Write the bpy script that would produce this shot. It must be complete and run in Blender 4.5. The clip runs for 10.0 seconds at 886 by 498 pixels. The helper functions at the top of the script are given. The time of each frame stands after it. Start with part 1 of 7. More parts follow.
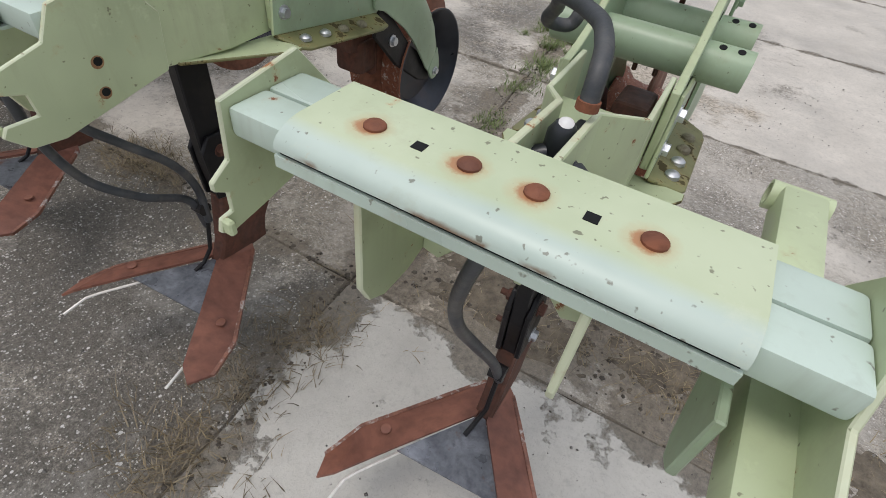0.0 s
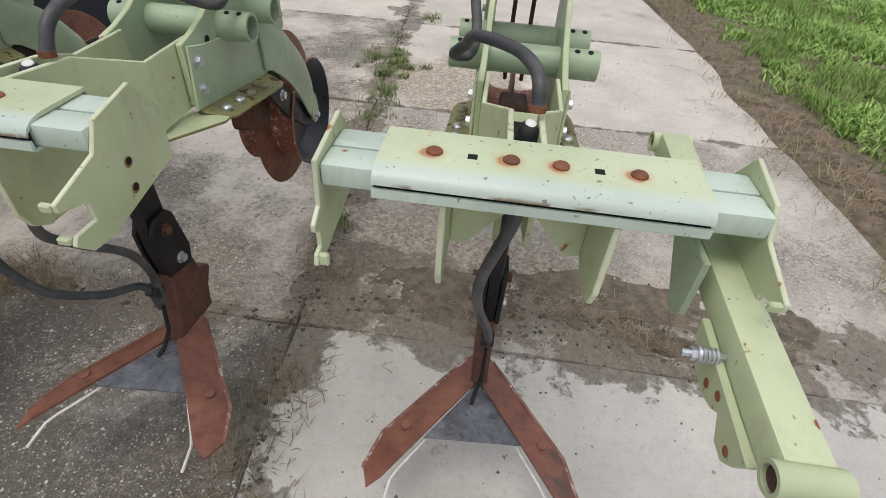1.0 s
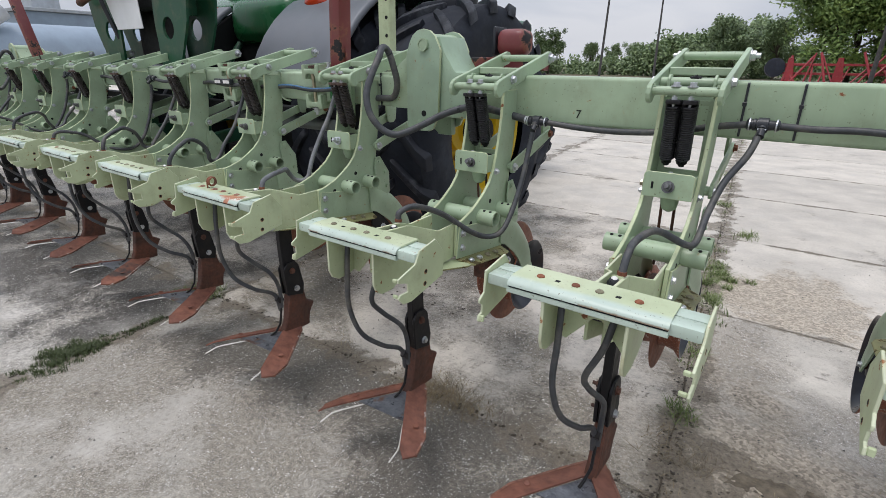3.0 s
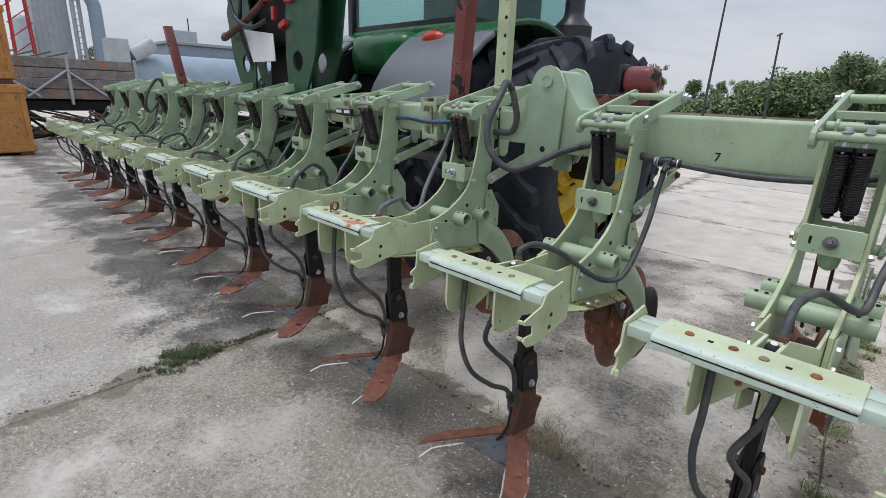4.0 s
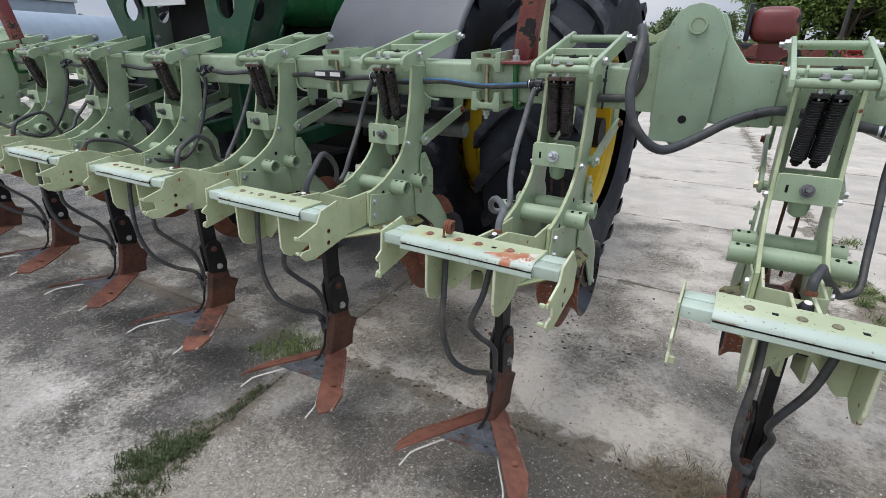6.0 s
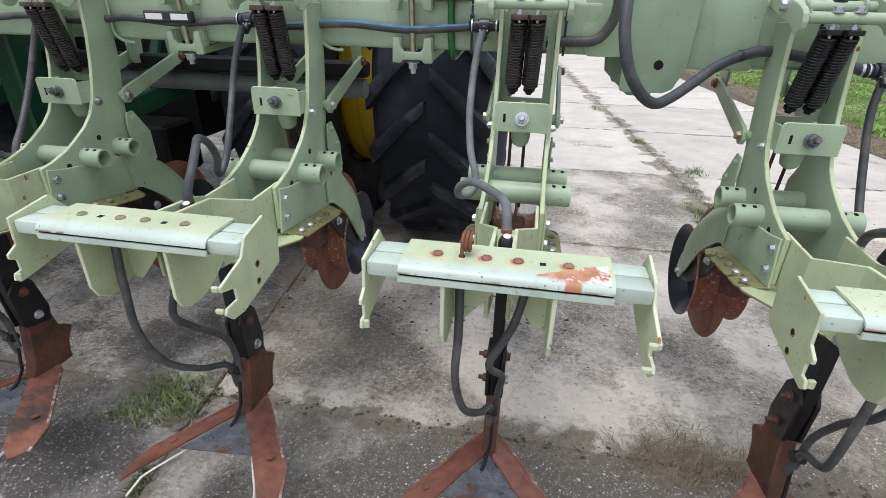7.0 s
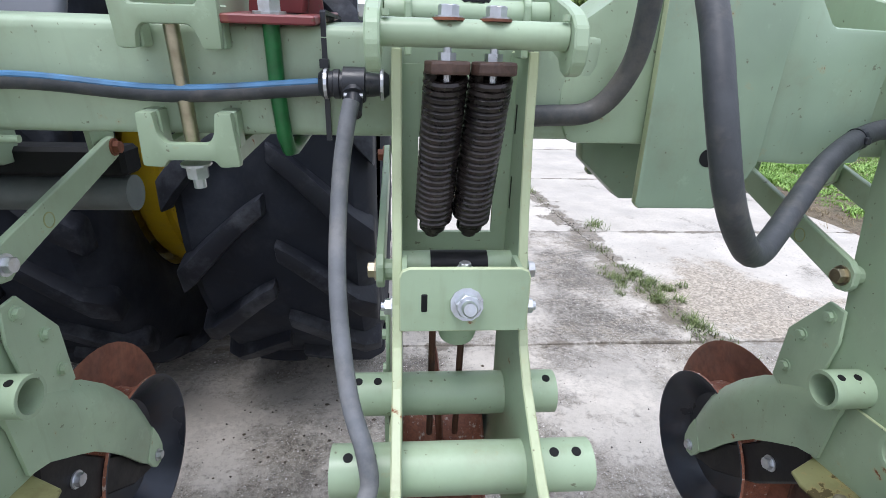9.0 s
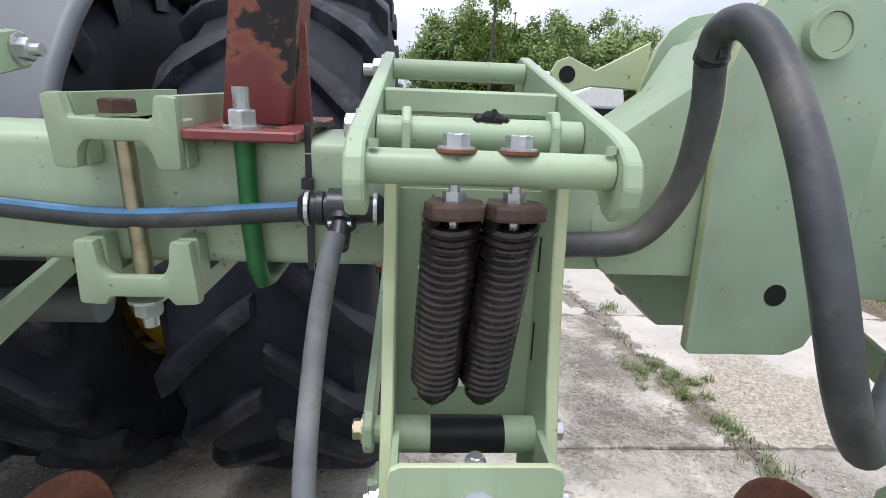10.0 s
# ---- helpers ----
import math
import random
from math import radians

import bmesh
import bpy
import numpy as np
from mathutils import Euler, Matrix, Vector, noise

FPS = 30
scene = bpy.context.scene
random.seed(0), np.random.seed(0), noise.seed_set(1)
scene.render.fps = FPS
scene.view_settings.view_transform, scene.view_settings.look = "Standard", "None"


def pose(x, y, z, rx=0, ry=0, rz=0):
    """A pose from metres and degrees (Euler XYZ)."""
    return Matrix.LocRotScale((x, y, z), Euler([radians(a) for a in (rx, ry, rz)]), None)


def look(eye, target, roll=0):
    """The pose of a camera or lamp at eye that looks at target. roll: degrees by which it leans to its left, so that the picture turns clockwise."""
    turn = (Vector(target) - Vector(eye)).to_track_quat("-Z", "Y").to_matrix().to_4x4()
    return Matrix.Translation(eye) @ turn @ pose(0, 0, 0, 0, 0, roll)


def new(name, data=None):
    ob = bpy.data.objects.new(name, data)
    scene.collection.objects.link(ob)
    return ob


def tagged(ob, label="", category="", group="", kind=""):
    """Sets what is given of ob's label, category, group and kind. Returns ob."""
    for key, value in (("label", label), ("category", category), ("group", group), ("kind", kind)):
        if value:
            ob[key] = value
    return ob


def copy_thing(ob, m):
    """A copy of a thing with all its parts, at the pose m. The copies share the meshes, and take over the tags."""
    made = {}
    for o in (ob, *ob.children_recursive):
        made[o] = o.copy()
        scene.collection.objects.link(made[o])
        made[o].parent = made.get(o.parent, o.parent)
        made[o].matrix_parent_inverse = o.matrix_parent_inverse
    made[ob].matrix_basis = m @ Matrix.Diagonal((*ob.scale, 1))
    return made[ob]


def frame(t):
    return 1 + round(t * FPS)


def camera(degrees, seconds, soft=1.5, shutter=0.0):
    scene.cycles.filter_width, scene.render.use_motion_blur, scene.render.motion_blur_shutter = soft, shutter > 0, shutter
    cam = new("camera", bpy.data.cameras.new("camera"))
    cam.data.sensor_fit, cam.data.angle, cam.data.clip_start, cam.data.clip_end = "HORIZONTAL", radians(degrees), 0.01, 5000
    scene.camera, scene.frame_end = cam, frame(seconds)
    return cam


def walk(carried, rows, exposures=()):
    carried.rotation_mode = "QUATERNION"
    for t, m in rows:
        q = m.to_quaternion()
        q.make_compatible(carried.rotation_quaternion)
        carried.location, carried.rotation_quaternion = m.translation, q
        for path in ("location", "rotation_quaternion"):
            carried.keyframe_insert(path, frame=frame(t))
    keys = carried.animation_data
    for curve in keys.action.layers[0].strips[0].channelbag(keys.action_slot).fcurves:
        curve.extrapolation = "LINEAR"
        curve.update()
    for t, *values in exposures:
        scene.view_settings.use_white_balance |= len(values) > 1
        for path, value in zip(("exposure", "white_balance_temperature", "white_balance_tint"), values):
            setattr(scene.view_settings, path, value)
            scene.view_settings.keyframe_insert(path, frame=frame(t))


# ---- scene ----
cam = camera(83.0, 10.0, soft=0.65)
PATH = [
    (0, (2.343, -0.93, 1.178), (1.724, 0.372, -0.208), 7.5),
    (0.5, (2.252, -1.079, 1.219), (1.956, 0.37, -0.128), 6.5),
    (1, (2.187, -1.144, 1.239), (2.064, 0.396, -0.031), 4.5),
    (1.5, (2.083, -1.336, 1.31), (1.856, 0.305, 0.19), 1.9),
    (2, (1.955, -1.503, 1.365), (1.455, 0.175, 0.402), 0.8),
    (2.5, (1.868, -1.613, 1.420), (1.042, 0.018, 0.608), 0.6),
    (3, (1.814, -1.676, 1.442), (0.726, -0.147, 0.750), 0.8),
    (3.2, (1.788, -1.709, 1.447), (0.615, -0.228, 0.791), 0.9),
    (4.3, (1.582, -1.727, 1.447), (0.214, -0.388, 0.866), 2.3),
    (4.5, (1.478, -1.72, 1.431), (0.118, -0.373, 0.851), 2.3),
    (5, (1.21, -1.755, 1.416), (-0.085, -0.355, 0.816), 2.1),
    (5.2, (1.095, -1.744, 1.423), (-0.177, -0.332, 0.801), 1.7),
    (6.3, (0.35, -1.668, 1.399), (-0.387, 0.028, 0.641), 1.3),
    (6.5, (0.237, -1.605, 1.383), (-0.375, 0.129, 0.597), 1.3),
    (7, (0.04, -1.431, 1.376), (-0.274, 0.339, 0.499), 1.2),
    (7.5, (-0.021, -1.153, 1.358), (-0.088, 0.599, 0.397), 1.5),
    (8, (-0.074, -0.903, 1.343), (0.02, 0.836, 0.36), 1.9),
    (8.5, (-0.085, -0.688, 1.356), (0.06, 1.084, 0.439), 1.8),
    (9, (-0.068, -0.515, 1.366), (0.079, 1.339, 0.63), 1.7),
    (9.5, (-0.062, -0.413, 1.407), (0.08, 1.489, 0.807), 1.9),
    (10, (-0.055, -0.36, 1.412), (0.052, 1.578, 0.937), 2.1),
]
walk(cam, [(t, look(eye, aim, roll)) for t, eye, aim, roll in PATH],
     exposures=[(0, -0.71, 6640, 13), (1, -0.62, 6850, 14), (2, -0.44, 6750, 14), (3, -0.50, 6500, 13), (5.2, -0.61, 6400, 12), (6.5, -0.35, 6420, 13), (7.5, -0.11, 6350, 14), (8.2, -0.07, 6200, 14), (9.2, 0.05, 6080, 15), (10, -0.03, 6450, 14)])

# ---- sky and sun ----
world = bpy.data.worlds.new("sky")
scene.world = world
world.use_nodes = True
wt = world.node_tree
wn = wt.nodes
sky = wn.new("ShaderNodeTexSky")
sky.sky_type = "NISHITA"
sky.sun_disc = False
sky.sun_elevation = radians(72)
sky.sun_rotation = radians(150)
sky.air_density, sky.dust_density = 1.6, 4.0
coord = wn.new("ShaderNodeTexCoord")
stretch = wn.new("ShaderNodeMapping")
stretch.inputs["Scale"].default_value = (1.0, 1.0, 3.2)
clouds = wn.new("ShaderNodeTexNoise")
clouds.inputs["Scale"].default_value = 2.6
clouds.inputs["Detail"].default_value = 7.0
clouds.inputs["Distortion"].default_value = 0.4
ramp = wn.new("ShaderNodeValToRGB")
ramp.color_ramp.elements[0].position, ramp.color_ramp.elements[0].color = 0.36, (0.55, 0.62, 0.73, 1)
ramp.color_ramp.elements[1].position, ramp.color_ramp.elements[1].color = 0.64, (0.84, 0.88, 0.94, 1)
thin = wn.new("ShaderNodeMix")
thin.data_type = "RGBA"
thin.inputs[0].default_value = 0.93
dim = wn.new("ShaderNodeVectorMath")
dim.operation = "SCALE"
dim.inputs["Scale"].default_value = 0.10
wt.links.new(coord.outputs["Generated"], stretch.inputs[0])
wt.links.new(stretch.outputs[0], clouds.inputs["Vector"])
wt.links.new(clouds.outputs["Fac"], ramp.inputs[0])
wt.links.new(sky.outputs[0], dim.inputs[0])
wt.links.new(dim.outputs[0], thin.inputs[6])
wt.links.new(ramp.outputs[0], thin.inputs[7])
rise = wn.new("ShaderNodeSeparateXYZ")
higher = wn.new("ShaderNodeMapRange")
higher.inputs[1].default_value, higher.inputs[2].default_value = 0.05, 0.95
higher.inputs[3].default_value, higher.inputs[4].default_value = 1.14, 2.25
dome = wn.new("ShaderNodeVectorMath")
dome.operation = "SCALE"
wt.links.new(coord.outputs["Generated"], rise.inputs[0])
wt.links.new(rise.outputs[2], higher.inputs[0])
wt.links.new(thin.outputs[2], dome.inputs[0])
wt.links.new(higher.outputs[0], dome.inputs["Scale"])
wt.links.new(dome.outputs[0], wn["Background"].inputs["Color"])
wn["Background"].inputs["Strength"].default_value = 1.02

sun = new("sun", bpy.data.lights.new("sun", "SUN"))
sun.data.energy = 1.7
sun.data.angle = radians(24)
sun.data.color = (1.0, 0.97, 0.92)
sun.matrix_basis = look((0, 0, 10), (0.22, 0.40, 8.6))
scene.view_settings.exposure = 0.0


# ---- materials ----
def mat_base(name, rough=0.5, metal=0.0):
    m = bpy.data.materials.new(name)
    m.use_nodes = True
    b = m.node_tree.nodes["Principled BSDF"]
    b.inputs["Roughness"].default_value = rough
    b.inputs["Metallic"].default_value = metal
    return m, m.node_tree, b


def vec(nt, spread=20.0, scale=(1, 1, 1)):
    """Object coordinates, shifted by chance from object to object."""
    c = nt.nodes.new("ShaderNodeTexCoord")
    i = nt.nodes.new("ShaderNodeObjectInfo")
    k = nt.nodes.new("ShaderNodeMath")
    k.operation = "MULTIPLY"
    k.inputs[1].default_value = spread
    nt.links.new(i.outputs["Random"], k.inputs[0])
    a = nt.nodes.new("ShaderNodeVectorMath")
    a.operation = "ADD"
    nt.links.new(c.outputs["Object"], a.inputs[0])
    nt.links.new(k.outputs[0], a.inputs[1])
    p = nt.nodes.new("ShaderNodeMapping")
    p.inputs["Scale"].default_value = scale
    nt.links.new(a.outputs[0], p.inputs[0])
    return p.outputs[0]


def world_vec(nt):
    g = nt.nodes.new("ShaderNodeNewGeometry")
    return g.outputs["Position"]


def tex(nt, v, scale, detail=4.0, rough=0.55, distortion=0.0):
    n = nt.nodes.new("ShaderNodeTexNoise")
    n.inputs["Scale"].default_value = scale
    n.inputs["Detail"].default_value = detail
    n.inputs["Roughness"].default_value = rough
    n.inputs["Distortion"].default_value = distortion
    nt.links.new(v, n.inputs["Vector"])
    return n.outputs["Fac"]


def step(nt, v, lo, hi, a=0.0, b=1.0):
    n = nt.nodes.new("ShaderNodeMapRange")
    n.inputs[1].default_value, n.inputs[2].default_value = lo, hi
    n.inputs[3].default_value, n.inputs[4].default_value = a, b
    nt.links.new(v, n.inputs[0])
    return n.outputs[0]


def blend(nt, fac, a, b, mode="MIX"):
    n = nt.nodes.new("ShaderNodeMix")
    n.data_type = "RGBA"
    n.blend_type = mode
    for sock, val in ((n.inputs[0], fac), (n.inputs[6], a), (n.inputs[7], b)):
        if isinstance(val, (int, float)):
            sock.default_value = val
        elif isinstance(val, tuple):
            sock.default_value = (*val, 1.0)
        else:
            nt.links.new(val, sock)
    return n.outputs[2]


def calc(nt, op, a, b=0.0):
    n = nt.nodes.new("ShaderNodeMath")
    n.operation = op
    for sock, val in zip(n.inputs, (a, b)):
        if isinstance(val, (int, float)):
            sock.default_value = val
        else:
            nt.links.new(val, sock)
    return n.outputs[0]


def relief(nt, b, height, strength, distance=0.01):
    n = nt.nodes.new("ShaderNodeBump")
    n.inputs["Strength"].default_value = strength
    n.inputs["Distance"].default_value = distance
    nt.links.new(height, n.inputs["Height"])
    nt.links.new(n.outputs[0], b.inputs["Normal"])


def paint(name, colour, rust=(0.22, 0.075, 0.03), chips=0.70, rough=0.38, dirt=0.25, dirt_colour=(0.20, 0.16, 0.09), spots=24.0):
    """Old machine paint: faint mottling, dirt in clouds, small chips down to rust."""
    m, nt, b = mat_base(name, rough)
    v = vec(nt)
    soft = tex(nt, v, 5.0, 3)
    fine = tex(nt, v, 70.0, 4)
    pale = tuple(min(1.0, c * 1.12) for c in colour)
    deep = tuple(c * 0.86 for c in colour)
    col = blend(nt, step(nt, soft, 0.35, 0.65), deep, pale)
    grime = calc(nt, "MULTIPLY", step(nt, tex(nt, v, 9.0, 6, 0.65), 0.52, 0.75), step(nt, fine, 0.3, 0.6, 0.3, 1.0))
    col = blend(nt, calc(nt, "MULTIPLY", grime, dirt), col, dirt_colour)
    runs = nt.nodes.new("ShaderNodeMapping")
    runs.inputs["Scale"].default_value = (1.0, 1.0, 0.12)
    nt.links.new(v, runs.inputs[0])
    streak = step(nt, tex(nt, runs.outputs[0], 55.0, 5, 0.6), 0.56, 0.74, 0.0, 0.30)
    col = blend(nt, streak, col, tuple(0.55 * c + 0.45 * d for c, d in zip(colour, dirt_colour)))
    scuff = step(nt, tex(nt, v, 16.0, 8, 0.75), 0.60, 0.70, 0.0, 0.35)
    col = blend(nt, scuff, col, tuple(min(1.0, c * 1.3 + 0.03) for c in colour))
    speck = step(nt, tex(nt, v, 110.0, 2, 0.5), 0.70, 0.75, 0.0, 0.65)
    col = blend(nt, speck, col, tuple(0.5 * c for c in dirt_colour))
    spot_at = tex(nt, v, spots, 5, 0.6)
    spot = step(nt, spot_at, chips, chips + 0.03)
    halo = step(nt, spot_at, chips - 0.05, chips + 0.02, 0.0, 0.45)
    col = blend(nt, halo, col, tuple(0.5 * (a + c) for a, c in zip(colour, (0.45, 0.25, 0.08))))
    col = blend(nt, spot, col, rust)
    nt.links.new(col, b.inputs["Base Color"])
    nt.links.new(calc(nt, "ADD", step(nt, soft, 0.3, 0.7, rough - 0.08, rough + 0.1), calc(nt, "MULTIPLY", spot, 0.4)), b.inputs["Roughness"])
    relief(nt, b, tex(nt, v, 38.0, 3), 0.06, 0.004)
    return m


def rusty(name, dark, light, rough=0.75, metal=0.0, scale=14.0, bump=0.35, grey=None, grey_at=0.62):
    m, nt, b = mat_base(name, rough, metal)
    v = vec(nt)
    col = blend(nt, step(nt, tex(nt, v, scale, 6, 0.65, 0.6), 0.33, 0.68), dark, light)
    col = blend(nt, step(nt, tex(nt, v, scale * 7, 4), 0.45, 0.75, 0.0, 0.5), col, tuple(c * 0.55 for c in dark))
    if grey:
        col = blend(nt, step(nt, tex(nt, v, scale * 0.6, 5, 0.7), grey_at, grey_at + 0.08), col, grey)
    nt.links.new(col, b.inputs["Base Color"])
    nt.links.new(step(nt, tex(nt, v, scale * 2, 3), 0.3, 0.7, rough - 0.15, min(1.0, rough + 0.12)), b.inputs["Roughness"])
    relief(nt, b, tex(nt, v, scale * 6, 5), bump, 0.004)
    return m


def plain(name, colour, rough=0.5, metal=0.0, vary=0.25, scale=30.0, bump=0.1, dust=None, dust_amount=0.4, gloss=0.5):
    m, nt, b = mat_base(name, rough, metal)
    b.inputs["Specular IOR Level"].default_value = gloss
    v = vec(nt)
    n = tex(nt, v, scale, 5)
    col = blend(nt, step(nt, n, 0.3, 0.7), tuple(c * (1 - vary) for c in colour), tuple(min(1, c * (1 + vary)) for c in colour))
    if dust:
        col = blend(nt, step(nt, tex(nt, v, scale * 0.35, 6, 0.7), 0.48, 0.72, 0.0, dust_amount), col, dust)
    nt.links.new(col, b.inputs["Base Color"])
    nt.links.new(step(nt, n, 0.3, 0.7, max(0.03, rough - 0.1), min(1, rough + 0.1)), b.inputs["Roughness"])
    if bump:
        relief(nt, b, tex(nt, v, scale * 3, 3), bump, 0.003)
    return m


GREEN = paint("pale_green_paint", (0.345, 0.445, 0.30), dirt=0.3)
GREEN_DEEP = paint("deep_green_paint", (0.285, 0.385, 0.275), dirt=0.3)
GREEN_LIGHT = paint("light_green_paint", (0.375, 0.475, 0.335), dirt=0.3)
GREEN_FADED = paint("faded_green_paint", (0.475, 0.54, 0.335), chips=0.67, dirt=0.4)
# bleached paint, made paler still to carry the bars' sky sheen
GREEN_WASHED_SHEEN = paint("bleached_sheen_green_paint", (0.485, 0.58, 0.505), chips=0.69, dirt=0.2, rough=0.3)
EDGE_WORN = paint("worn_plate_edge", (0.58, 0.62, 0.44), rust=(0.30, 0.13, 0.05), chips=0.63, dirt=0.4, dirt_colour=(0.40, 0.27, 0.10))
BOWL = plain("worn_bowl_steel", (0.036, 0.041, 0.054), 0.34, 0.35, vary=0.35, scale=9, bump=0.1, dust=(0.10, 0.055, 0.035), dust_amount=0.5)
RUST_DRUM = rusty("speckled_drum_rust", (0.20, 0.072, 0.045), (0.38, 0.15, 0.085), rough=0.6, scale=110, bump=0.2, grey=(0.60, 0.53, 0.46), grey_at=0.57)
MOSSY = paint("moss_stained_paint", (0.20, 0.20, 0.085), rust=(0.07, 0.055, 0.018), chips=0.57, dirt=1.0, dirt_colour=(0.11, 0.085, 0.025), rough=0.5)
BOLT_DULL = rusty("dull_bolt_head", (0.13, 0.105, 0.07), (0.30, 0.29, 0.19), scale=40, bump=0.1)
BOLT_RUBBED = rusty("rubbed_bolt_head", (0.19, 0.085, 0.06), (0.33, 0.17, 0.125), scale=40, bump=0.1)
GREEN_DIRTY = paint("mossy_green_paint", (0.33, 0.36, 0.17), chips=0.60, dirt=1.0, dirt_colour=(0.12, 0.10, 0.03), rough=0.45)
RUST = rusty("rust", (0.13, 0.045, 0.025), (0.30, 0.105, 0.05))
RUST_RING = rusty("rust_round_a_hole", (0.20, 0.085, 0.035), (0.36, 0.22, 0.11), scale=60, bump=0.1)
RUST_BLADE = rusty("rusted_blade_steel", (0.12, 0.045, 0.031), (0.31, 0.125, 0.082), rough=0.6, scale=5, bump=0.25, grey=(0.075, 0.055, 0.048), grey_at=0.61)
EDGE_STEEL = rusty("worn_bright_edge", (0.15, 0.065, 0.047), (0.33, 0.15, 0.10), rough=0.45, metal=0.2, scale=34, bump=0.3, grey=(0.50, 0.46, 0.43), grey_at=0.56)
RUST_DARK = rusty("dark_rust", (0.055, 0.028, 0.02), (0.15, 0.055, 0.033), scale=10)
RUST_DISC = rusty("brown_disc_rust", (0.14, 0.055, 0.035), (0.31, 0.122, 0.072), rough=0.65, scale=8, bump=0.15)
STEEL_PLATE = rusty("worn_steel_plate", (0.095, 0.10, 0.118), (0.26, 0.27, 0.295), rough=0.38, metal=0.5, scale=13, bump=0.1, grey=(0.16, 0.085, 0.06), grey_at=0.55)
SPRING = rusty("oiled_spring_steel", (0.011, 0.0095, 0.0095), (0.050, 0.039, 0.035), rough=0.30, metal=0.35, scale=14, bump=0.1)
SPRING_BLACK = rusty("black_spring_steel", (0.007, 0.007, 0.008), (0.022, 0.021, 0.023), rough=0.35, metal=0.3, scale=18, bump=0.1)
SPRING_CAP = rusty("brown_cap_rust", (0.055, 0.032, 0.025), (0.115, 0.068, 0.052), rough=0.45, metal=0.1, scale=30, bump=0.15)
BLACK = plain("black_enamel", (0.008, 0.008, 0.0095), 0.45, dust=(0.055, 0.044, 0.035), dust_amount=0.28, gloss=0.3)
PLASTIC = plain("black_plastic", (0.02, 0.022, 0.028), 0.35, vary=0.2, bump=0.05)
HOSE = plain("rubber_hose", (0.048, 0.052, 0.058), 0.5, vary=0.3, scale=26, bump=0.25, dust=(0.20, 0.178, 0.15), dust_amount=0.55)
HOSE_DUSTY = plain("dusty_rubber_hose", (0.14, 0.148, 0.16), 0.65, vary=0.25, scale=30, bump=0.2, dust=(0.30, 0.29, 0.275), dust_amount=0.55)
HOSE_BLUE = plain("blue_stripe", (0.075, 0.20, 0.37), 0.45, vary=0.2, dust=(0.10, 0.12, 0.14), dust_amount=0.6)
ZINC = plain("zinc", (0.58, 0.60, 0.63), 0.36, 0.85, vary=0.15, scale=60, bump=0.1, dust=(0.30, 0.24, 0.17), dust_amount=0.4)
STEEL_DULL = plain("greasy_steel", (0.16, 0.16, 0.165), 0.4, 0.7, vary=0.3, scale=60, bump=0.1, dust=(0.10, 0.085, 0.06), dust_amount=0.5)
BRASS_ZINC = plain("yellow_zinc", (0.46, 0.41, 0.30), 0.38, 1.0, vary=0.2, scale=50)
WIRE = plain("bare_wire", (0.70, 0.68, 0.64), 0.45, 0.2, vary=0.15, scale=80)
CAP = plain("white_cap", (0.78, 0.76, 0.74), 0.4, vary=0.1)
RED = paint("old_red_paint", (0.19, 0.042, 0.044), rust=(0.02, 0.018, 0.02), chips=0.568, dirt=0.3, spots=8.0)
RED_HARROW = paint("dull_bright_red_paint", (0.27, 0.018, 0.026), chips=0.68, dirt=0.4)
RED_BRIGHT = paint("red_paint", (0.42, 0.025, 0.035), chips=0.75, dirt=0.3)
BOLT_GREEN = plain("green_bolt", (0.015, 0.13, 0.035), 0.4, vary=0.3)
TYRE = plain("tyre_rubber", (0.0110, 0.0138, 0.0215), 0.72, vary=0.3, scale=9, bump=0.35, dust=(0.060, 0.068, 0.086), dust_amount=0.45, gloss=0.3)
TYRE_LUG = plain("scuffed_lug_rubber", (0.0105, 0.0125, 0.0190), 0.60, vary=0.35, scale=12, bump=0.4, dust=(0.150, 0.160, 0.185), dust_amount=0.5, gloss=0.35)
RIM = paint("yellow_rim_paint", (0.54, 0.37, 0.013), dirt=0.35, chips=0.72)
TRACTOR = paint("tractor_green_paint", (0.012, 0.105, 0.035), chips=0.8, rough=0.22, dirt=0.2)
FENDER = plain("grey_fender_plastic", (0.135, 0.145, 0.165), 0.42, vary=0.1, scale=6, dust=(0.20, 0.20, 0.205), dust_amount=0.35)
STEEL_GREEN = paint("dark_green_steel_paint", (0.008, 0.062, 0.030), chips=0.78, rough=0.4, dirt=0.4)
GREY_TUBE = plain("dull_grey_paint", (0.13, 0.15, 0.145), 0.55, vary=0.25, scale=12, dust=(0.24, 0.23, 0.21), dust_amount=0.4)
# near-black for machinery, and for shade painted into seams and holes
DARK = plain("dark_machinery_and_shade", (0.008, 0.0085, 0.009), 0.65, vary=0.4, gloss=0.25)
LAMP_RED = plain("tail_lamp_lens", (0.40, 0.04, 0.012), 0.15, vary=0.1, bump=0)
ORANGE = paint("orange_container_paint", (0.42, 0.19, 0.045), chips=0.6, dirt=0.5, rough=0.6)
BOARD = rusty("weathered_boards", (0.15, 0.135, 0.125), (0.32, 0.29, 0.27), rough=0.85, scale=3, grey=(0.34, 0.18, 0.10), grey_at=0.56)
SILO = plain("galvanised_sheet", (0.40, 0.43, 0.46), 0.5, 0.2, vary=0.12, scale=3, bump=0, dust=(0.30, 0.29, 0.28), dust_amount=0.5)
TANK = plain("grey_blue_tank_paint", (0.26, 0.33, 0.41), 0.5, vary=0.1, scale=1.5, bump=0)
WOOD_POLE = plain("wooden_pole", (0.055, 0.053, 0.052), 0.85, vary=0.3, scale=8)
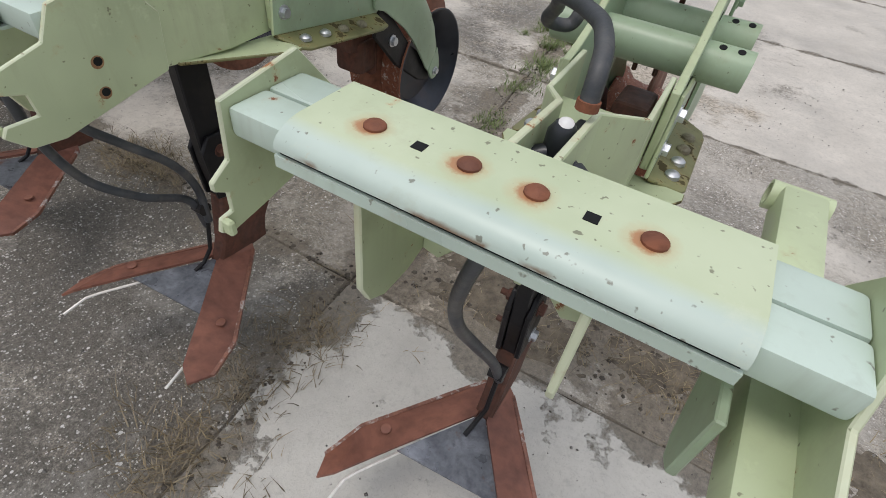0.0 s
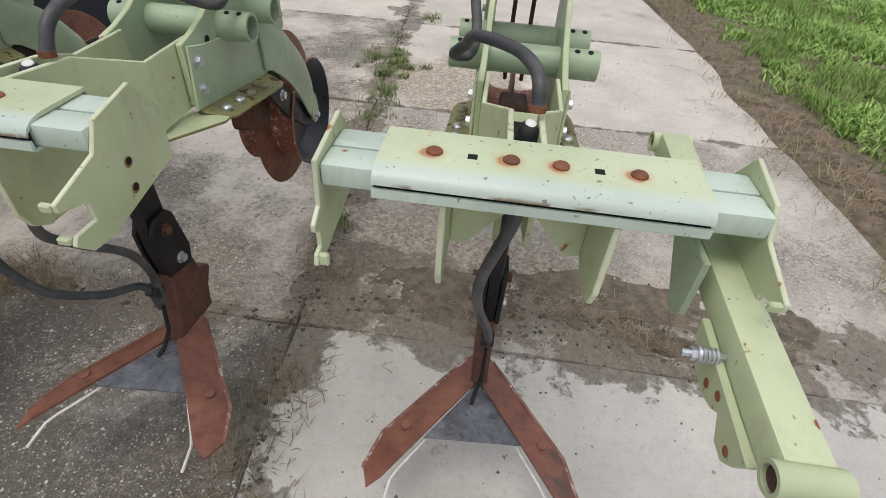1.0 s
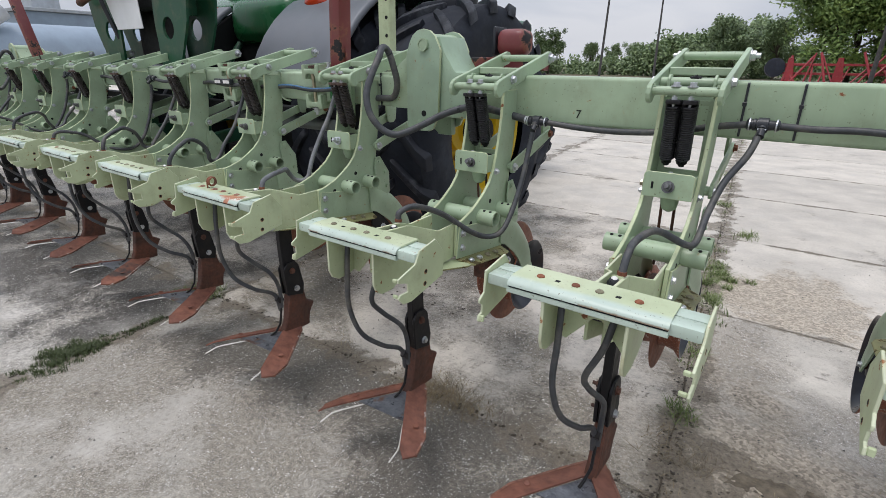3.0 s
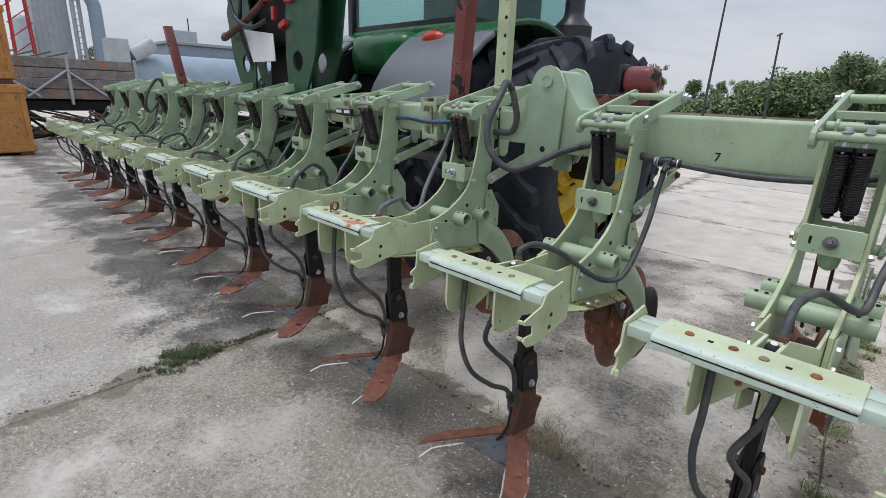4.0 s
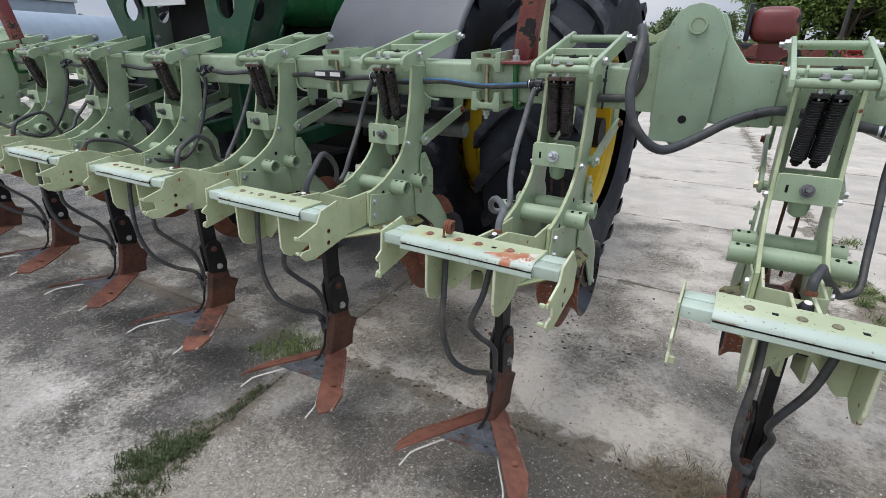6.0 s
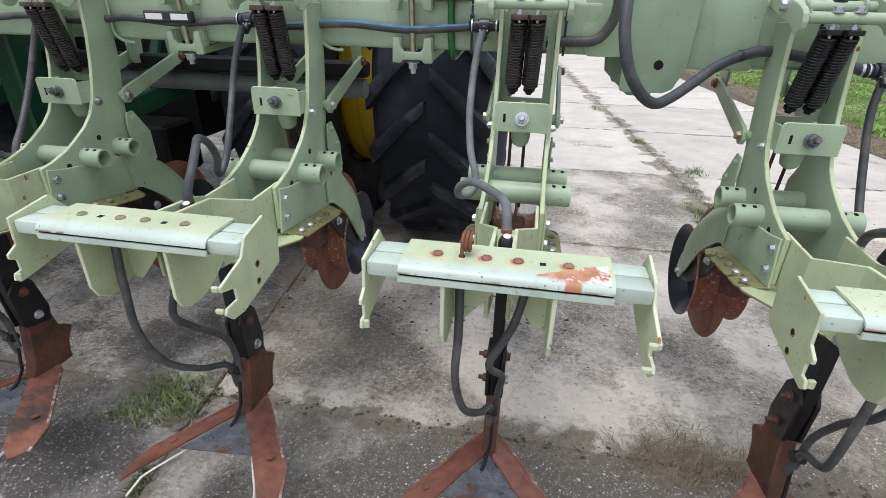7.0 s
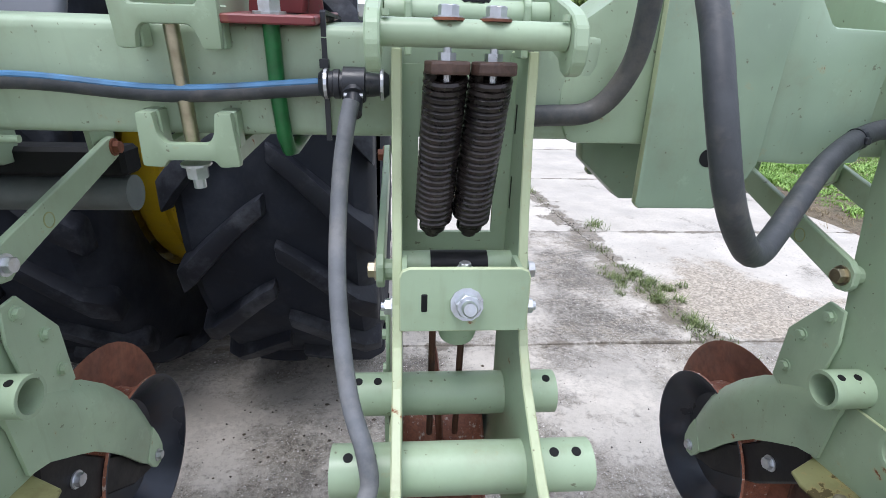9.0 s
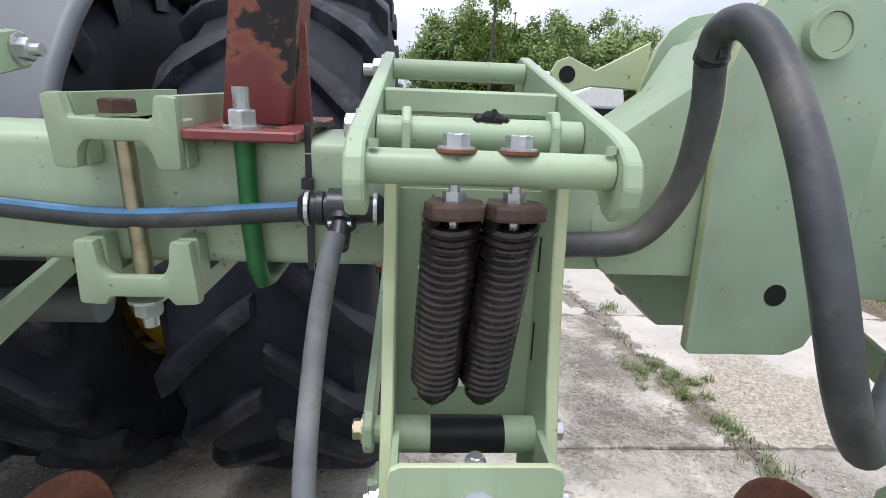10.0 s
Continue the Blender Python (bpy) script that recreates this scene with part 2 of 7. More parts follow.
WHITE = plain("white_sheet", (0.72, 0.73, 0.74), 0.45, vary=0.08, scale=5, bump=0)
BARK = plain("bark", (0.07, 0.055, 0.04), 0.9, vary=0.4, scale=12)


def glass_mat():
    m, nt, b = mat_base("cab_glass", 0.03)
    b.inputs["Base Color"].default_value = (0.55, 0.75, 0.72, 1)
    b.inputs["Transmission Weight"].default_value = 0.92
    b.inputs["IOR"].default_value = 1.2
    return m


GLASS = glass_mat()


def leaf_mat(name, dark, light, through_light=0.25):
    m, nt, b = mat_base(name, 0.55)
    g = nt.nodes.new("ShaderNodeNewGeometry")
    i = nt.nodes.new("ShaderNodeObjectInfo")
    col = blend(nt, g.outputs["Random Per Island"], dark, light)
    col = blend(nt, calc(nt, "MULTIPLY", i.outputs["Random"], 0.35), col, tuple(c * 0.6 for c in dark))
    nt.links.new(col, b.inputs["Base Color"])
    b.inputs["Transmission Weight"].default_value = 0.0
    b.inputs["Subsurface Weight"].default_value = 0.0
    return m


LEAF = leaf_mat("tree_leaves", (0.080, 0.15, 0.035), (0.29, 0.40, 0.11))
LEAF_FAR = leaf_mat("far_leaves", (0.085, 0.14, 0.062), (0.24, 0.32, 0.14))
GRASS = leaf_mat("fresh_grass", (0.12, 0.24, 0.03), (0.33, 0.52, 0.11))
WEED = leaf_mat("joint_weeds", (0.09, 0.13, 0.035), (0.25, 0.31, 0.11))
MOSS = leaf_mat("dark_moss", (0.035, 0.055, 0.016), (0.12, 0.155, 0.055))
STRAW = leaf_mat("dry_straw", (0.22, 0.16, 0.085), (0.42, 0.34, 0.20))


def concrete(name, smooth, worn, share, edge=0.03, damp_shade_on=0.55, chips=1.0, stains=0.5):
    """Yard concrete: smooth skin worn away to gravel in patches, pale stone chips, damp areas with the shade under the
    machine painted in, dirt along the joints.
    """
    m, nt, b = mat_base(name, 0.8)
    v = world_vec(nt)
    i = nt.nodes.new("ShaderNodeObjectInfo")
    patch = tex(nt, v, 1.3, 9, 0.66)
    patch = calc(nt, "ADD", patch, calc(nt, "MULTIPLY", calc(nt, "SUBTRACT", i.outputs["Random"], 0.5), 0.05))
    fine = tex(nt, v, 45.0, 7, 0.8)
    grain = calc(nt, "MULTIPLY", calc(nt, "SUBTRACT", fine, 0.5), 0.22)
    patch = calc(nt, "ADD", patch, grain)
    wornness = step(nt, patch, share - edge, share + edge)
    cloud = calc(nt, "ADD", tex(nt, v, 2.4, 9, 0.74), grain)
    grit = tex(nt, v, 210.0, 4, 0.8)
    skin = blend(nt, step(nt, cloud, 0.32, 0.68), tuple(c * 0.80 for c in smooth), tuple(min(1, c * 1.10) for c in smooth))
    skin = blend(nt, step(nt, fine, 0.50, 0.70, 0.0, 0.55), skin, tuple(c * 0.55 for c in smooth))
    skin = blend(nt, step(nt, grit, 0.56, 0.70, 0.0, 0.5), skin, tuple(c * 0.45 for c in smooth))
    gravel = blend(nt, step(nt, grit, 0.38, 0.62), tuple(c * 0.30 for c in worn), tuple(c * 1.55 for c in worn))
    gravel = blend(nt, step(nt, fine, 0.42, 0.62, 0.0, 0.65), gravel, tuple(c * 0.42 for c in worn))
    at = nt.nodes.new("ShaderNodeSeparateXYZ")
    nt.links.new(v, at.inputs[0])
    x, y = at.outputs[0], at.outputs[1]
    # damp ground along the shares; shade under machine and tractor put into the colour
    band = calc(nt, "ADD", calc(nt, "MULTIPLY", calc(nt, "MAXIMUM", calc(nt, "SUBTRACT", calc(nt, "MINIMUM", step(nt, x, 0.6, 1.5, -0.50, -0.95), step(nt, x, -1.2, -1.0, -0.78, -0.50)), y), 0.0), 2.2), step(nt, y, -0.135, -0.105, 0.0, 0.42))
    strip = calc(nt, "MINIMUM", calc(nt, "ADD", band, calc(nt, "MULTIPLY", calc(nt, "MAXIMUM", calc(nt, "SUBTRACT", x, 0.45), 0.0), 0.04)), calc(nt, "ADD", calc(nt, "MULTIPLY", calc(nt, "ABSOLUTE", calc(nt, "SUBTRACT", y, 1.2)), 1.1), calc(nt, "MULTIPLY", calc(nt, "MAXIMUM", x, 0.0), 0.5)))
    damp_shade = calc(nt, "SUBTRACT", tex(nt, v, 1.6, 9, 0.72), calc(nt, "MULTIPLY", calc(nt, "MINIMUM", strip, 1.2), 0.21))
    # less darkening round x 0.35, y -0.75
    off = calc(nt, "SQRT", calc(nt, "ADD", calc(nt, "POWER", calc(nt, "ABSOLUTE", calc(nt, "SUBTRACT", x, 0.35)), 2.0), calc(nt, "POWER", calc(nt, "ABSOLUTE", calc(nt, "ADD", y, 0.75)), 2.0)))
    damp_shade = calc(nt, "SUBTRACT", damp_shade, calc(nt, "MULTIPLY", calc(nt, "MAXIMUM", calc(nt, "SUBTRACT", 0.75, off), 0.0), 0.13))
    damp_shade = calc(nt, "ADD", damp_shade, calc(nt, "MULTIPLY", grain, 1.3))
    wet_shade = step(nt, damp_shade, 0.37, 0.47)
    gravel = blend(nt, calc(nt, "MULTIPLY", wet_shade, damp_shade_on), gravel, tuple(c * 0.13 for c in worn))
    skin = blend(nt, calc(nt, "MULTIPLY", wet_shade, damp_shade_on * 0.55), skin, tuple(c * 0.3 for c in worn))
    for scale, bar, size in ((48.0, 0.90, 0.30), (95.0, 0.76, 0.42), (190.0, 0.66, 0.52)):
        cells = nt.nodes.new("ShaderNodeTexVoronoi")
        cells.inputs["Scale"].default_value = scale
        nt.links.new(v, cells.inputs["Vector"])
        pick = nt.nodes.new("ShaderNodeSeparateColor")
        nt.links.new(cells.outputs["Color"], pick.inputs[0])
        reach = calc(nt, "MULTIPLY", pick.outputs[1], size)
        chip = calc(nt, "MULTIPLY", calc(nt, "GREATER_THAN", pick.outputs[0], bar), calc(nt, "LESS_THAN", cells.outputs["Distance"], reach))
        tone = blend(nt, pick.outputs[2], (0.34, 0.32, 0.28), (0.95, 0.93, 0.90))
        gravel = blend(nt, calc(nt, "MULTIPLY", chip, 0.95 * chips), gravel, tone)
    col = blend(nt, wornness, skin, gravel)
    tone_here = step(nt, i.outputs["Random"], 0.0, 1.0, 0.90, 1.08)
    col = blend(nt, 1.0, col, tone_here, "MULTIPLY")
    # dirt gathered along the joints
    u = calc(nt, "ADD", calc(nt, "SUBTRACT", x, 1.65), calc(nt, "MULTIPLY", calc(nt, "ADD", y, 0.11), 0.088))
    right = step(nt, u, -0.05, 0.12)
    half = calc(nt, "ADD", calc(nt, "MULTIPLY", right, step(nt, x, 1.7, 2.7, 0.18, 0.13)), 0.01)
    across = calc(nt, "SUBTRACT", calc(nt, "ABSOLUTE", calc(nt, "SUBTRACT", y, calc(nt, "SUBTRACT", half, 0.125))), half)
    spread = calc(nt, "MULTIPLY", calc(nt, "MAXIMUM", calc(nt, "SUBTRACT", tex(nt, v, 1.5, 3), 0.47), 0.0), step(nt, y, 0.3, 1.0, 0.0, 0.55))
    along = calc(nt, "SUBTRACT", calc(nt, "SUBTRACT", calc(nt, "MINIMUM", calc(nt, "ABSOLUTE", u), calc(nt, "ADD", calc(nt, "ABSOLUTE", calc(nt, "ADD", u, 2.75)), 0.012)), 0.025), spread)
    for row_y in (1.62, 3.32, 5.18, 7.08, 9.02):
        across = calc(nt, "MINIMUM", across, calc(nt, "MULTIPLY", calc(nt, "ABSOLUTE", calc(nt, "SUBTRACT", y, row_y)), 2.4))
    away = calc(nt, "MAXIMUM", calc(nt, "MINIMUM", across, along), 0.0)
    # brown grit washed over the slab beside the crossing of the joints
    reach = calc(nt, "ADD", calc(nt, "MULTIPLY", calc(nt, "MAXIMUM", calc(nt, "SUBTRACT", x, 1.62), 0.0), 0.75), calc(nt, "ABSOLUTE", calc(nt, "SUBTRACT", y, 0.25)))
    grit_on = calc(nt, "MULTIPLY", step(nt, calc(nt, "SUBTRACT", tex(nt, v, 2.2, 8, 0.7), calc(nt, "MULTIPLY", reach, 0.42)), 0.10, 0.26), step(nt, y, -0.14, -0.10))
    over = calc(nt, "ADD", calc(nt, "ABSOLUTE", calc(nt, "SUBTRACT", x, 1.92)), calc(nt, "ABSOLUTE", calc(nt, "SUBTRACT", y, 2.08)))
    grit_far = step(nt, calc(nt, "SUBTRACT", tex(nt, v, 2.6, 8, 0.7), calc(nt, "MULTIPLY", over, 0.46)), 0.12, 0.24)
    grit_on = calc(nt, "MULTIPLY", calc(nt, "MAXIMUM", grit_on, calc(nt, "MULTIPLY", grit_far, step(nt, y, 1.60, 1.66))), step(nt, u, -0.25, 0.02))
    husk = nt.nodes.new("ShaderNodeTexVoronoi")
    husk.inputs["Scale"].default_value = 85.0
    nt.links.new(v, husk.inputs["Vector"])
    shade = nt.nodes.new("ShaderNodeSeparateColor")
    nt.links.new(husk.outputs["Color"], shade.inputs[0])
    brown = blend(nt, shade.outputs[0], (0.20, 0.168, 0.127), (0.58, 0.50, 0.40))
    brown = blend(nt, step(nt, fine, 0.42, 0.62, 0.0, 0.4), brown, (0.14, 0.117, 0.088))
    col = blend(nt, calc(nt, "MULTIPLY", grit_on, 0.85), col, brown)
    dirt = step(nt, calc(nt, "SUBTRACT", tex(nt, v, 5.0, 8, 0.68), calc(nt, "MULTIPLY", away, 1.5)), 0.425, 0.475)
    soil_tone = blend(nt, step(nt, fine, 0.36, 0.64), (0.085, 0.071, 0.054), (0.33, 0.28, 0.215))
    col = blend(nt, calc(nt, "MULTIPLY", dirt, 0.78), col, soil_tone)
    stain = step(nt, tex(nt, v, 5.5, 8, 0.70), 0.64, 0.68, 0.0, stains)
    col = blend(nt, stain, col, (0.07, 0.060, 0.049))
    speck = step(nt, tex(nt, v, 38.0, 3, 0.6), 0.70, 0.73, 0.0, 0.7)
    col = blend(nt, speck, col, (0.06, 0.050, 0.040))
    nt.links.new(col, b.inputs["Base Color"])
    dry = calc(nt, "SUBTRACT", 0.85, calc(nt, "MULTIPLY", wet_shade, 0.36))
    nt.links.new(calc(nt, "ADD", dry, calc(nt, "MULTIPLY", calc(nt, "SUBTRACT", fine, 0.5), 0.4)), b.inputs["Roughness"])
    rough_here = calc(nt, "ADD", calc(nt, "MULTIPLY", calc(nt, "MAXIMUM", wornness, dirt), 0.8), 0.15)
    rel = calc(nt, "ADD", calc(nt, "MULTIPLY", calc(nt, "ADD", grit, fine), rough_here), calc(nt, "MULTIPLY", wornness, -0.4))
    relief(nt, b, rel, 0.9, 0.008)
    return m


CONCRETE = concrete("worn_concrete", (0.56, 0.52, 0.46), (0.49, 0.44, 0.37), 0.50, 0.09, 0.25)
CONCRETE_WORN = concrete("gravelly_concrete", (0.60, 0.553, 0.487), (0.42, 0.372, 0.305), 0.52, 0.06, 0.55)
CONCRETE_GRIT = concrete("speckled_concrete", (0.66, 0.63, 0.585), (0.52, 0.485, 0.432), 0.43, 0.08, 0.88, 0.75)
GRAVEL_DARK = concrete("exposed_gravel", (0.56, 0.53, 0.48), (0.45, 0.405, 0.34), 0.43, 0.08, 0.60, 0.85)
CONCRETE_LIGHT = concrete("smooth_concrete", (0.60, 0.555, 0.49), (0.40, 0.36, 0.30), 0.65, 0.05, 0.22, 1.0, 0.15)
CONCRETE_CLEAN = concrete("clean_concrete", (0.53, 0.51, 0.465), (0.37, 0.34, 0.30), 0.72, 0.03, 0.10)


def soil(name, dark, light, scale, green=0.55):
    m, nt, b = mat_base(name, 0.95)
    v = world_vec(nt)
    col = blend(nt, step(nt, tex(nt, v, scale, 8, 0.65), 0.3, 0.7), dark, light)
    col = blend(nt, step(nt, tex(nt, v, scale * 0.08, 5), 0.42, 0.62, 0.0, green), col, (0.07, 0.11, 0.03))
    nt.links.new(col, b.inputs["Base Color"])
    relief(nt, b, tex(nt, v, scale * 4, 6), 0.8, 0.02)
    return m


SOIL = soil("bare_soil", (0.075, 0.054, 0.037), (0.19, 0.15, 0.105), 6.0)
VERGE = soil("verge_soil", (0.075, 0.054, 0.037), (0.25, 0.195, 0.14), 14.0, 0.3)
CLOVER = leaf_mat("clover_leaves", (0.14, 0.28, 0.04), (0.40, 0.60, 0.16))
DEAD = leaf_mat("dead_weeds", (0.10, 0.075, 0.045), (0.30, 0.24, 0.15))
RIDGE = soil("trampled_soil", (0.075, 0.062, 0.047), (0.24, 0.20, 0.148), 20.0, 0.0)
JOINT = soil("joint_dirt", (0.045, 0.038, 0.029), (0.145, 0.12, 0.088), 20.0, 0.0)

def cover_paint(name, flaked=False, bleeds=True):
    """Yellowed cover paint: rust bleeding from the bolts and the lower edge, bleached front with the sky sheen painted
    in; one has lost a patch of paint.
    """
    m, nt, b = mat_base(name, 0.34)
    c = nt.nodes.new("ShaderNodeTexCoord")
    at = nt.nodes.new("ShaderNodeSeparateXYZ")
    nt.links.new(c.outputs["Object"], at.inputs[0])
    x, y, z = at.outputs
    v = vec(nt)
    soft, fine = tex(nt, v, 6.0, 4), tex(nt, v, 80.0, 4)
    top = blend(nt, step(nt, soft, 0.35, 0.65), (0.435, 0.50, 0.315), (0.545, 0.605, 0.415))
    front = blend(nt, step(nt, soft, 0.35, 0.65), (0.43, 0.52, 0.455), (0.53, 0.62, 0.55))
    # paler towards the rolled front: bleaching plus a painted sky highlight
    col = blend(nt, step(nt, calc(nt, "ADD", y, calc(nt, "MULTIPLY", calc(nt, "SUBTRACT", soft, 0.5), 0.02)), -0.674, -0.660, 1.0, 0.0), top, front)
    col = blend(nt, step(nt, tex(nt, v, 16.0, 8, 0.75), 0.58, 0.70, 0.0, 0.4), col, (0.62, 0.66, 0.52))
    col = blend(nt, step(nt, tex(nt, v, 11.0, 7, 0.7), 0.56, 0.74, 0.0, 0.35), col, (0.34, 0.32, 0.18))
    ragged = calc(nt, "MULTIPLY", calc(nt, "SUBTRACT", tex(nt, v, 60.0, 5, 0.7), 0.5), 0.016)
    for bx in (-0.110, -0.022, 0.034, 0.121) if bleeds else ():
        dx, dy = calc(nt, "SUBTRACT", x, bx - 0.003), calc(nt, "ADD", y, 0.638)
        d = calc(nt, "ADD", calc(nt, "SQRT", calc(nt, "ADD", calc(nt, "MULTIPLY", dx, dx), calc(nt, "MULTIPLY", dy, dy))), ragged)
        col = blend(nt, step(nt, d, 0.011, 0.023, 0.42, 0.0), col, (0.52, 0.34, 0.14))
        col = blend(nt, step(nt, d, 0.0095, 0.0145, 0.8, 0.0), col, (0.40, 0.15, 0.055))
    edge = calc(nt, "MULTIPLY", step(nt, calc(nt, "ADD", z, calc(nt, "MULTIPLY", ragged, 0.4)), 0.9535, 0.9575, 1.0, 0.0), step(nt, tex(nt, v, 13.0, 4), 0.50, 0.56))
    col = blend(nt, calc(nt, "MULTIPLY", edge, 0.85), col, (0.17, 0.085, 0.038))
    spot_at = tex(nt, v, 26.0, 5, 0.6)
    col = blend(nt, step(nt, spot_at, 0.655, 0.71, 0.0, 0.5), col, (0.52, 0.36, 0.17))
    col = blend(nt, step(nt, spot_at, 0.70, 0.72), col, (0.33, 0.115, 0.05))
    col = blend(nt, step(nt, tex(nt, v, 120.0, 2, 0.5), 0.68, 0.73, 0.0, 0.7), col, (0.10, 0.085, 0.05))
    if flaked:
        gone = tex(nt, c.outputs["Object"], 42.0, 6, 0.65)
        wob = calc(nt, "MULTIPLY", calc(nt, "SUBTRACT", gone, 0.5), 0.022)
        slope = calc(nt, "ADD", calc(nt, "SUBTRACT", calc(nt, "ADD", y, 0.676), calc(nt, "MULTIPLY", calc(nt, "SUBTRACT", x, 0.062), 0.47)), wob)
        inside = calc(nt, "MULTIPLY", step(nt, slope, -0.001, 0.001, 1.0, 0.0), calc(nt, "MULTIPLY", step(nt, x, 0.064, 0.068), step(nt, x, 0.188, 0.190, 1.0, 0.0)))
        run = step(nt, calc(nt, "ADD", calc(nt, "ABSOLUTE", calc(nt, "SUBTRACT", x, 0.128)), calc(nt, "ABSOLUTE", wob)), 0.012, 0.017, 1.0, 0.0)
        low = step(nt, calc(nt, "ADD", y, wob), -0.682, -0.674)
        inside = calc(nt, "MULTIPLY", inside, calc(nt, "MAXIMUM", run, low))
        primer = blend(nt, step(nt, tex(nt, c.outputs["Object"], 30.0, 5, 0.6), 0.44, 0.60), (0.42, 0.165, 0.085), (0.52, 0.27, 0.16))
        primer = blend(nt, step(nt, calc(nt, "ADD", calc(nt, "MULTIPLY", x, 2.2), calc(nt, "MULTIPLY", gone, 0.9)), 0.80, 0.86), primer, (0.68, 0.66, 0.58))
        col = blend(nt, inside, col, primer)
    nt.links.new(col, b.inputs["Base Color"])
    nt.links.new(step(nt, soft, 0.3, 0.7, 0.26, 0.44), b.inputs["Roughness"])
    relief(nt, b, tex(nt, v, 38.0, 3), 0.07, 0.004)
    return m


COVER_PAINT = cover_paint("rust_bled_cover_paint")
COVER_FLAKED = cover_paint("flaked_cover_paint", True)
COVER_PLAIN = cover_paint("faded_cover_paint", False, False)


# ---- mesh helpers ----
def part(name, bm, material, parent=None, label="", smooth=False):
    bmesh.ops.recalc_face_normals(bm, faces=bm.faces)
    me = bpy.data.meshes.new(name)
    bm.to_mesh(me)
    bm.free()
    if smooth:
        me.polygons.foreach_set("use_smooth", [True] * len(me.polygons))
        me.set_sharp_from_angle(angle=radians(38))
    me.materials.append(material)
    ob = new(name, me)
    if parent:
        ob.parent = parent
    if label:
        ob["label"] = label
    return ob


def empty(name, at=(0, 0, 0)):
    ob = new(name)
    ob.location = at
    return ob


def soften(bm, width, segments=1, limit=25):
    bmesh.ops.recalc_face_normals(bm, faces=bm.faces)
    bm.normal_update()
    edges = [e for e in bm.edges if len(e.link_faces) == 2 and e.calc_face_angle(0) > radians(limit)]
    bmesh.ops.bevel(bm, geom=edges, offset=width, segments=segments, affect="EDGES", profile=0.6, clamp_overlap=True)
    return bm


def prism(profile, axis, a, b, bm=None):
    """A polygon given in the two other axes (in x, y, z order), pulled from a to b along an axis."""
    bm = bm or bmesh.new()
    def at(p, d):
        q = list(p)
        q.insert(axis, d)
        return bm.verts.new(q)
    lo = [at(p, a) for p in profile]
    hi = [at(p, b) for p in profile]
    bm.faces.new(lo)
    bm.faces.new(hi[::-1])
    n = len(profile)
    for i in range(n):
        bm.faces.new((lo[i], lo[(i + 1) % n], hi[(i + 1) % n], hi[i]))
    return bm


def box(x0, x1, y0, y1, z0, z1, bm=None):
    return prism([(y0, z0), (y1, z0), (y1, z1), (y0, z1)], 0, x0, x1, bm)


def frame_of(d):
    d = Vector(d).normalized()
    u = d.orthogonal().normalized()
    return d, u, d.cross(u)


def rod(p, q, r, seg=14, bm=None, r2=None, cap=True):
    bm = bm or bmesh.new()
    p, q = Vector(p), Vector(q)
    d, u, w = frame_of(q - p)
    r2 = r if r2 is None else r2
    rings = []
    for c, k in ((p, r), (q, r2)):
        rings.append([bm.verts.new(c + k * (math.cos(2 * math.pi * i / seg) * u + math.sin(2 * math.pi * i / seg) * w)) for i in range(seg)])
    for i in range(seg):
        j = (i + 1) % seg
        bm.faces.new((rings[0][i], rings[0][j], rings[1][j], rings[1][i]))
    if cap:
        bm.faces.new(rings[0][::-1])
        bm.faces.new(rings[1])
    return bm


def pipe(p, q, r, wall, seg=20, bm=None):
    """A hollow tube with open ends."""
    bm = bm or bmesh.new()
    p, q = Vector(p), Vector(q)
    d, u, w = frame_of(q - p)
    rings = []
    for c, k in ((p, r - wall), (p, r), (q, r), (q, r - wall)):
        rings.append([bm.verts.new(c + k * (math.cos(2 * math.pi * i / seg) * u + math.sin(2 * math.pi * i / seg) * w)) for i in range(seg)])
    for a in range(4):
        for i in range(seg):
            j = (i + 1) % seg
            bm.faces.new((rings[a][i], rings[a][j], rings[(a + 1) % 4][j], rings[(a + 1) % 4][i]))
    return bm


def spun(p, d, profile, seg=24, bm=None, cap=True):
    """A closed solid of revolution: pairs of distance along d and radius."""
    bm = bm or bmesh.new()
    d, u, w = frame_of(d)
    p = Vector(p)
    rings = []
    for h, r in profile:
        if r < 1e-6:
            rings.append([bm.verts.new(p + h * d)])
        else:
            rings.append([bm.verts.new(p + h * d + r * (math.cos(2 * math.pi * i / seg) * u + math.sin(2 * math.pi * i / seg) * w)) for i in range(seg)])
    for a, b in zip(rings, rings[1:]):
        for i in range(seg):
            j = (i + 1) % seg
            if len(a) == 1:
                bm.faces.new((a[0], b[i], b[j]))
            elif len(b) == 1:
                bm.faces.new((a[i], a[j], b[0]))
            else:
                bm.faces.new((a[i], a[j], b[j], b[i]))
    for ring, flip in ((rings[0], True), (rings[-1], False)):
        if len(ring) > 2 and cap:
            bm.faces.new(ring[::-1] if flip else ring)
    return bm


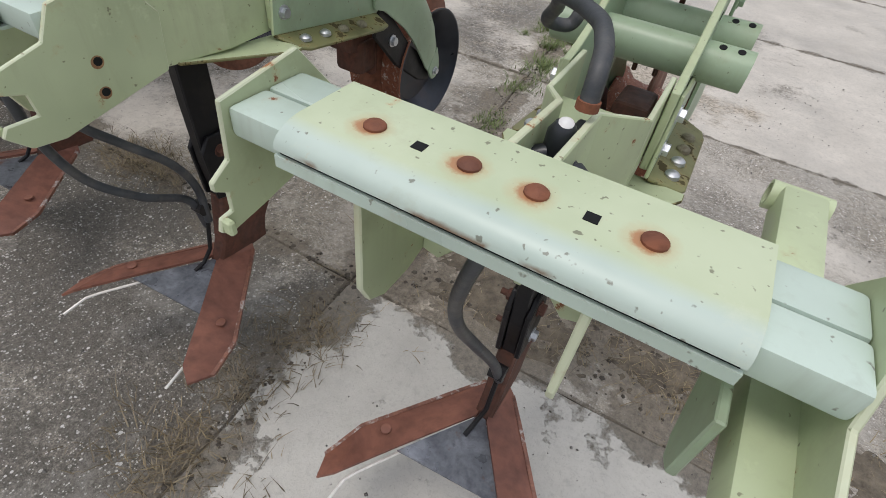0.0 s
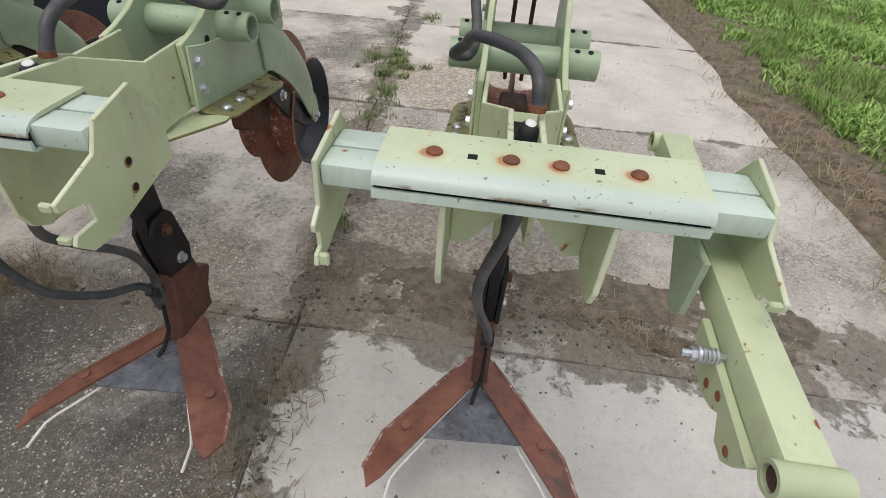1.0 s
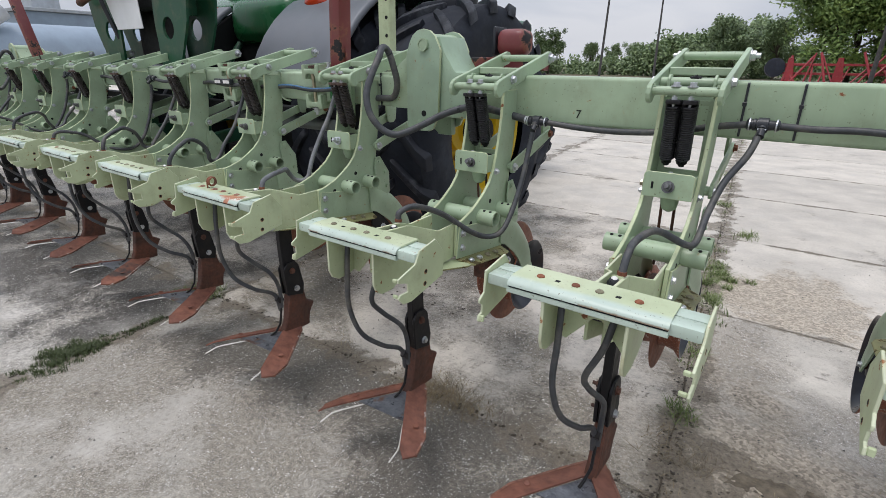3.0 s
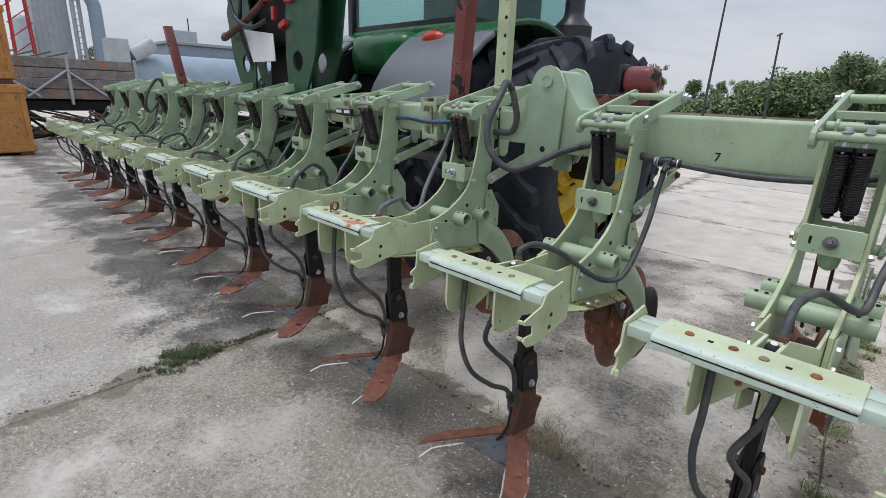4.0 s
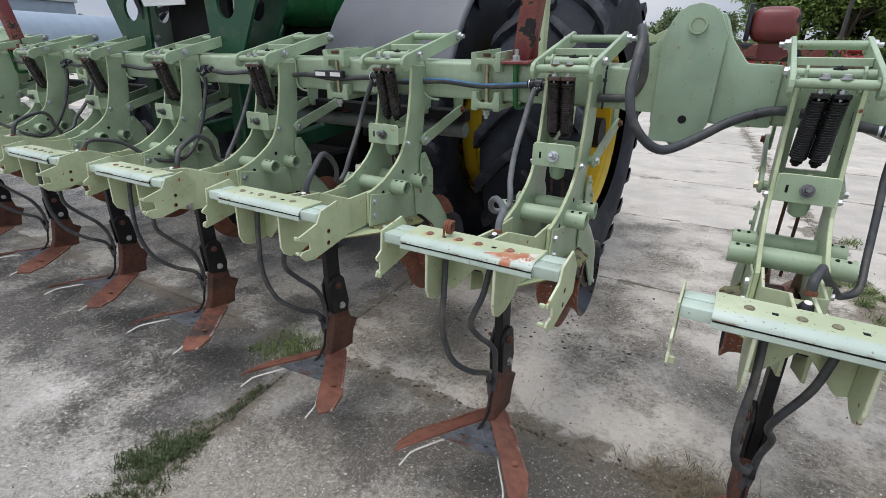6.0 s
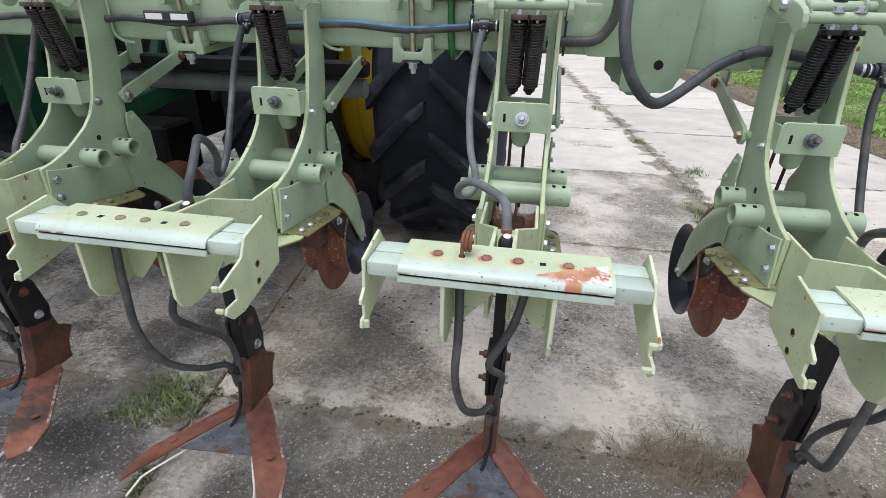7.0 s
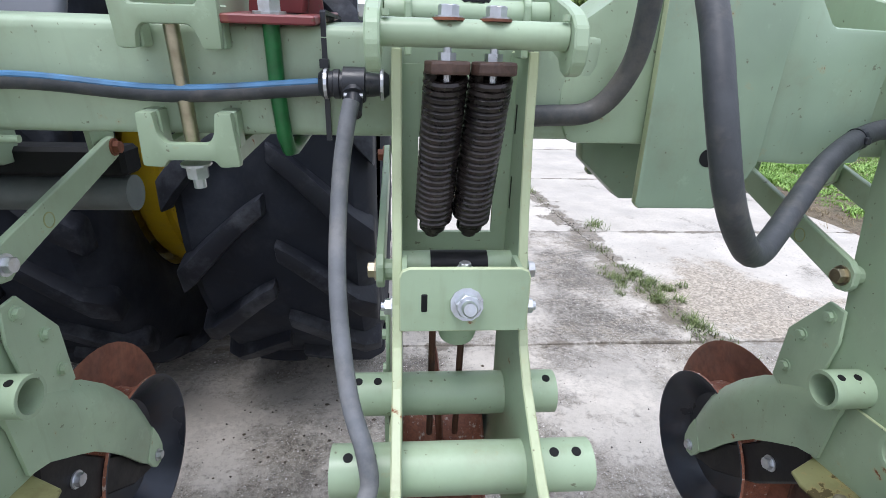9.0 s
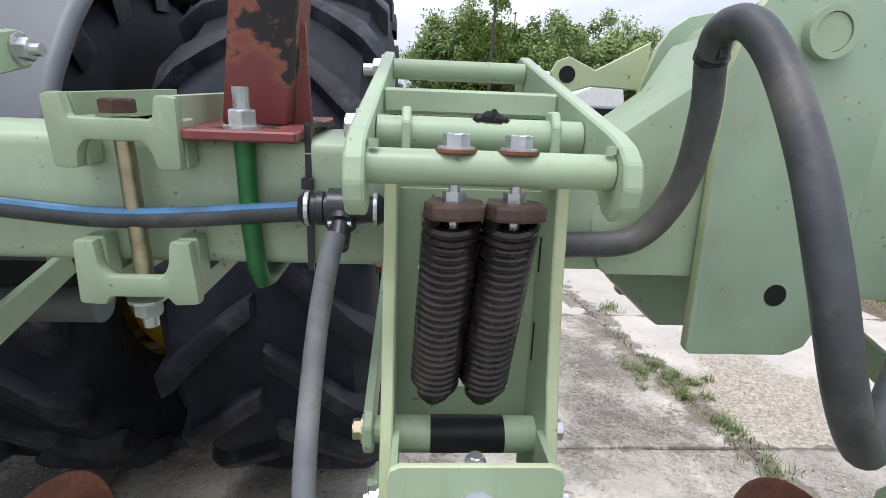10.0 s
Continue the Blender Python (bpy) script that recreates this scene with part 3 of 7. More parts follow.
def hexbolt(p, d, r, h=0.6, stud=0.0, washer=True, bm=None):
    """A hexagon head on its washer, with the thread's end where a stud is given: one closed mesh."""
    bm = bm or bmesh.new()
    d, u, w = frame_of(d)
    p = Vector(p)
    top = r * (0.25 + h * 1.3)
    rows_ = [(0.0, 1.35 * r, False), (0.22 * r, 1.35 * r, False)] if washer else []
    rows_ += [(0.22 * r, r, True), (top - 0.1 * r, r, True), (top, 0.86 * r, False)]
    if stud:
        rows_ += [(top, 0.55 * r, False), (top + stud, 0.55 * r, False)]
    rings = []
    for at, rad, hexed in rows_:
        ring = []
        for i in range(12):
            k = rad * (0.87 if hexed and i % 2 else 1.0)
            a = 2 * math.pi * i / 12
            ring.append(bm.verts.new(p + d * at + k * (math.cos(a) * u + math.sin(a) * w)))
        rings.append(ring)
    for a, b in zip(rings, rings[1:]):
        for i in range(12):
            j = (i + 1) % 12
            bm.faces.new((a[i], a[j], b[j], b[i]))
    bm.faces.new(rings[0][::-1])
    bm.faces.new(rings[-1])
    return bm


def curve_points(points, steps=8):
    """A smooth line through the points."""
    pts = [Vector(p) for p in points]
    pts = [2 * pts[0] - pts[1], *pts, 2 * pts[-1] - pts[-2]]
    out = []
    for a, b, c, d in zip(pts, pts[1:], pts[2:], pts[3:]):
        for k in range(steps):
            t = k / steps
            out.append(0.5 * (2 * b + (c - a) * t + (2 * a - 5 * b + 4 * c - d) * t * t + (3 * b - 3 * c + d - a) * t ** 3))
    return out + [pts[-2]]


def sweep(line, r, seg=10, bm=None, cap=True):
    bm = bm or bmesh.new()
    d = (line[1] - line[0]).normalized()
    u = d.orthogonal().normalized()
    rings = []
    for i, p in enumerate(line):
        a, b = line[max(0, i - 1)], line[min(len(line) - 1, i + 1)]
        d = (b - a).normalized()
        u = (u - d * u.dot(d)).normalized()
        w = d.cross(u)
        rings.append([bm.verts.new(p + r * (math.cos(2 * math.pi * k / seg) * u + math.sin(2 * math.pi * k / seg) * w)) for k in range(seg)])
    for a, b in zip(rings, rings[1:]):
        for k in range(seg):
            j = (k + 1) % seg
            bm.faces.new((a[k], a[j], b[j], b[k]))
    if cap:
        bm.faces.new(rings[0][::-1])
        bm.faces.new(rings[-1])
    return bm


def hose(points, r, steps=8, seg=10):
    return sweep(curve_points(points, steps), r, seg)


# ---- one row unit of the cultivator ----
ROW = 0.75


def side_plate_outline():
    return [(0.093, 1.368), (0.086, 1.27), (0.071, 1.18), (0.056, 1.12), (0.040, 1.07), (0.015, 1.025), (-0.02, 0.99), (-0.07, 0.957),
            (-0.115, 0.932), (-0.172, 0.912), (-0.215, 0.902), (-0.215, 0.778), (0.12, 0.738), (0.168, 0.80), (0.160, 0.90),
            (0.165, 1.0), (0.18, 1.09), (0.195, 1.20), (0.200, 1.368)]


def second_paint(ob, material, chosen):
    ob.data.materials.append(material)
    for f in ob.data.polygons:
        if chosen(f):
            f.material_index = 1


def crossbar(u):
    """The toolbar across the back of a unit: cover channel, two square tubes, end plates."""
    x0, x1 = -0.172, 0.196
    cover = [(-0.578, 0.956), (-0.578, 0.966), (-0.584, 0.972), (-0.658, 0.972), (-0.669, 0.9705), (-0.678, 0.9675), (-0.685, 0.963), (-0.689, 0.958),
             (-0.690, 0.9525), (-0.687, 0.9525), (-0.686, 0.957), (-0.679, 0.9625), (-0.665, 0.9665), (-0.586, 0.967), (-0.583, 0.956)]
    c = part("bar_cover", prism(cover, 0, x0, x1), COVER_PAINT, u, smooth=True)
    low = [(-0.586, 0.933), (-0.686, 0.933), (-0.690, 0.936), (-0.690, 0.9474), (-0.686, 0.9474), (-0.686, 0.9365), (-0.586, 0.9365)]
    part("bar_channel", prism(low, 0, x0, x1), GREEN_WASHED_SHEEN, u, "channel closing the bar from below")
    # black strip behind the gap, painting in the shade of the deep seam
    part("seam_dirt", box(x0 + 0.002, x1 - 0.002, -0.6855, -0.6825, 0.9425, 0.9555), DARK, c, "black strip standing in for the shade in the seam")
    for y in (-0.634, -0.681):
        part("square_tube", soften(box(-0.232, 0.258, y + 0.001, y + 0.046, 0.9368, 0.9650), 0.005, 2), GREEN_WASHED_SHEEN, u, smooth=True)
    for x in (-0.110, -0.022, 0.034, 0.121):
        b = spun((x, -0.636, 0.972), (0, 0, 1), [(0, 0.0098), (0.002, 0.0098), (0.0042, 0.0075), (0.0052, 0.0)], 16)
        part("carriage_bolt", b, RUST, c, "rusted round bolt head", smooth=True)
    for x in (-0.066, 0.077):
        # hole not cut: a flat dark square paints its inner shade
        part("square_hole", box(x - 0.0055, x + 0.0055, -0.643, -0.632, 0.9715, 0.9726), DARK, c, "dark patch painting the shade of a square hole in the cover")
    plate = [(-0.59, 0.988), (-0.545, 0.935), (-0.553, 0.864), (-0.700, 0.832), (-0.736, 0.836), (-0.757, 0.858), (-0.750, 0.868),
             (-0.716, 0.868), (-0.718, 0.893), (-0.757, 0.905), (-0.758, 0.916), (-0.683, 0.938), (-0.664, 0.972)]
    for x, s in ((-0.238, -1), (0.258, 1)):
        shape = plate
        if s < 0:
            shape = [(y if y > -0.69 else -0.69 + 0.55 * (y + 0.69), z if z > 0.90 else 0.90 + 0.85 * (z - 0.90)) for y, z in plate[:3]] + [(-0.66, 0.846), (-0.705, 0.838), (-0.716, 0.846), (-0.712, 0.860),
                     (-0.698, 0.862), (-0.698, 0.884), (-0.712, 0.893), (-0.712, 0.902), (-0.690, 0.916), (-0.686, 0.972)]
        p = part("end_plate", soften(prism(shape, 0, x, x + 0.006), 0.0012), GREEN_FADED, u, "pale green end plate with hooked lips")
        second_paint(p, EDGE_WORN, lambda f: abs(f.normal.x) < 0.8)
        for y, z in ((-0.636, 0.903), (-0.640, 0.867)):
            # uncut bolt hole, its inner shade painted as a thin dark disc
            h = spun((x + 0.003 + s * 0.0034, y, z), (s, 0, 0), [(0, 0.0052), (0.0004, 0.0052)], 14)
            part("bolt_hole", h, DARK, p)
            r = spun((x + 0.003 + s * 0.0031, y - 0.0006, z - 0.001), (s, 0, 0), [(0, 0.0078), (0.0003, 0.0070)], 14)
            part("rust_ring", r, RUST_RING, p)
        if s < 0:
            lip = box(x + 0.006, x + 0.018, -0.714, -0.706, 0.845, 0.862)
            part("lip", soften(lip, 0.002), GREEN_FADED, p)
            continue
        lip = box(x - (0.016 if s > 0 else -0.006), x + (0.0 if s > 0 else 0.022), -0.758, -0.750, 0.858, 0.868)
        part("lip", soften(lip, 0.002), GREEN_FADED, p)
        lip = box(x - (0.014 if s > 0 else -0.006), x + (0.0 if s > 0 else 0.020), -0.760, -0.752, 0.905, 0.916)
        part("lip", soften(lip, 0.002), GREEN_FADED, p)
    gusset = [(-0.686, 0.9325), (-0.686, 0.83), (-0.674, 0.804), (-0.65, 0.790), (-0.605, 0.790), (-0.555, 0.808), (-0.515, 0.838), (-0.512, 0.86), (-0.54, 0.9325)]
    for x in (-0.096, 0.098):
        g = part("gusset", soften(prism(gusset, 0, x, x + 0.008), 0.0015), GREEN_FADED, u)
        second_paint(g, EDGE_WORN, lambda f: abs(f.normal.x) < 0.8)
    web = [(-0.088, 0.9305), (-0.088, 0.802), (-0.068, 0.796), (-0.004, 0.872), (0.016, 0.872), (0.078, 0.796), (0.098, 0.802), (0.098, 0.9305)]
    part("web_plate", soften(prism(web, 1, -0.578, -0.570), 0.0015), GREEN_FADED, u)
    part("bar_foot", soften(box(-0.088, 0.098, -0.66, -0.56, 0.921, 0.929), 0.001), GREEN_FADED, u)


def tine(u):
    """Shank with its sweep: two rusted wings, a steel plate between them, wire fingers behind."""
    shank = [(-0.325, 0.88), (-0.325, 0.66), (-0.318, 0.52), (-0.30, 0.42), (-0.375, 0.42), (-0.388, 0.52), (-0.393, 0.66), (-0.395, 0.88)]
    s = part("shank", soften(prism(shank, 0, -0.014, 0.014), 0.003), BLACK, u, "black steel shank")
    for x in (-0.024, 0.014):
        clamp = [(-0.312, 0.565), (-0.330, 0.585), (-0.375, 0.585), (-0.395, 0.555), (-0.385, 0.43), (-0.30, 0.41), (-0.29, 0.46)]
        part("clamp_plate", soften(prism(clamp, 0, x, x + 0.010), 0.002), BLACK, s)
    for y, z in ((-0.352, 0.545), (-0.335, 0.452)):
        part("bolt", hexbolt((0.024, y, z), (1, 0, 0), 0.011), ZINC if z < 0.5 else RUST_DARK, s)
        part("nut", hexbolt((-0.024, y, z), (-1, 0, 0), 0.011, stud=0.012), RUST_DARK, s)
    foot = [(-0.29, 0.43), (-0.278, 0.37), (-0.235, 0.345), (-0.262, 0.30), (-0.27, 0.262), (-0.27, 0.236), (-0.43, 0.236), (-0.40, 0.30), (-0.378, 0.43)]
    part("share_foot", soften(prism(foot, 0, -0.019, 0.019), 0.005), RUST_DARK, u, "rusted foot carrying the blades", smooth=True)
    for s_ in (-1, 1):
        a = [(0.008, -0.318, 0.252), (0.030, -0.330, 0.238), (0.200, -0.555, 0.222), (0.224, -0.638, 0.220), (0.206, -0.686, 0.232),
             (0.178, -0.668, 0.250), (0.104, -0.560, 0.256), (0.012, -0.430, 0.262)]
        bm = bmesh.new()
        top = [bm.verts.new((s_ * x, y, z)) for x, y, z in a]
        bot = [bm.verts.new((s_ * x, y, z - 0.007)) for x, y, z in a]
        bm.faces.new(top)
        bm.faces.new(bot[::-1])
        for i in range(len(a)):
            j = (i + 1) % len(a)
            bm.faces.new((top[i], bot[i], bot[j], top[j]))
        bmesh.ops.triangulate(bm, faces=[f for f in bm.faces if len(f.verts) > 4])
        w = part("wing_blade", bm, RUST_BLADE, u, "rusted flat wing of the sweep")
        worn = bmesh.new()
        front = [(0.034, -0.333, 0.2375), (0.085, -0.400, 0.2345), (0.142, -0.477, 0.2285), (0.202, -0.557, 0.2230), (0.2265, -0.640, 0.2205)]
        strips = [[worn.verts.new((s_ * (px + ox), py + oy, pz + oz)) for ox, oy, oz in ((-0.005, -0.004, 0.0022), (0.001, 0.001, 0.0012), (0.001, 0.001, -0.0068), (-0.004, -0.003, -0.0072))] for px, py, pz in front]
        for p, q in zip(strips, strips[1:]):
            for i in range(4):
                worn.faces.new((p[i], q[i], q[(i + 1) % 4], p[(i + 1) % 4]))
        worn.faces.new(strips[0])
        worn.faces.new(strips[-1][::-1])
        part("cutting_edge", worn, EDGE_STEEL, w, "bright worn cutting edge")
        part("blade_bolt", spun((s_ * 0.150, -0.545, 0.2425), (s_ * -0.05, 0.03, 1), [(0, 0.011), (0.0022, 0.0105), (0.0030, 0.006), (0.0031, 0)], 16), RUST_BLADE, w, smooth=True)
        rod_line = [(s_ * 0.085, -0.53, 0.230), (s_ * 0.108, -0.57, 0.229), (s_ * 0.150, -0.635, 0.226), (s_ * 0.163, -0.66, 0.224), (s_ * 0.168, -0.712, 0.214)]
        part("wire_finger", sweep([Vector(p) for p in rod_line], 0.0032, 8), WIRE, w, "bare bent wire finger", smooth=True)
    tri = [(0.0, -0.41), (0.012, -0.43), (0.114, -0.556), (-0.106, -0.572), (-0.012, -0.43)]
    bm = prism(tri, 2, 0.247, 0.251)
    part("steel_plate", bm, STEEL_PLATE, u, "blue-grey steel plate between the wings")
    part("drip_pipe", sweep([Vector(p) for p in ((0.004, -0.415, 0.38), (0.004, -0.43, 0.30), (-0.006, -0.45, 0.262), (-0.012, -0.475, 0.25))], 0.005, 8), BLACK, u, smooth=True)


def wheel_assembly(u):
    """The coulter disc that runs ahead of the share, its depth drums, guard arms and scraper."""
    c = Vector((0.0, 0.412, 0.491))
    disc = spun(c, (1, 0, 0), [(-0.004, 0.0), (-0.004, 0.238), (0.0, 0.251), (0.004, 0.238), (0.004, 0.0)], 44)
    part("coulter_disc", disc, RUST_DISC, u, "rust-brown coulter disc", smooth=True)
    for s_ in (-1, 1):
        drum = spun(c + Vector((s_ * 0.005, 0, 0)), (s_, 0, 0), [(0.0, 0.150), (0.022, 0.146), (0.058, 0.152), (0.082, 0.176), (0.088, 0.176), (0.088, 0.171),
                    (0.064, 0.144), (0.030, 0.12), (0.020, 0.05), (0.020, 0.0)], 40)
        d = part("depth_drum", drum, RUST_DRUM, u, "rusted depth drum with a dark worn bowl", smooth=True)
        second_paint(d, BOWL, lambda f: f.normal.x * s_ > 0.25)
    part("axle", rod(c - Vector((0.095, 0, 0)), c + Vector((0.095, 0, 0)), 0.018, 12), RUST_DARK, u)
    # each station: upper and lower edge of the bent sheet in y, z, and how far it bulges outwards
    stations = [(0.095, 0.868, 0.105, 0.742, 0.000), (0.155, 0.858, 0.150, 0.728, 0.003), (0.225, 0.832, 0.206, 0.692, 0.007), (0.295, 0.790, 0.258, 0.656, 0.011),
                (0.355, 0.740, 0.302, 0.614, 0.013), (0.403, 0.688, 0.338, 0.574, 0.012), (0.434, 0.638, 0.366, 0.538, 0.009), (0.448, 0.594, 0.388, 0.510, 0.006), (0.455, 0.556, 0.404, 0.494, 0.002)]
    stations = [(ya - 0.083 * (ya - 0.095), za, yb - 0.083 * (yb - 0.095), zb, out) for ya, za, yb, zb, out in stations]
    for s_ in (-1, 1):
        bm = bmesh.new()
        sheets = []
        for inset in (0.0, 0.006):
            rows_ = []
            for ya, za, yb, zb, out in stations:
                row = []
                for i in range(8):
                    f = i / 7
                    roll = 0.022 * max(0.0, 1 - f / 0.36) ** 2 * min(1.0, out / 0.012)
                    row.append(bm.verts.new((s_ * (0.100 + out * math.sin(math.pi * min(1.0, 0.15 + f)) - roll - inset), ya + (yb - ya) * f - 0.4 * inset * (f < 0.2), za + (zb - za) * f - inset * (f < 0.2))))
                rows_.append(row)
            for a, b in zip(rows_, rows_[1:]):
                for i in range(7):
                    bm.faces.new((a[i], a[i + 1], b[i + 1], b[i]))
            sheets.append(rows_)
        for i in range(len(stations) - 1):
            for e in (0, 7):
                bm.faces.new((sheets[0][i][e], sheets[0][i + 1][e], sheets[1][i + 1][e], sheets[1][i][e]))
        for e in (0, -1):
            for i in range(7):
                bm.faces.new((sheets[0][e][i], sheets[0][e][i + 1], sheets[1][e][i + 1], sheets[1][e][i]))
        g = part("wheel_guard", bm, GREEN, u, "curved pale green guard arm", smooth=True)
        lug = [(0.424, 0.556), (0.438, 0.520), (0.444, 0.490), (0.438, 0.468), (0.422, 0.456), (0.404, 0.458), (0.392, 0.472), (0.380, 0.494), (0.394, 0.520)]
        part("guard_lug", soften(prism(lug, 0, s_ * 0.0955, s_ * 0.1025), 0.0012), GREEN, g)
        part("guard_bolt", hexbolt((s_ * 0.1025, 0.417, 0.482), (s_, 0, 0), 0.010), ZINC, g)
        arm = [(0.14, 0.735), (0.20, 0.70), (0.29, 0.60), (0.40, 0.515), (0.435, 0.485), (0.41, 0.448), (0.345, 0.47), (0.22, 0.56), (0.12, 0.665)]
        part("wheel_arm", soften(prism(arm, 0, s_ * 0.074, s_ * 0.086), 0.004), BLACK, u, "black arm carrying the drum")
        part("arm_bolt", hexbolt((s_ * 0.086, 0.20, 0.635), (s_, 0, 0), 0.012), ZINC, u)
    scraper = [(-0.036, 0.62), (0.042, 0.62), (0.042, 0.54), (0.030, 0.525), (-0.030, 0.525)]
    part("scraper", soften(prism(scraper, 1, 0.185, 0.194), 0.002), RUST_DARK, u, "brown rusted scraper")
    part("scraper_block", soften(box(-0.04, 0.045, 0.11, 0.185, 0.55, 0.64), 0.015, 2), RUST_DARK, u)
    part("hanger", soften(prism([(0.06, 0.74), (0.16, 0.74), (0.20, 0.70), (0.20, 0.62), (0.16, 0.60), (0.08, 0.62)], 0, -0.036, 0.036), 0.010, 2), RUST_DARK, u, "brown block behind the disc")


def springs_and_links(u):
    part("link_rod", rod((-0.094, 0.02, 1.382), (0.092, 0.02, 1.382), 0.0135, 16), GREEN, u, smooth=True)
    arm = [(-0.008, 1.372), (-0.004, 1.357), (0.006, 1.347), (0.020, 1.344), (0.034, 1.348), (0.046, 1.360), (0.452, 1.468), (0.464, 1.490), (0.448, 1.514), (0.428, 1.516), (0.03, 1.410), (0.010, 1.402), (-0.003, 1.391)]
    for s_ in (-1, 1):
        a = part("top_arm", soften(prism(arm, 0, s_ * 0.093, s_ * 0.108), 0.002), GREEN, u)
        part("arm_pin", hexbolt((s_ * 0.108, 0.432, 1.490), (s_, 0, 0), 0.0165, stud=0.014), ZINC, a)
        part("arm_pin", hexbolt((s_ * 0.108, 0.11, 1.408), (s_, 0, 0), 0.013), ZINC, a)
        ear = [(0.085, 1.36), (0.085, 1.415), (0.095, 1.428), (0.115, 1.428), (0.125, 1.415), (0.125, 1.36)]
        part("pivot_ear", soften(prism(ear, 0, s_ * 0.062, s_ * 0.070), 0.0015), GREEN, u)
        part("rod_pin", rod((s_ * 0.088, 0.012, 1.396), (s_ * 0.088, 0.012, 1.402), 0.004, 8), GREEN, a)
    part("pivot_tube", rod((-0.092, 0.105, 1.405), (0.092, 0.105, 1.405), 0.0155, 18), GREEN, u, "green tube with a burnt spot", smooth=True)
    lump = bmesh.new()
    for dx, w, h in ((-0.008, 0.0065, 0.006), (0.0, 0.0075, 0.009), (0.008, 0.008, 0.0075), (0.015, 0.006, 0.005), (0.004, 0.006, 0.011)):
        spun((0.006 + dx, 0.100 + 0.1 * (w - 0.007), 1.4185), (0.3 * (dx + 0.002) / 0.01, -0.25, 1), [(0, w), (h * 0.5, w * 0.8), (h * 0.9, w * 0.35), (h, 0)], 7, lump)
    part("burn_mark", lump, BLACK, u, "charred lump on the tube")
    part("arm_brace", soften(box(-0.093, 0.093, 0.19, 0.25, 1.424, 1.450), 0.003), GREEN, u)
    part("pivot_tube", rod((-0.092, 0.385, 1.488), (0.092, 0.385, 1.488), 0.014, 18), GREEN, u, smooth=True)
    for x, xb in ((-0.027, -0.035), (0.020, 0.012)):
        top, low = Vector((x, 0.024, 1.352)), Vector((xb, 0.088, 1.154))
        line, turns = [], 24
        d, a, b = frame_of(low - top)
        for i in range(turns * 18 + 1):
            t = i / (turns * 18)
            ang = 2 * math.pi * i / 18
            line.append(top.lerp(low, 0.04 + 0.865 * t) + 0.0192 * (math.cos(ang) * a + math.sin(ang) * b))
        s = part("spring", sweep(line, 0.0047, 8), SPRING, u, "closely wound oily coil spring", smooth=True)
        part("spring_bolt", hexbolt((x, 0.02, 1.3955), (0, 0, 1), 0.0105, h=0.7), ZINC, s, "zinc bolt head")
        part("spring_stud", rod((x, 0.02, 1.33), (x, 0.02, 1.39), 0.0045, 10), ZINC, s)
        part("lock_nut", rod((x, 0.021, 1.357), (x, 0.021, 1.3645), 0.0092, 6), ZINC, s)
        part("stud_washer", spun((x, 0.02, 1.3935), (0, 0, 1), [(0, 0.0160), (0.0025, 0.0160)], 18), RUST, s)
        cap = [(x - 0.0235, 0.014), (x - 0.017, -0.001), (x + 0.004, -0.004), (x + 0.0225, 0.006), (x + 0.0235, 0.030), (x + 0.012, 0.044), (x - 0.018, 0.044)]
        part("spring_cap", soften(prism(cap, 2, 1.344, 1.357), 0.003, 2), SPRING_CAP, s, "brown rusted spring cap")
        part("spring_core", spun(top.lerp(low, 0.05), low - top, [(0, 0.0115), (0.185, 0.0115), (0.186, 0.0165), (0.193, 0.0165), (0.194, 0.0105), (0.203, 0.0095), (0.204, 0)], 14), SPRING, s, smooth=True)
    for s_ in (-1, 1):
        link = [(0.141, 1.054), (0.150, 1.041), (0.170, 1.038), (0.186, 1.048), (0.50, 1.150), (0.507, 1.172), (0.490, 1.190), (0.470, 1.187), (0.158, 1.091), (0.143, 1.078)]
        l = part("lower_link", soften(prism(link, 0, s_ * 0.099, s_ * 0.111), 0.002), GREEN, u)
        part("link_bolt", hexbolt((s_ * 0.111, 0.164, 1.064), (s_, 0, 0), 0.0125), BRASS_ZINC if s_ < 0 else ZINC, l)
        part("link_bolt", hexbolt((s_ * 0.111, 0.487, 1.170), (s_, 0, 0), 0.0125), RUST, l)
        part("stamped_ring", pipe((s_ * 0.111, 0.27, 1.095), (s_ * 0.1118, 0.27, 1.095), 0.013, 0.002), GREEN_DIRTY, l)
        part("spacer", rod((s_ * 0.085, 0.164, 1.064), (s_ * 0.099, 0.164, 1.064), 0.016, 14), GREEN, u)
        foot = [(0.44, 1.25), (0.53, 1.25), (0.52, 1.15), (0.50, 1.135), (0.47, 1.135), (0.45, 1.15)]
        part("hanger_plate", soften(prism(foot, 0, s_ * 0.086, s_ * 0.096), 0.0015), GREEN, u)


def window_plate(x0, x1, z0, z1, a0, a1, c0, c1, y0, y1):
    """An upright plate with a rectangular opening."""
    bm = bmesh.new()
    loops = []
    for y in (y0, y1):
        loops.append([bm.verts.new((x, y, z)) for x, z in ((x0, z0), (x1, z0), (x1, z1), (x0, z1))])
        loops.append([bm.verts.new((x, y, z)) for x, z in ((a0, c0), (a1, c0), (a1, c1), (a0, c1))])
    o0, i0, o1, i1 = loops
    for i in range(4):
        j = (i + 1) % 4
        for quad in ((o0[i], o0[j], i0[j], i0[i]), (o1[i], i1[i], i1[j], o1[j]), (o0[i], o1[i], o1[j], o0[j]), (i0[i], i0[j], i1[j], i1[i])):
            bm.faces.new(quad)
    return bm


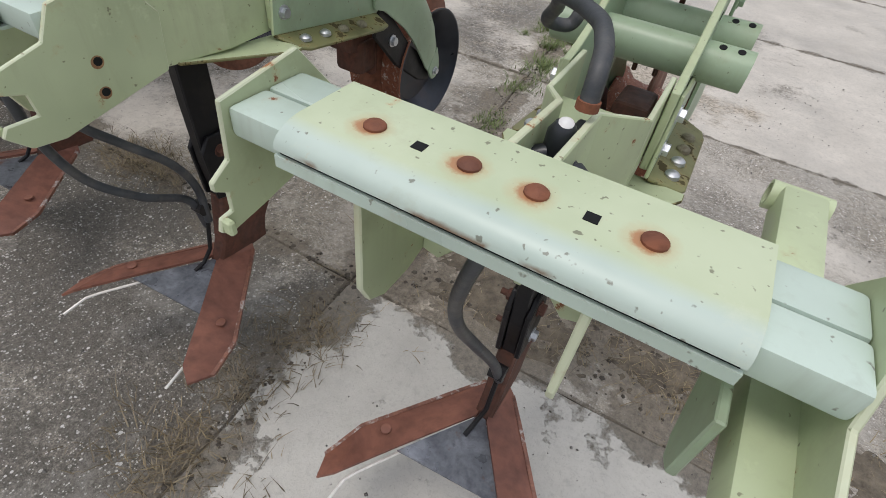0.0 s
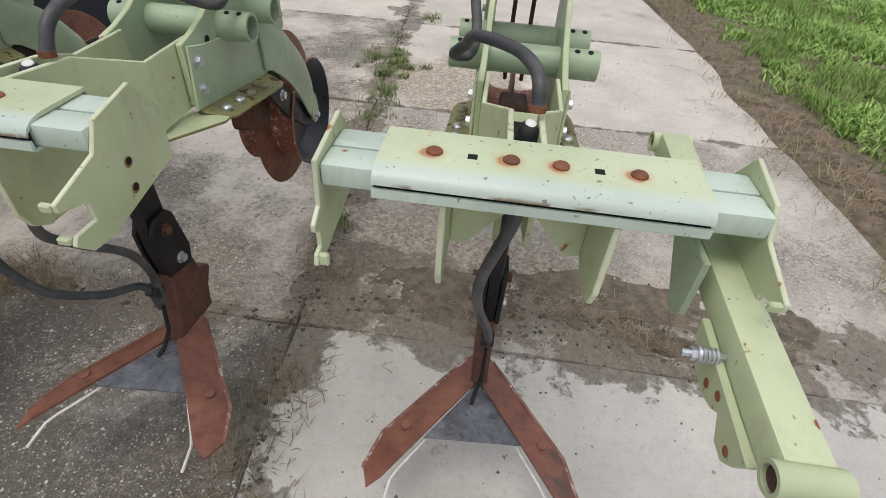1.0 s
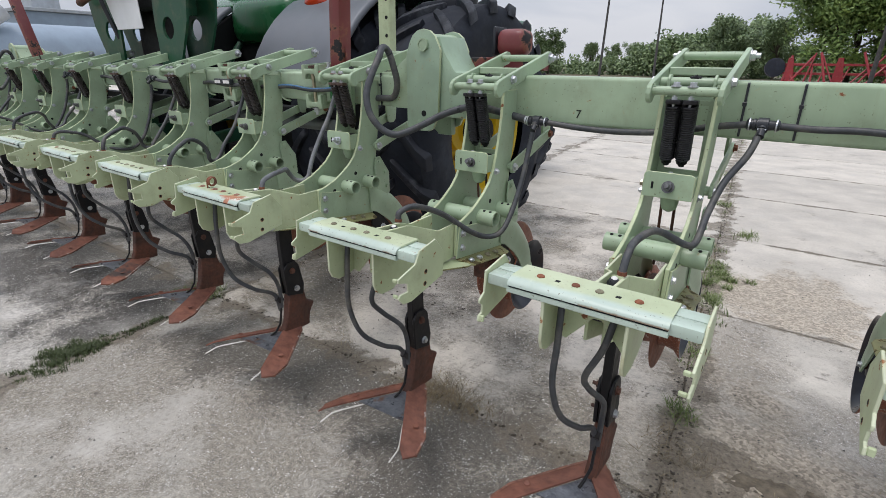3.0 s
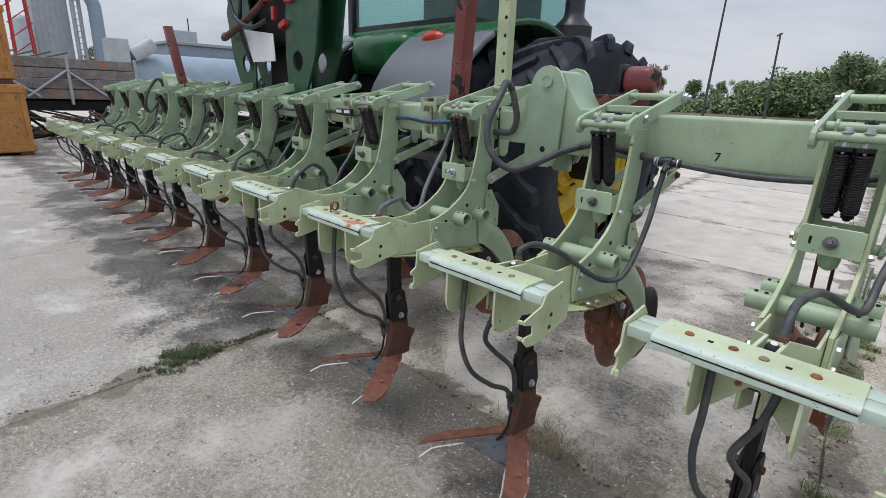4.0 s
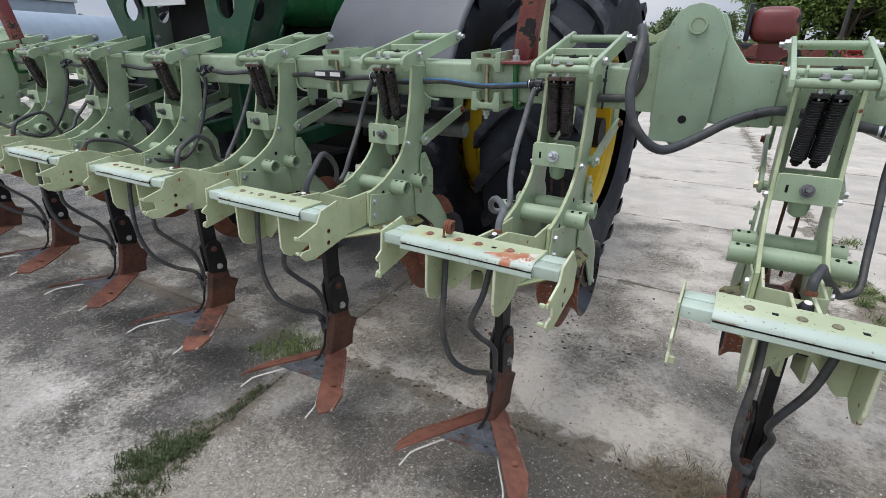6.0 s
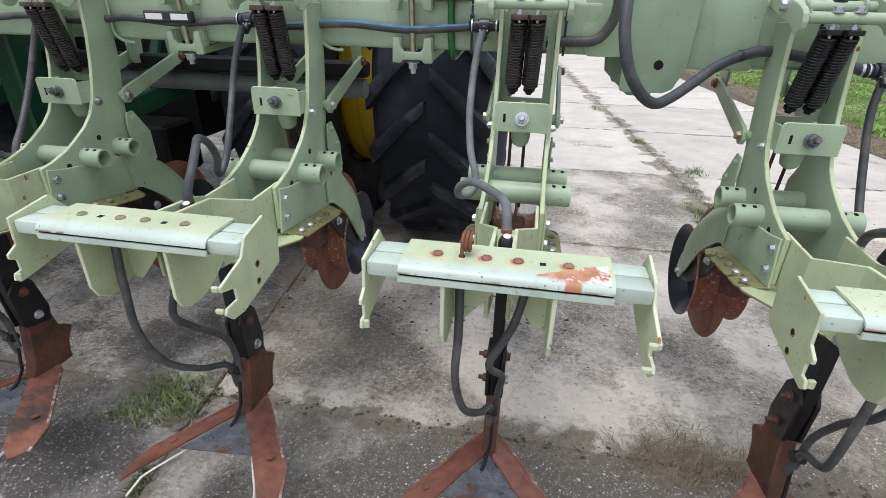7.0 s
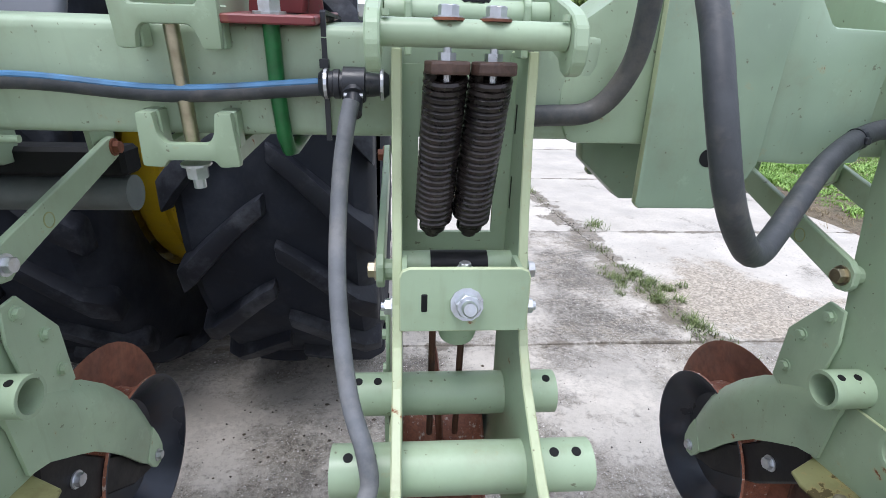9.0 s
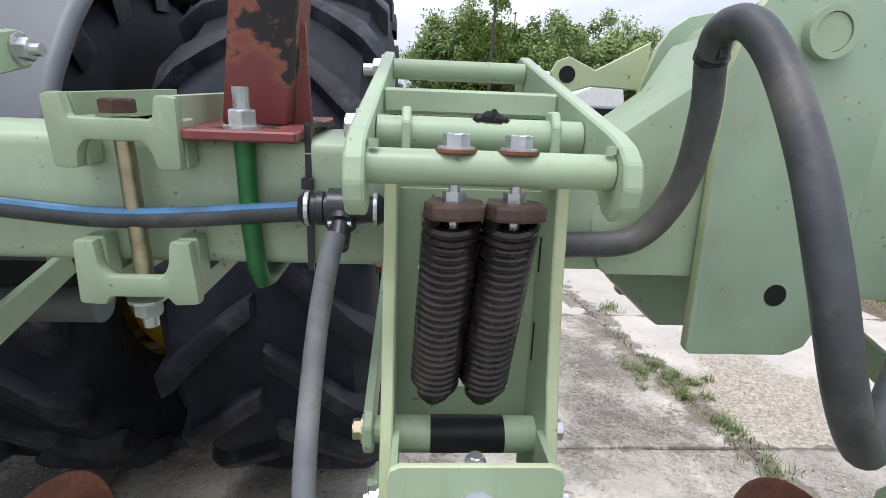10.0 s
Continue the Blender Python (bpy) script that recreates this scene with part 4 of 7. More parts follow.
def row_unit():
    u = empty("cultivator_unit")
    for s_ in (-1, 1):
        bm = soften(prism(side_plate_outline(), 0, s_ * 0.073, s_ * 0.085), 0.0016, 1, 40)
        p = part("side_plate", bm, GREEN, u)
        second_paint(p, GREEN_FADED, lambda f: abs(f.normal.x) < 0.75)
        b = hexbolt((s_ * 0.085, 0.056, 1.06), (s_, 0, 0), 0.0105, stud=0.004)
        part("bolt", b, ZINC, p)
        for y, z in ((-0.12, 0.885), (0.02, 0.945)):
            # plate stays whole; a dark disc gives the hole's shade
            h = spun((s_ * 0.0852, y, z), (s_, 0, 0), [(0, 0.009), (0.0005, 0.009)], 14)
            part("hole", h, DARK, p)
        doubler = [(-0.222, 0.769), (0.122, 0.728), (0.17, 0.77), (0.155, 0.865), (-0.03, 0.872), (-0.15, 0.885), (-0.205, 0.897)]
        d = part("doubler_plate", soften(prism(doubler, 0, s_ * 0.0855, s_ * 0.0915), 0.0016), GREEN, u)
        second_paint(d, GREEN_FADED, lambda f: abs(f.normal.x) < 0.75)
        for y, z in ((-0.185, 0.862), (-0.187, 0.806)):
            part("bolt", hexbolt((s_ * 0.0915, y, z), (s_, 0, 0), 0.0105), ZINC, d)
        front = [(0.148, 1.005), (0.182, 1.008), (0.246, 0.920), (0.250, 0.815), (0.20, 0.79), (0.160, 0.80), (0.14, 0.95)]
        f = part("front_cheek", soften(prism(front, 0, s_ * 0.0925, s_ * 0.0985), 0.0016), GREEN, u)
        for y, z in ((0.17, 0.985), (0.212, 0.925), (0.225, 0.85)):
            part("bolt", hexbolt((s_ * 0.0985, y, z), (s_, 0, 0), 0.009), GREEN, f)
        sole = [(0.086, -0.218), (0.142, -0.196), (0.150, -0.18), (0.150, 0.07), (0.142, 0.10), (0.086, 0.12)]
        bm = prism([(s_ * x, y) for x, y in sole], 2, 0.0, 0.006)
        for v in bm.verts:
            v.co.z += 0.764 - 0.115 * (v.co.y + 0.22) - 0.25 * (abs(v.co.x) - 0.086)
        q = part("sole_flange", soften(bm, 0.0015), MOSSY, u, "mossy stained foot flange")
        for y in (-0.165, -0.105, -0.045, 0.02):
            z = 0.770 - 0.115 * (y + 0.22) - 0.25 * 0.036
            part("bolt", spun((s_ * 0.122, y, z), (0, 0, 1), [(0, 0.013), (0.006, 0.012), (0.010, 0.007), (0.011, 0)], 12), ZINC if y < -0.1 else BOLT_DULL, q, smooth=True)
        tail = [(s_ * 0.062, -0.20), (s_ * 0.150, -0.205), (s_ * 0.150, -0.225), (s_ * 0.04, -0.40), (s_ * 0.03, -0.40)]
        t = part("tail_flange", soften(prism(tail, 2, 0.752, 0.758), 0.0015), GREEN_FADED, u)
        second_paint(t, MOSSY, lambda f: abs(f.normal.z) < 0.9)
        inner, outer = [(0.071, -0.17), (0.071, -0.31), (0.027, -0.42), (0.027, -0.565)], [(0.063, -0.17), (0.063, -0.307), (0.018, -0.417), (0.018, -0.565)]
        tops, lows = [0.905, 0.900, 0.940, 0.952], [0.772, 0.765, 0.752, 0.80]
        bm = bmesh.new()
        rows_ = []
        for (xa, ya), (xb, yb), hi, lo in zip(inner, outer, tops, lows):
            rows_.append([bm.verts.new(c) for c in ((s_ * xa, ya, lo), (s_ * xa, ya, hi), (s_ * xb, yb, hi), (s_ * xb, yb, lo))])
        for a, b in zip(rows_, rows_[1:]):
            for i in range(4):
                bm.faces.new((a[i], a[(i + 1) % 4], b[(i + 1) % 4], b[i]))
        bm.faces.new(rows_[0])
        bm.faces.new(rows_[-1][::-1])
        y_ = part("yoke_arm", soften(bm, 0.0015, 1, 50), GREEN_FADED, u, "bent yoke arm running back to the bar")
        second_paint(y_, EDGE_WORN, lambda f: f.normal.z > 0.7)
        part("bolt", hexbolt((s_ * 0.028, -0.44, 0.775), (s_, 0, 0), 0.012), ZINC, y_)
        part("bolt", hexbolt((s_ * 0.028, -0.45, 0.86), (s_, 0, 0), 0.013), RUST, y_)
    part("yoke_web", soften(prism([(-0.063, -0.245), (0.063, -0.245), (0.063, -0.307), (0.022, -0.41), (-0.022, -0.41), (-0.063, -0.307)], 2, 0.855, 0.862), 0.001), GREEN_FADED, u)
    for y, z, e in ((-0.05, 0.896, 0.156), (0.092, 0.897, 0.150)):
        t = part("cross_tube", pipe((-e, y, z), (e, y, z), 0.031, 0.006, 28), GREEN, u, "hollow cross tube with pin holes", smooth=True)
        for x in (-0.135, -0.108, 0.108, 0.135):
            # pin hole as a dark disc on the tube, shade in the colour
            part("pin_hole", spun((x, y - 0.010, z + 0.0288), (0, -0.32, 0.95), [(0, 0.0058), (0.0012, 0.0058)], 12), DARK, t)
    bracket = [(-0.076, 1.056), (0.076, 1.056), (0.076, 1.126), (0.073, 1.134), (0.064, 1.138), (-0.064, 1.138), (-0.073, 1.134), (-0.076, 1.126)]
    a = part("adjuster_bracket", soften(prism(bracket, 1, 0.0, 0.006), 0.0015, 1, 40), GREEN, u, "rounded bracket with the depth bolt")
    second_paint(a, GREEN_FADED, lambda f: abs(f.normal.y) < 0.75)
    for x in (-0.073, 0.067):
        part("bracket_cheek", box(x, x + 0.006, 0.0065, 0.07, 1.06, 1.1255), GREEN, a)
    part("adjuster_bolt", hexbolt((0.002, -0.003, 1.094), (0, -0.955, 0.297), 0.0145, h=0.9, stud=0.006), ZINC, a)
    part("threaded_end", spun((0.002, -0.010, 1.096), (0, -0.955, 0.297), [(0, 0.0088), (0.026, 0.0088), (0.0285, 0.0072), (0.0288, 0)], 16), ZINC, a, smooth=True)
    part("bolt_washer", spun((0.002, 0.003, 1.0925), (0, -0.955, 0.297), [(0, 0.0168), (0.006, 0.0164)], 22), ZINC, a)
    # slot's shade painted as a dark inlay
    part("slot", soften(box(-0.051, -0.043, -0.0012, 0.002, 1.082, 1.106), 0.002), DARK, a)
    part("top_bolt", hexbolt((0.0, 0.012, 1.133), (0, 0, 1), 0.007), ZINC, a)
    part("adjuster_barrel", spun((0.0, 0.06, 1.06), (0, 0.25, -1), [(0, 0.028), (0.03, 0.028), (0.05, 0.024), (0.06, 0.012), (0.062, 0.0)], 20), GREEN, u, smooth=True)
    for x in (-0.03, 0.012):
        part("guide_rod", rod((x, 0.10, 1.06), (x, 0.14, 0.78), 0.005, 8), RUST_DARK, u)
    part("back_plate", window_plate(-0.073, 0.073, 1.09, 1.35, -0.052, 0.052, 1.128, 1.335, 0.150, 0.158), GREEN, u)
    for z0, z1 in ((1.268, 1.305), (1.168, 1.212)):
        # dark strip painting the shade of a slot in the wall
        part("wall_slot", box(0.0722, 0.0732, 0.134, 0.138, z0, z1), DARK, u)
    part("stop_tube", rod((-0.073, 0.105, 1.098), (0.073, 0.105, 1.098), 0.019, 18), GREEN, u, "short tube with burnt paint", smooth=True)
    part("burnt_patch", rod((-0.036, 0.1045, 1.0985), (0.040, 0.1045, 1.0985), 0.0193, 18), BLACK, u, smooth=True)
    left = [(-0.07, -0.62, 0.905), (-0.068, -0.63, 0.80), (-0.072, -0.625, 0.68), (-0.055, -0.59, 0.57), (-0.022, -0.52, 0.50), (-0.004, -0.44, 0.45), (-0.004, -0.415, 0.36)]
    right = [(0.055, -0.60, 0.905), (0.035, -0.60, 0.81), (-0.004, -0.585, 0.71), (-0.004, -0.53, 0.64), (0.020, -0.465, 0.57), (0.012, -0.422, 0.48), (0.008, -0.415, 0.38)]
    part("drip_hose", hose(left, 0.0088), HOSE, u, smooth=True)
    part("drip_hose", hose(right, 0.0088), HOSE, u, smooth=True)
    part("hose_tie", rod((-0.012, -0.42, 0.42), (0.016, -0.42, 0.42), 0.016, 10), BLACK, u)
    valve = spun((0.004, -0.478, 0.868), (0, 0.05, 1), [(0, 0.011), (0.015, 0.014), (0.022, 0.018), (0.034, 0.018), (0.038, 0.014), (0.048, 0.0165), (0.068, 0.016), (0.078, 0.010), (0.08, 0)], 20)
    v = part("spray_valve", valve, PLASTIC, u, "black nozzle body with a pale cap", smooth=True)
    part("valve_cap", spun((0.005, -0.476, 0.944), (0.1, -0.3, 1), [(0, 0.0085), (0.004, 0.008), (0.007, 0.004), (0.0075, 0)], 16), CAP, v, smooth=True)
    for s_ in (-1, 1):
        leg = spun((0.004 + s_ * 0.008, -0.484, 0.912), (s_ * 0.82, -0.42, -0.30), [(0, 0.011), (0.016, 0.011), (0.018, 0.014), (0.038, 0.014), (0.042, 0.008), (0.052, 0.007)], 16)
        part("valve_outlet", leg, PLASTIC, v, smooth=True)
    part("valve_stay", soften(box(-0.020, 0.024, -0.565, -0.50, 0.86, 0.90), 0.004), BLACK, u)
    springs_and_links(u)
    wheel_assembly(u)
    crossbar(u)
    tine(u)
    return u


unit = row_unit()
tagged(unit, "pale green cultivator row unit with rusted sweep and coil springs", "cultivator unit", "row units along the toolbar")
units = {0: unit}
rng = random.Random(4)
SAG = {3: (-0.012, 0.0, -0.011), 2: (-0.012, 0.0, -0.006), 1: (-0.006, 0.010, -0.017), -1: (0.014, 0.0, 0.008)}
for k in range(-9, 4):
    if k:
        dx, dy, dz = SAG.get(k, (rng.uniform(-0.004, 0.004), rng.uniform(-0.006, 0.006), rng.uniform(-0.004, 0.004)))
        units[k] = copy_thing(unit, Matrix.Translation((ROW * k + dx, dy, dz)))

for k, u in units.items():
    if k != 3:
        for c in u.children_recursive:
            if k > 0 and (c.name.startswith("spring") and not c.name.startswith(("spring_bolt", "spring_stud"))):
                c.material_slots[0].link = "OBJECT"
                c.material_slots[0].material = SPRING_BLACK
            if c.name.startswith("bar_cover"):
                c.material_slots[0].link = "OBJECT"
                c.material_slots[0].material = COVER_FLAKED if k == 0 else COVER_PLAIN
            if k and c.name.startswith(("adjuster_bolt", "threaded_end", "bolt_washer")):
                c.material_slots[0].link = "OBJECT"
                c.material_slots[0].material = STEEL_DULL
            if k and c.name.startswith("stud_washer"):
                c.material_slots[0].link = "OBJECT"
                c.material_slots[0].material = ZINC
            if c.name.startswith("carriage_bolt"):
                c.material_slots[0].link = "OBJECT"
                c.material_slots[0].material = BOLT_RUBBED if k == 0 else BOLT_DULL if rng.random() < 0.85 else RUST
for c in units[2].children:
    if c.name.startswith(("bar_cover", "bar_channel", "square_tube", "end_plate")):
        c.location.x -= 0.014
for old in [o for o in units[3].children if o.name.startswith("drip_hose")]:
    bpy.data.objects.remove(old)
single = [(0.0, -0.62, 0.925), (-0.006, -0.615, 0.87), (-0.020, -0.605, 0.815), (-0.034, -0.585, 0.745), (-0.036, -0.555, 0.67), (-0.024, -0.505, 0.58), (-0.003, -0.450, 0.48), (0.008, -0.420, 0.40)]
part("drip_hose", hose(single, 0.0092), HOSE, units[3], smooth=True)

# ---- hoses from the beam to each unit ----
LEFT_RUN = [(-0.135, 0.13, 1.305), (-0.142, 0.115, 1.27), (-0.150, 0.09, 1.20), (-0.148, 0.02, 1.10), (-0.132, -0.05, 1.01), (-0.112, -0.090, 0.960), (-0.108, -0.108, 0.925), (-0.126, -0.130, 0.905), (-0.146, -0.160, 0.915),
            (-0.138, -0.195, 0.950), (-0.100, -0.240, 0.980), (-0.045, -0.320, 0.988), (-0.010, -0.385, 0.988), (-0.001, -0.430, 0.975), (0.002, -0.446, 0.945)]
RIGHT_RUN = [(0.178, 0.16, 1.28), (0.176, 0.16, 1.22), (0.168, 0.12, 1.06), (0.160, 0.05, 0.915), (0.138, -0.03, 0.845), (0.095, -0.15, 0.865), (0.050, -0.28, 0.955),
             (0.018, -0.37, 0.985), (0.006, -0.425, 0.98), (0.002, -0.446, 0.945)]
HIGH_RUN = [(-0.135, 0.13, 1.305), (-0.150, 0.10, 1.20), (-0.145, 0.03, 1.09), (-0.122, -0.05, 1.00), (-0.108, -0.10, 0.945), (-0.108, -0.140, 0.915), (-0.104, -0.172, 0.930), (-0.092, -0.190, 0.975),
            (-0.078, -0.220, 1.025), (-0.054, -0.275, 1.055), (-0.024, -0.345, 1.045), (-0.005, -0.405, 1.015), (0.002, -0.440, 0.975), (0.002, -0.446, 0.945)]
END_RUN = [(-0.53, 0.186, 1.279), (-0.42, 0.186, 1.275), (-0.32, 0.186, 1.279), (-0.24, 0.180, 1.275), (-0.188, 0.165, 1.256), (-0.162, 0.14, 1.212), (-0.152, 0.09, 1.15)] + LEFT_RUN[3:]
LOW_RUN = [(0.190, 0.16, 1.32), (0.187, 0.14, 1.217), (0.190, 0.09, 1.02), (0.185, 0.03, 0.90), (0.160, -0.03, 0.832), (0.120, -0.08, 0.816), (0.100, -0.15, 0.850), (0.050, -0.24, 0.925),
           (0.018, -0.32, 0.965), (0.006, -0.40, 0.985), (0.002, -0.438, 0.972), (0.002, -0.446, 0.945)]
ACROSS_RUN = [(0.195, 0.16, 1.31), (0.166, 0.12, 1.237), (0.130, 0.06, 1.113), (0.106, -0.01, 1.03), (0.099, -0.075, 0.955), (0.078, -0.125, 0.952), (0.045, -0.19, 0.995), (0.018, -0.27, 1.02),
              (0.004, -0.35, 1.008), (0.002, -0.42, 0.985), (0.002, -0.446, 0.945)]
DROP = {1: 0.085, 2: 0.042}
runs = {3: END_RUN, 2: ACROSS_RUN, 1: LOW_RUN, 0: LEFT_RUN, -1: HIGH_RUN, -2: HIGH_RUN, -3: RIGHT_RUN, -4: HIGH_RUN, -5: RIGHT_RUN, -6: HIGH_RUN, -7: RIGHT_RUN, -8: HIGH_RUN, -9: LEFT_RUN}
for k, run in runs.items():
    wob = random.Random(k + 50)
    pts = [(x + ROW * k + (wob.uniform(-0.012, 0.012) if k and 0 < i < len(run) - 2 else 0), y + (wob.uniform(-0.012, 0.012) if k and 0 < i < len(run) - 2 else 0), z)
           for i, (x, y, z) in enumerate(run)]
    pts[:2] = [(x, y, z - DROP.get(k, 0)) for x, y, z in pts[:2]]
    h = part("unit_hose", hose(pts, 0.0105), HOSE if k else HOSE_DUSTY, smooth=True)
    tagged(h, "grey rubber hose looping from the beam to a nozzle", "hose", "hoses to the row units")
    x, y, z = pts[-1]
    part("hose_clip", spun((x, y, z - 0.004), (0, 0.1, 1), [(0, 0.0125), (0.010, 0.0125)], 14), RUST, h)
    if k == 3:
        continue
    x, y, z = pts[0]
    tee = empty("hose_tee", (x, 0.178, 1.322 - DROP.get(k, 0)))
    tagged(tee, "black plastic hose tee with wire clips on the beam", "pipe fitting", "tees along the supply hose")
    body = spun((-0.045, 0, 0), (1, 0, 0), [(0, 0.014), (0.006, 0.019), (0.012, 0.019), (0.013, 0.016), (0.018, 0.016), (0.019, 0.0185), (0.026, 0.0185), (0.027, 0.016), (0.03, 0.016), (0.031, 0.022), (0.059, 0.022), (0.06, 0.016),
                                         (0.077, 0.014), (0.078, 0.017), (0.084, 0.017), (0.09, 0.013)], 18)
    part("tee_body", body, PLASTIC, tee, smooth=True)
    part("tee_branch", spun((0, 0, 0), (0, -0.75, -0.66), [(0, 0.016), (0.022, 0.016), (0.023, 0.012), (0.05, 0.0115)], 16), PLASTIC, tee, smooth=True)
    for cx in (-0.036, 0.036):
        part("wire_clip", pipe((cx - 0.002, 0, 0), (cx + 0.002, 0, 0), 0.0195, 0.002, 16), ZINC, tee)
    part("branch_clip", rod((-0.012, -0.022, -0.012), (0.012, -0.022, -0.012), 0.0035, 8), ZINC, tee)


# ---- toolbar: centre beam, wings, hinges ----
def beam(name, x0, x1, y0, y1, z0, z1, label, paint_on=None):
    b = empty(name, (x0, 0, 0))
    bm = soften(box(0, x1 - x0, y0, y1, z0, z1), 0.014, 3)
    part("beam_tube", bm, paint_on or GREEN, b, smooth=True)
    tagged(b, label, "beam")
    return b


# the toolbar is rolled a little, so that its top looks backwards
ROLL = Matrix.Translation((0, 0.205, 1.32)) @ Matrix.Rotation(radians(4.5), 4, "X") @ Matrix.Translation((0, -0.205, -1.32))


centre_beam = beam("centre_beam", -4.70, 0.20, 0.205, 0.365, 1.248, 1.392, "long pale green square steel beam", GREEN_LIGHT)
centre_beam.matrix_basis = ROLL @ centre_beam.matrix_basis
right_beam = beam("wing_beam", 0.62, 2.53, 0.225, 0.40, 1.226, 1.405, "pale green wing beam marked with a 7")
left_beam = beam("wing_beam", -7.10, -5.10, 0.225, 0.40, 1.226, 1.405, "pale green wing beam at the far end")
cap = part("end_cap", soften(box(1.91, 1.916, 0.22, 0.405, 1.221, 1.41), 0.001), GREEN, right_beam)
digit = bpy.data.curves.new("digit", "FONT")
digit.body, digit.size, digit.extrude = "7", 0.045, 0.0006
d = new("digit", digit)
d.matrix_basis = pose(1.075 - 0.62, 0.2235, 1.255, 90, 0, 0)
d.parent = right_beam
digit.materials.append(DARK)
for x in (0.10, -0.175, 0.62, 0.78, 1.63, 1.78, 2.10):
    t = empty("cable_tie", (x, 0, 0)) if x < 0.2 else empty("cable_tie", (x, 0.02, -0.01))
    tagged(t, "black cable tie round the beam", "cable tie", "cable ties")
    strap = [(0.2045, 1.245), (0.2005, 1.245), (0.2005, 1.408), (0.206, 1.411), (0.37, 1.411), (0.37, 1.408), (0.2045, 1.405)]
    part("strap", prism(strap, 0, -0.0035, 0.0035), PLASTIC, t)
    part("tie_head", soften(box(-0.006, 0.006, 0.190, 0.2015, 1.34, 1.352), 0.001), PLASTIC, t)


def hinge(x, s_, name):
    """Folding joint: hinge plates on both faces with the pin on top, tapering bodies to both beams."""
    h = empty(name, (x, 0, 0))
    tagged(h, "pale green folding hinge with bolted pin plates", "hinge", "wing hinges")
    plate = [(-0.098, 1.160), (-0.092, 1.153), (0.025, 1.153), (0.050, 1.164), (0.078, 1.222), (0.086, 1.50)]
    plate += [(0.080 * math.cos(a) - 0.006, 1.508 + 0.078 * math.sin(a)) for a in (0.3, 0.7, 1.1, 1.57, 2.0, 2.4, 2.8)]
    plate += [(-0.100, 1.48)]
    for y in (0.186, 0.405):
        p = part("hinge_plate", soften(prism([(s_ * a, b) for a, b in plate], 1, y, y + 0.016), 0.004, 2), GREEN_DEEP, h, smooth=True)
        second_paint(p, GREEN_FADED, lambda f: abs(f.normal.y) < 0.5)
        part("pin_bush", pipe((s_ * -0.002, y - 0.012, 1.521), (s_ * -0.002, y, 1.521), 0.027, 0.007, 24), GREEN, p, smooth=True)
        part("pin_head", rod((s_ * -0.002, y - 0.010, 1.521), (s_ * -0.002, y, 1.521), 0.0195, 18), GREEN, p, smooth=True)
        # dark disc for the shade inside the round hole
        part("round_hole", spun((0, y - 0.0004, 1.231), (0, -1, 0), [(0, 0.0135), (0.0006, 0.0135)], 20), DARK, p)
    part("pin_tube", rod((s_ * -0.002, 0.202, 1.521), (s_ * -0.002, 0.405, 1.521), 0.048, 22), GREEN, h, smooth=True)
    inner = [(-0.21, 1.254), (-0.225, 1.29), (-0.225, 1.395), (-0.20, 1.412), (-0.12, 1.47), (-0.085, 1.53), (-0.06, 1.53), (-0.06, 1.246), (-0.20, 1.246)]
    part("inner_body", soften(prism([(s_ * a, b) for a, b in inner], 1, 0.2035, 0.36), 0.008, 2), GREEN, h, smooth=True)
    brace = [(-0.13, 1.25), (-0.125, 1.19), (-0.045, 1.118), (0.03, 1.118), (0.03, 1.40), (-0.13, 1.40)]
    part("rear_gusset", soften(prism([(s_ * a, b) for a, b in brace], 1, 0.362, 0.403), 0.006, 2), GREEN_DEEP, h, smooth=True)
    outer = [(0.045, 1.224), (0.045, 1.555), (0.070, 1.557), (0.096, 1.49), (0.155, 1.412), (0.255, 1.409), (0.255, 1.221), (0.16, 1.218)]
    part("outer_body", soften(prism([(s_ * a, b) for a, b in outer], 1, 0.2045, 0.402), 0.010, 2), GREEN_DEEP, h, smooth=True)
    lug = [(-0.085, 1.475), (-0.17, 1.478), (-0.205, 1.468), (-0.226, 1.478), (-0.233, 1.495), (-0.224, 1.513), (-0.206, 1.520), (-0.188, 1.512), (-0.165, 1.502), (-0.085, 1.545)]
    l = part("lifting_lug", soften(prism([(s_ * a, b) for a, b in lug], 1, 0.42, 0.428), 0.0015), GREEN_FADED, h)
    # lug is not drilled; a dark disc paints the hole's shade
    part("lug_hole", spun((s_ * -0.208, 0.4196, 1.494), (0, -1, 0), [(0, 0.0125), (0.0006, 0.0125)], 16), DARK, l)
    return h


hinge(0.372, 1, "folding_hinge")
hinge(-4.872, -1, "folding_hinge")

# loop hose over the hinge, supply hoses along the beams
loop = [(0.05, 0.190, 1.284), (0.122, 0.190, 1.286), (0.192, 0.185, 1.296), (0.229, 0.170, 1.354), (0.229, 0.145, 1.433), (0.219, 0.130, 1.485), (0.215, 0.110, 1.506), (0.221, 0.080, 1.504),
        (0.231, 0.050, 1.469), (0.232, 0.0, 1.398), (0.234, -0.038, 1.320), (0.257, -0.046, 1.238), (0.300, -0.026, 1.178), (0.345, 0.006, 1.152), (0.390, 0.042, 1.164), (0.448, 0.088, 1.197),
        (0.508, 0.132, 1.235), (0.580, 0.172, 1.264), (0.650, 0.190, 1.277), (0.75, 0.190, 1.264), (0.90, 0.182, 1.238)]
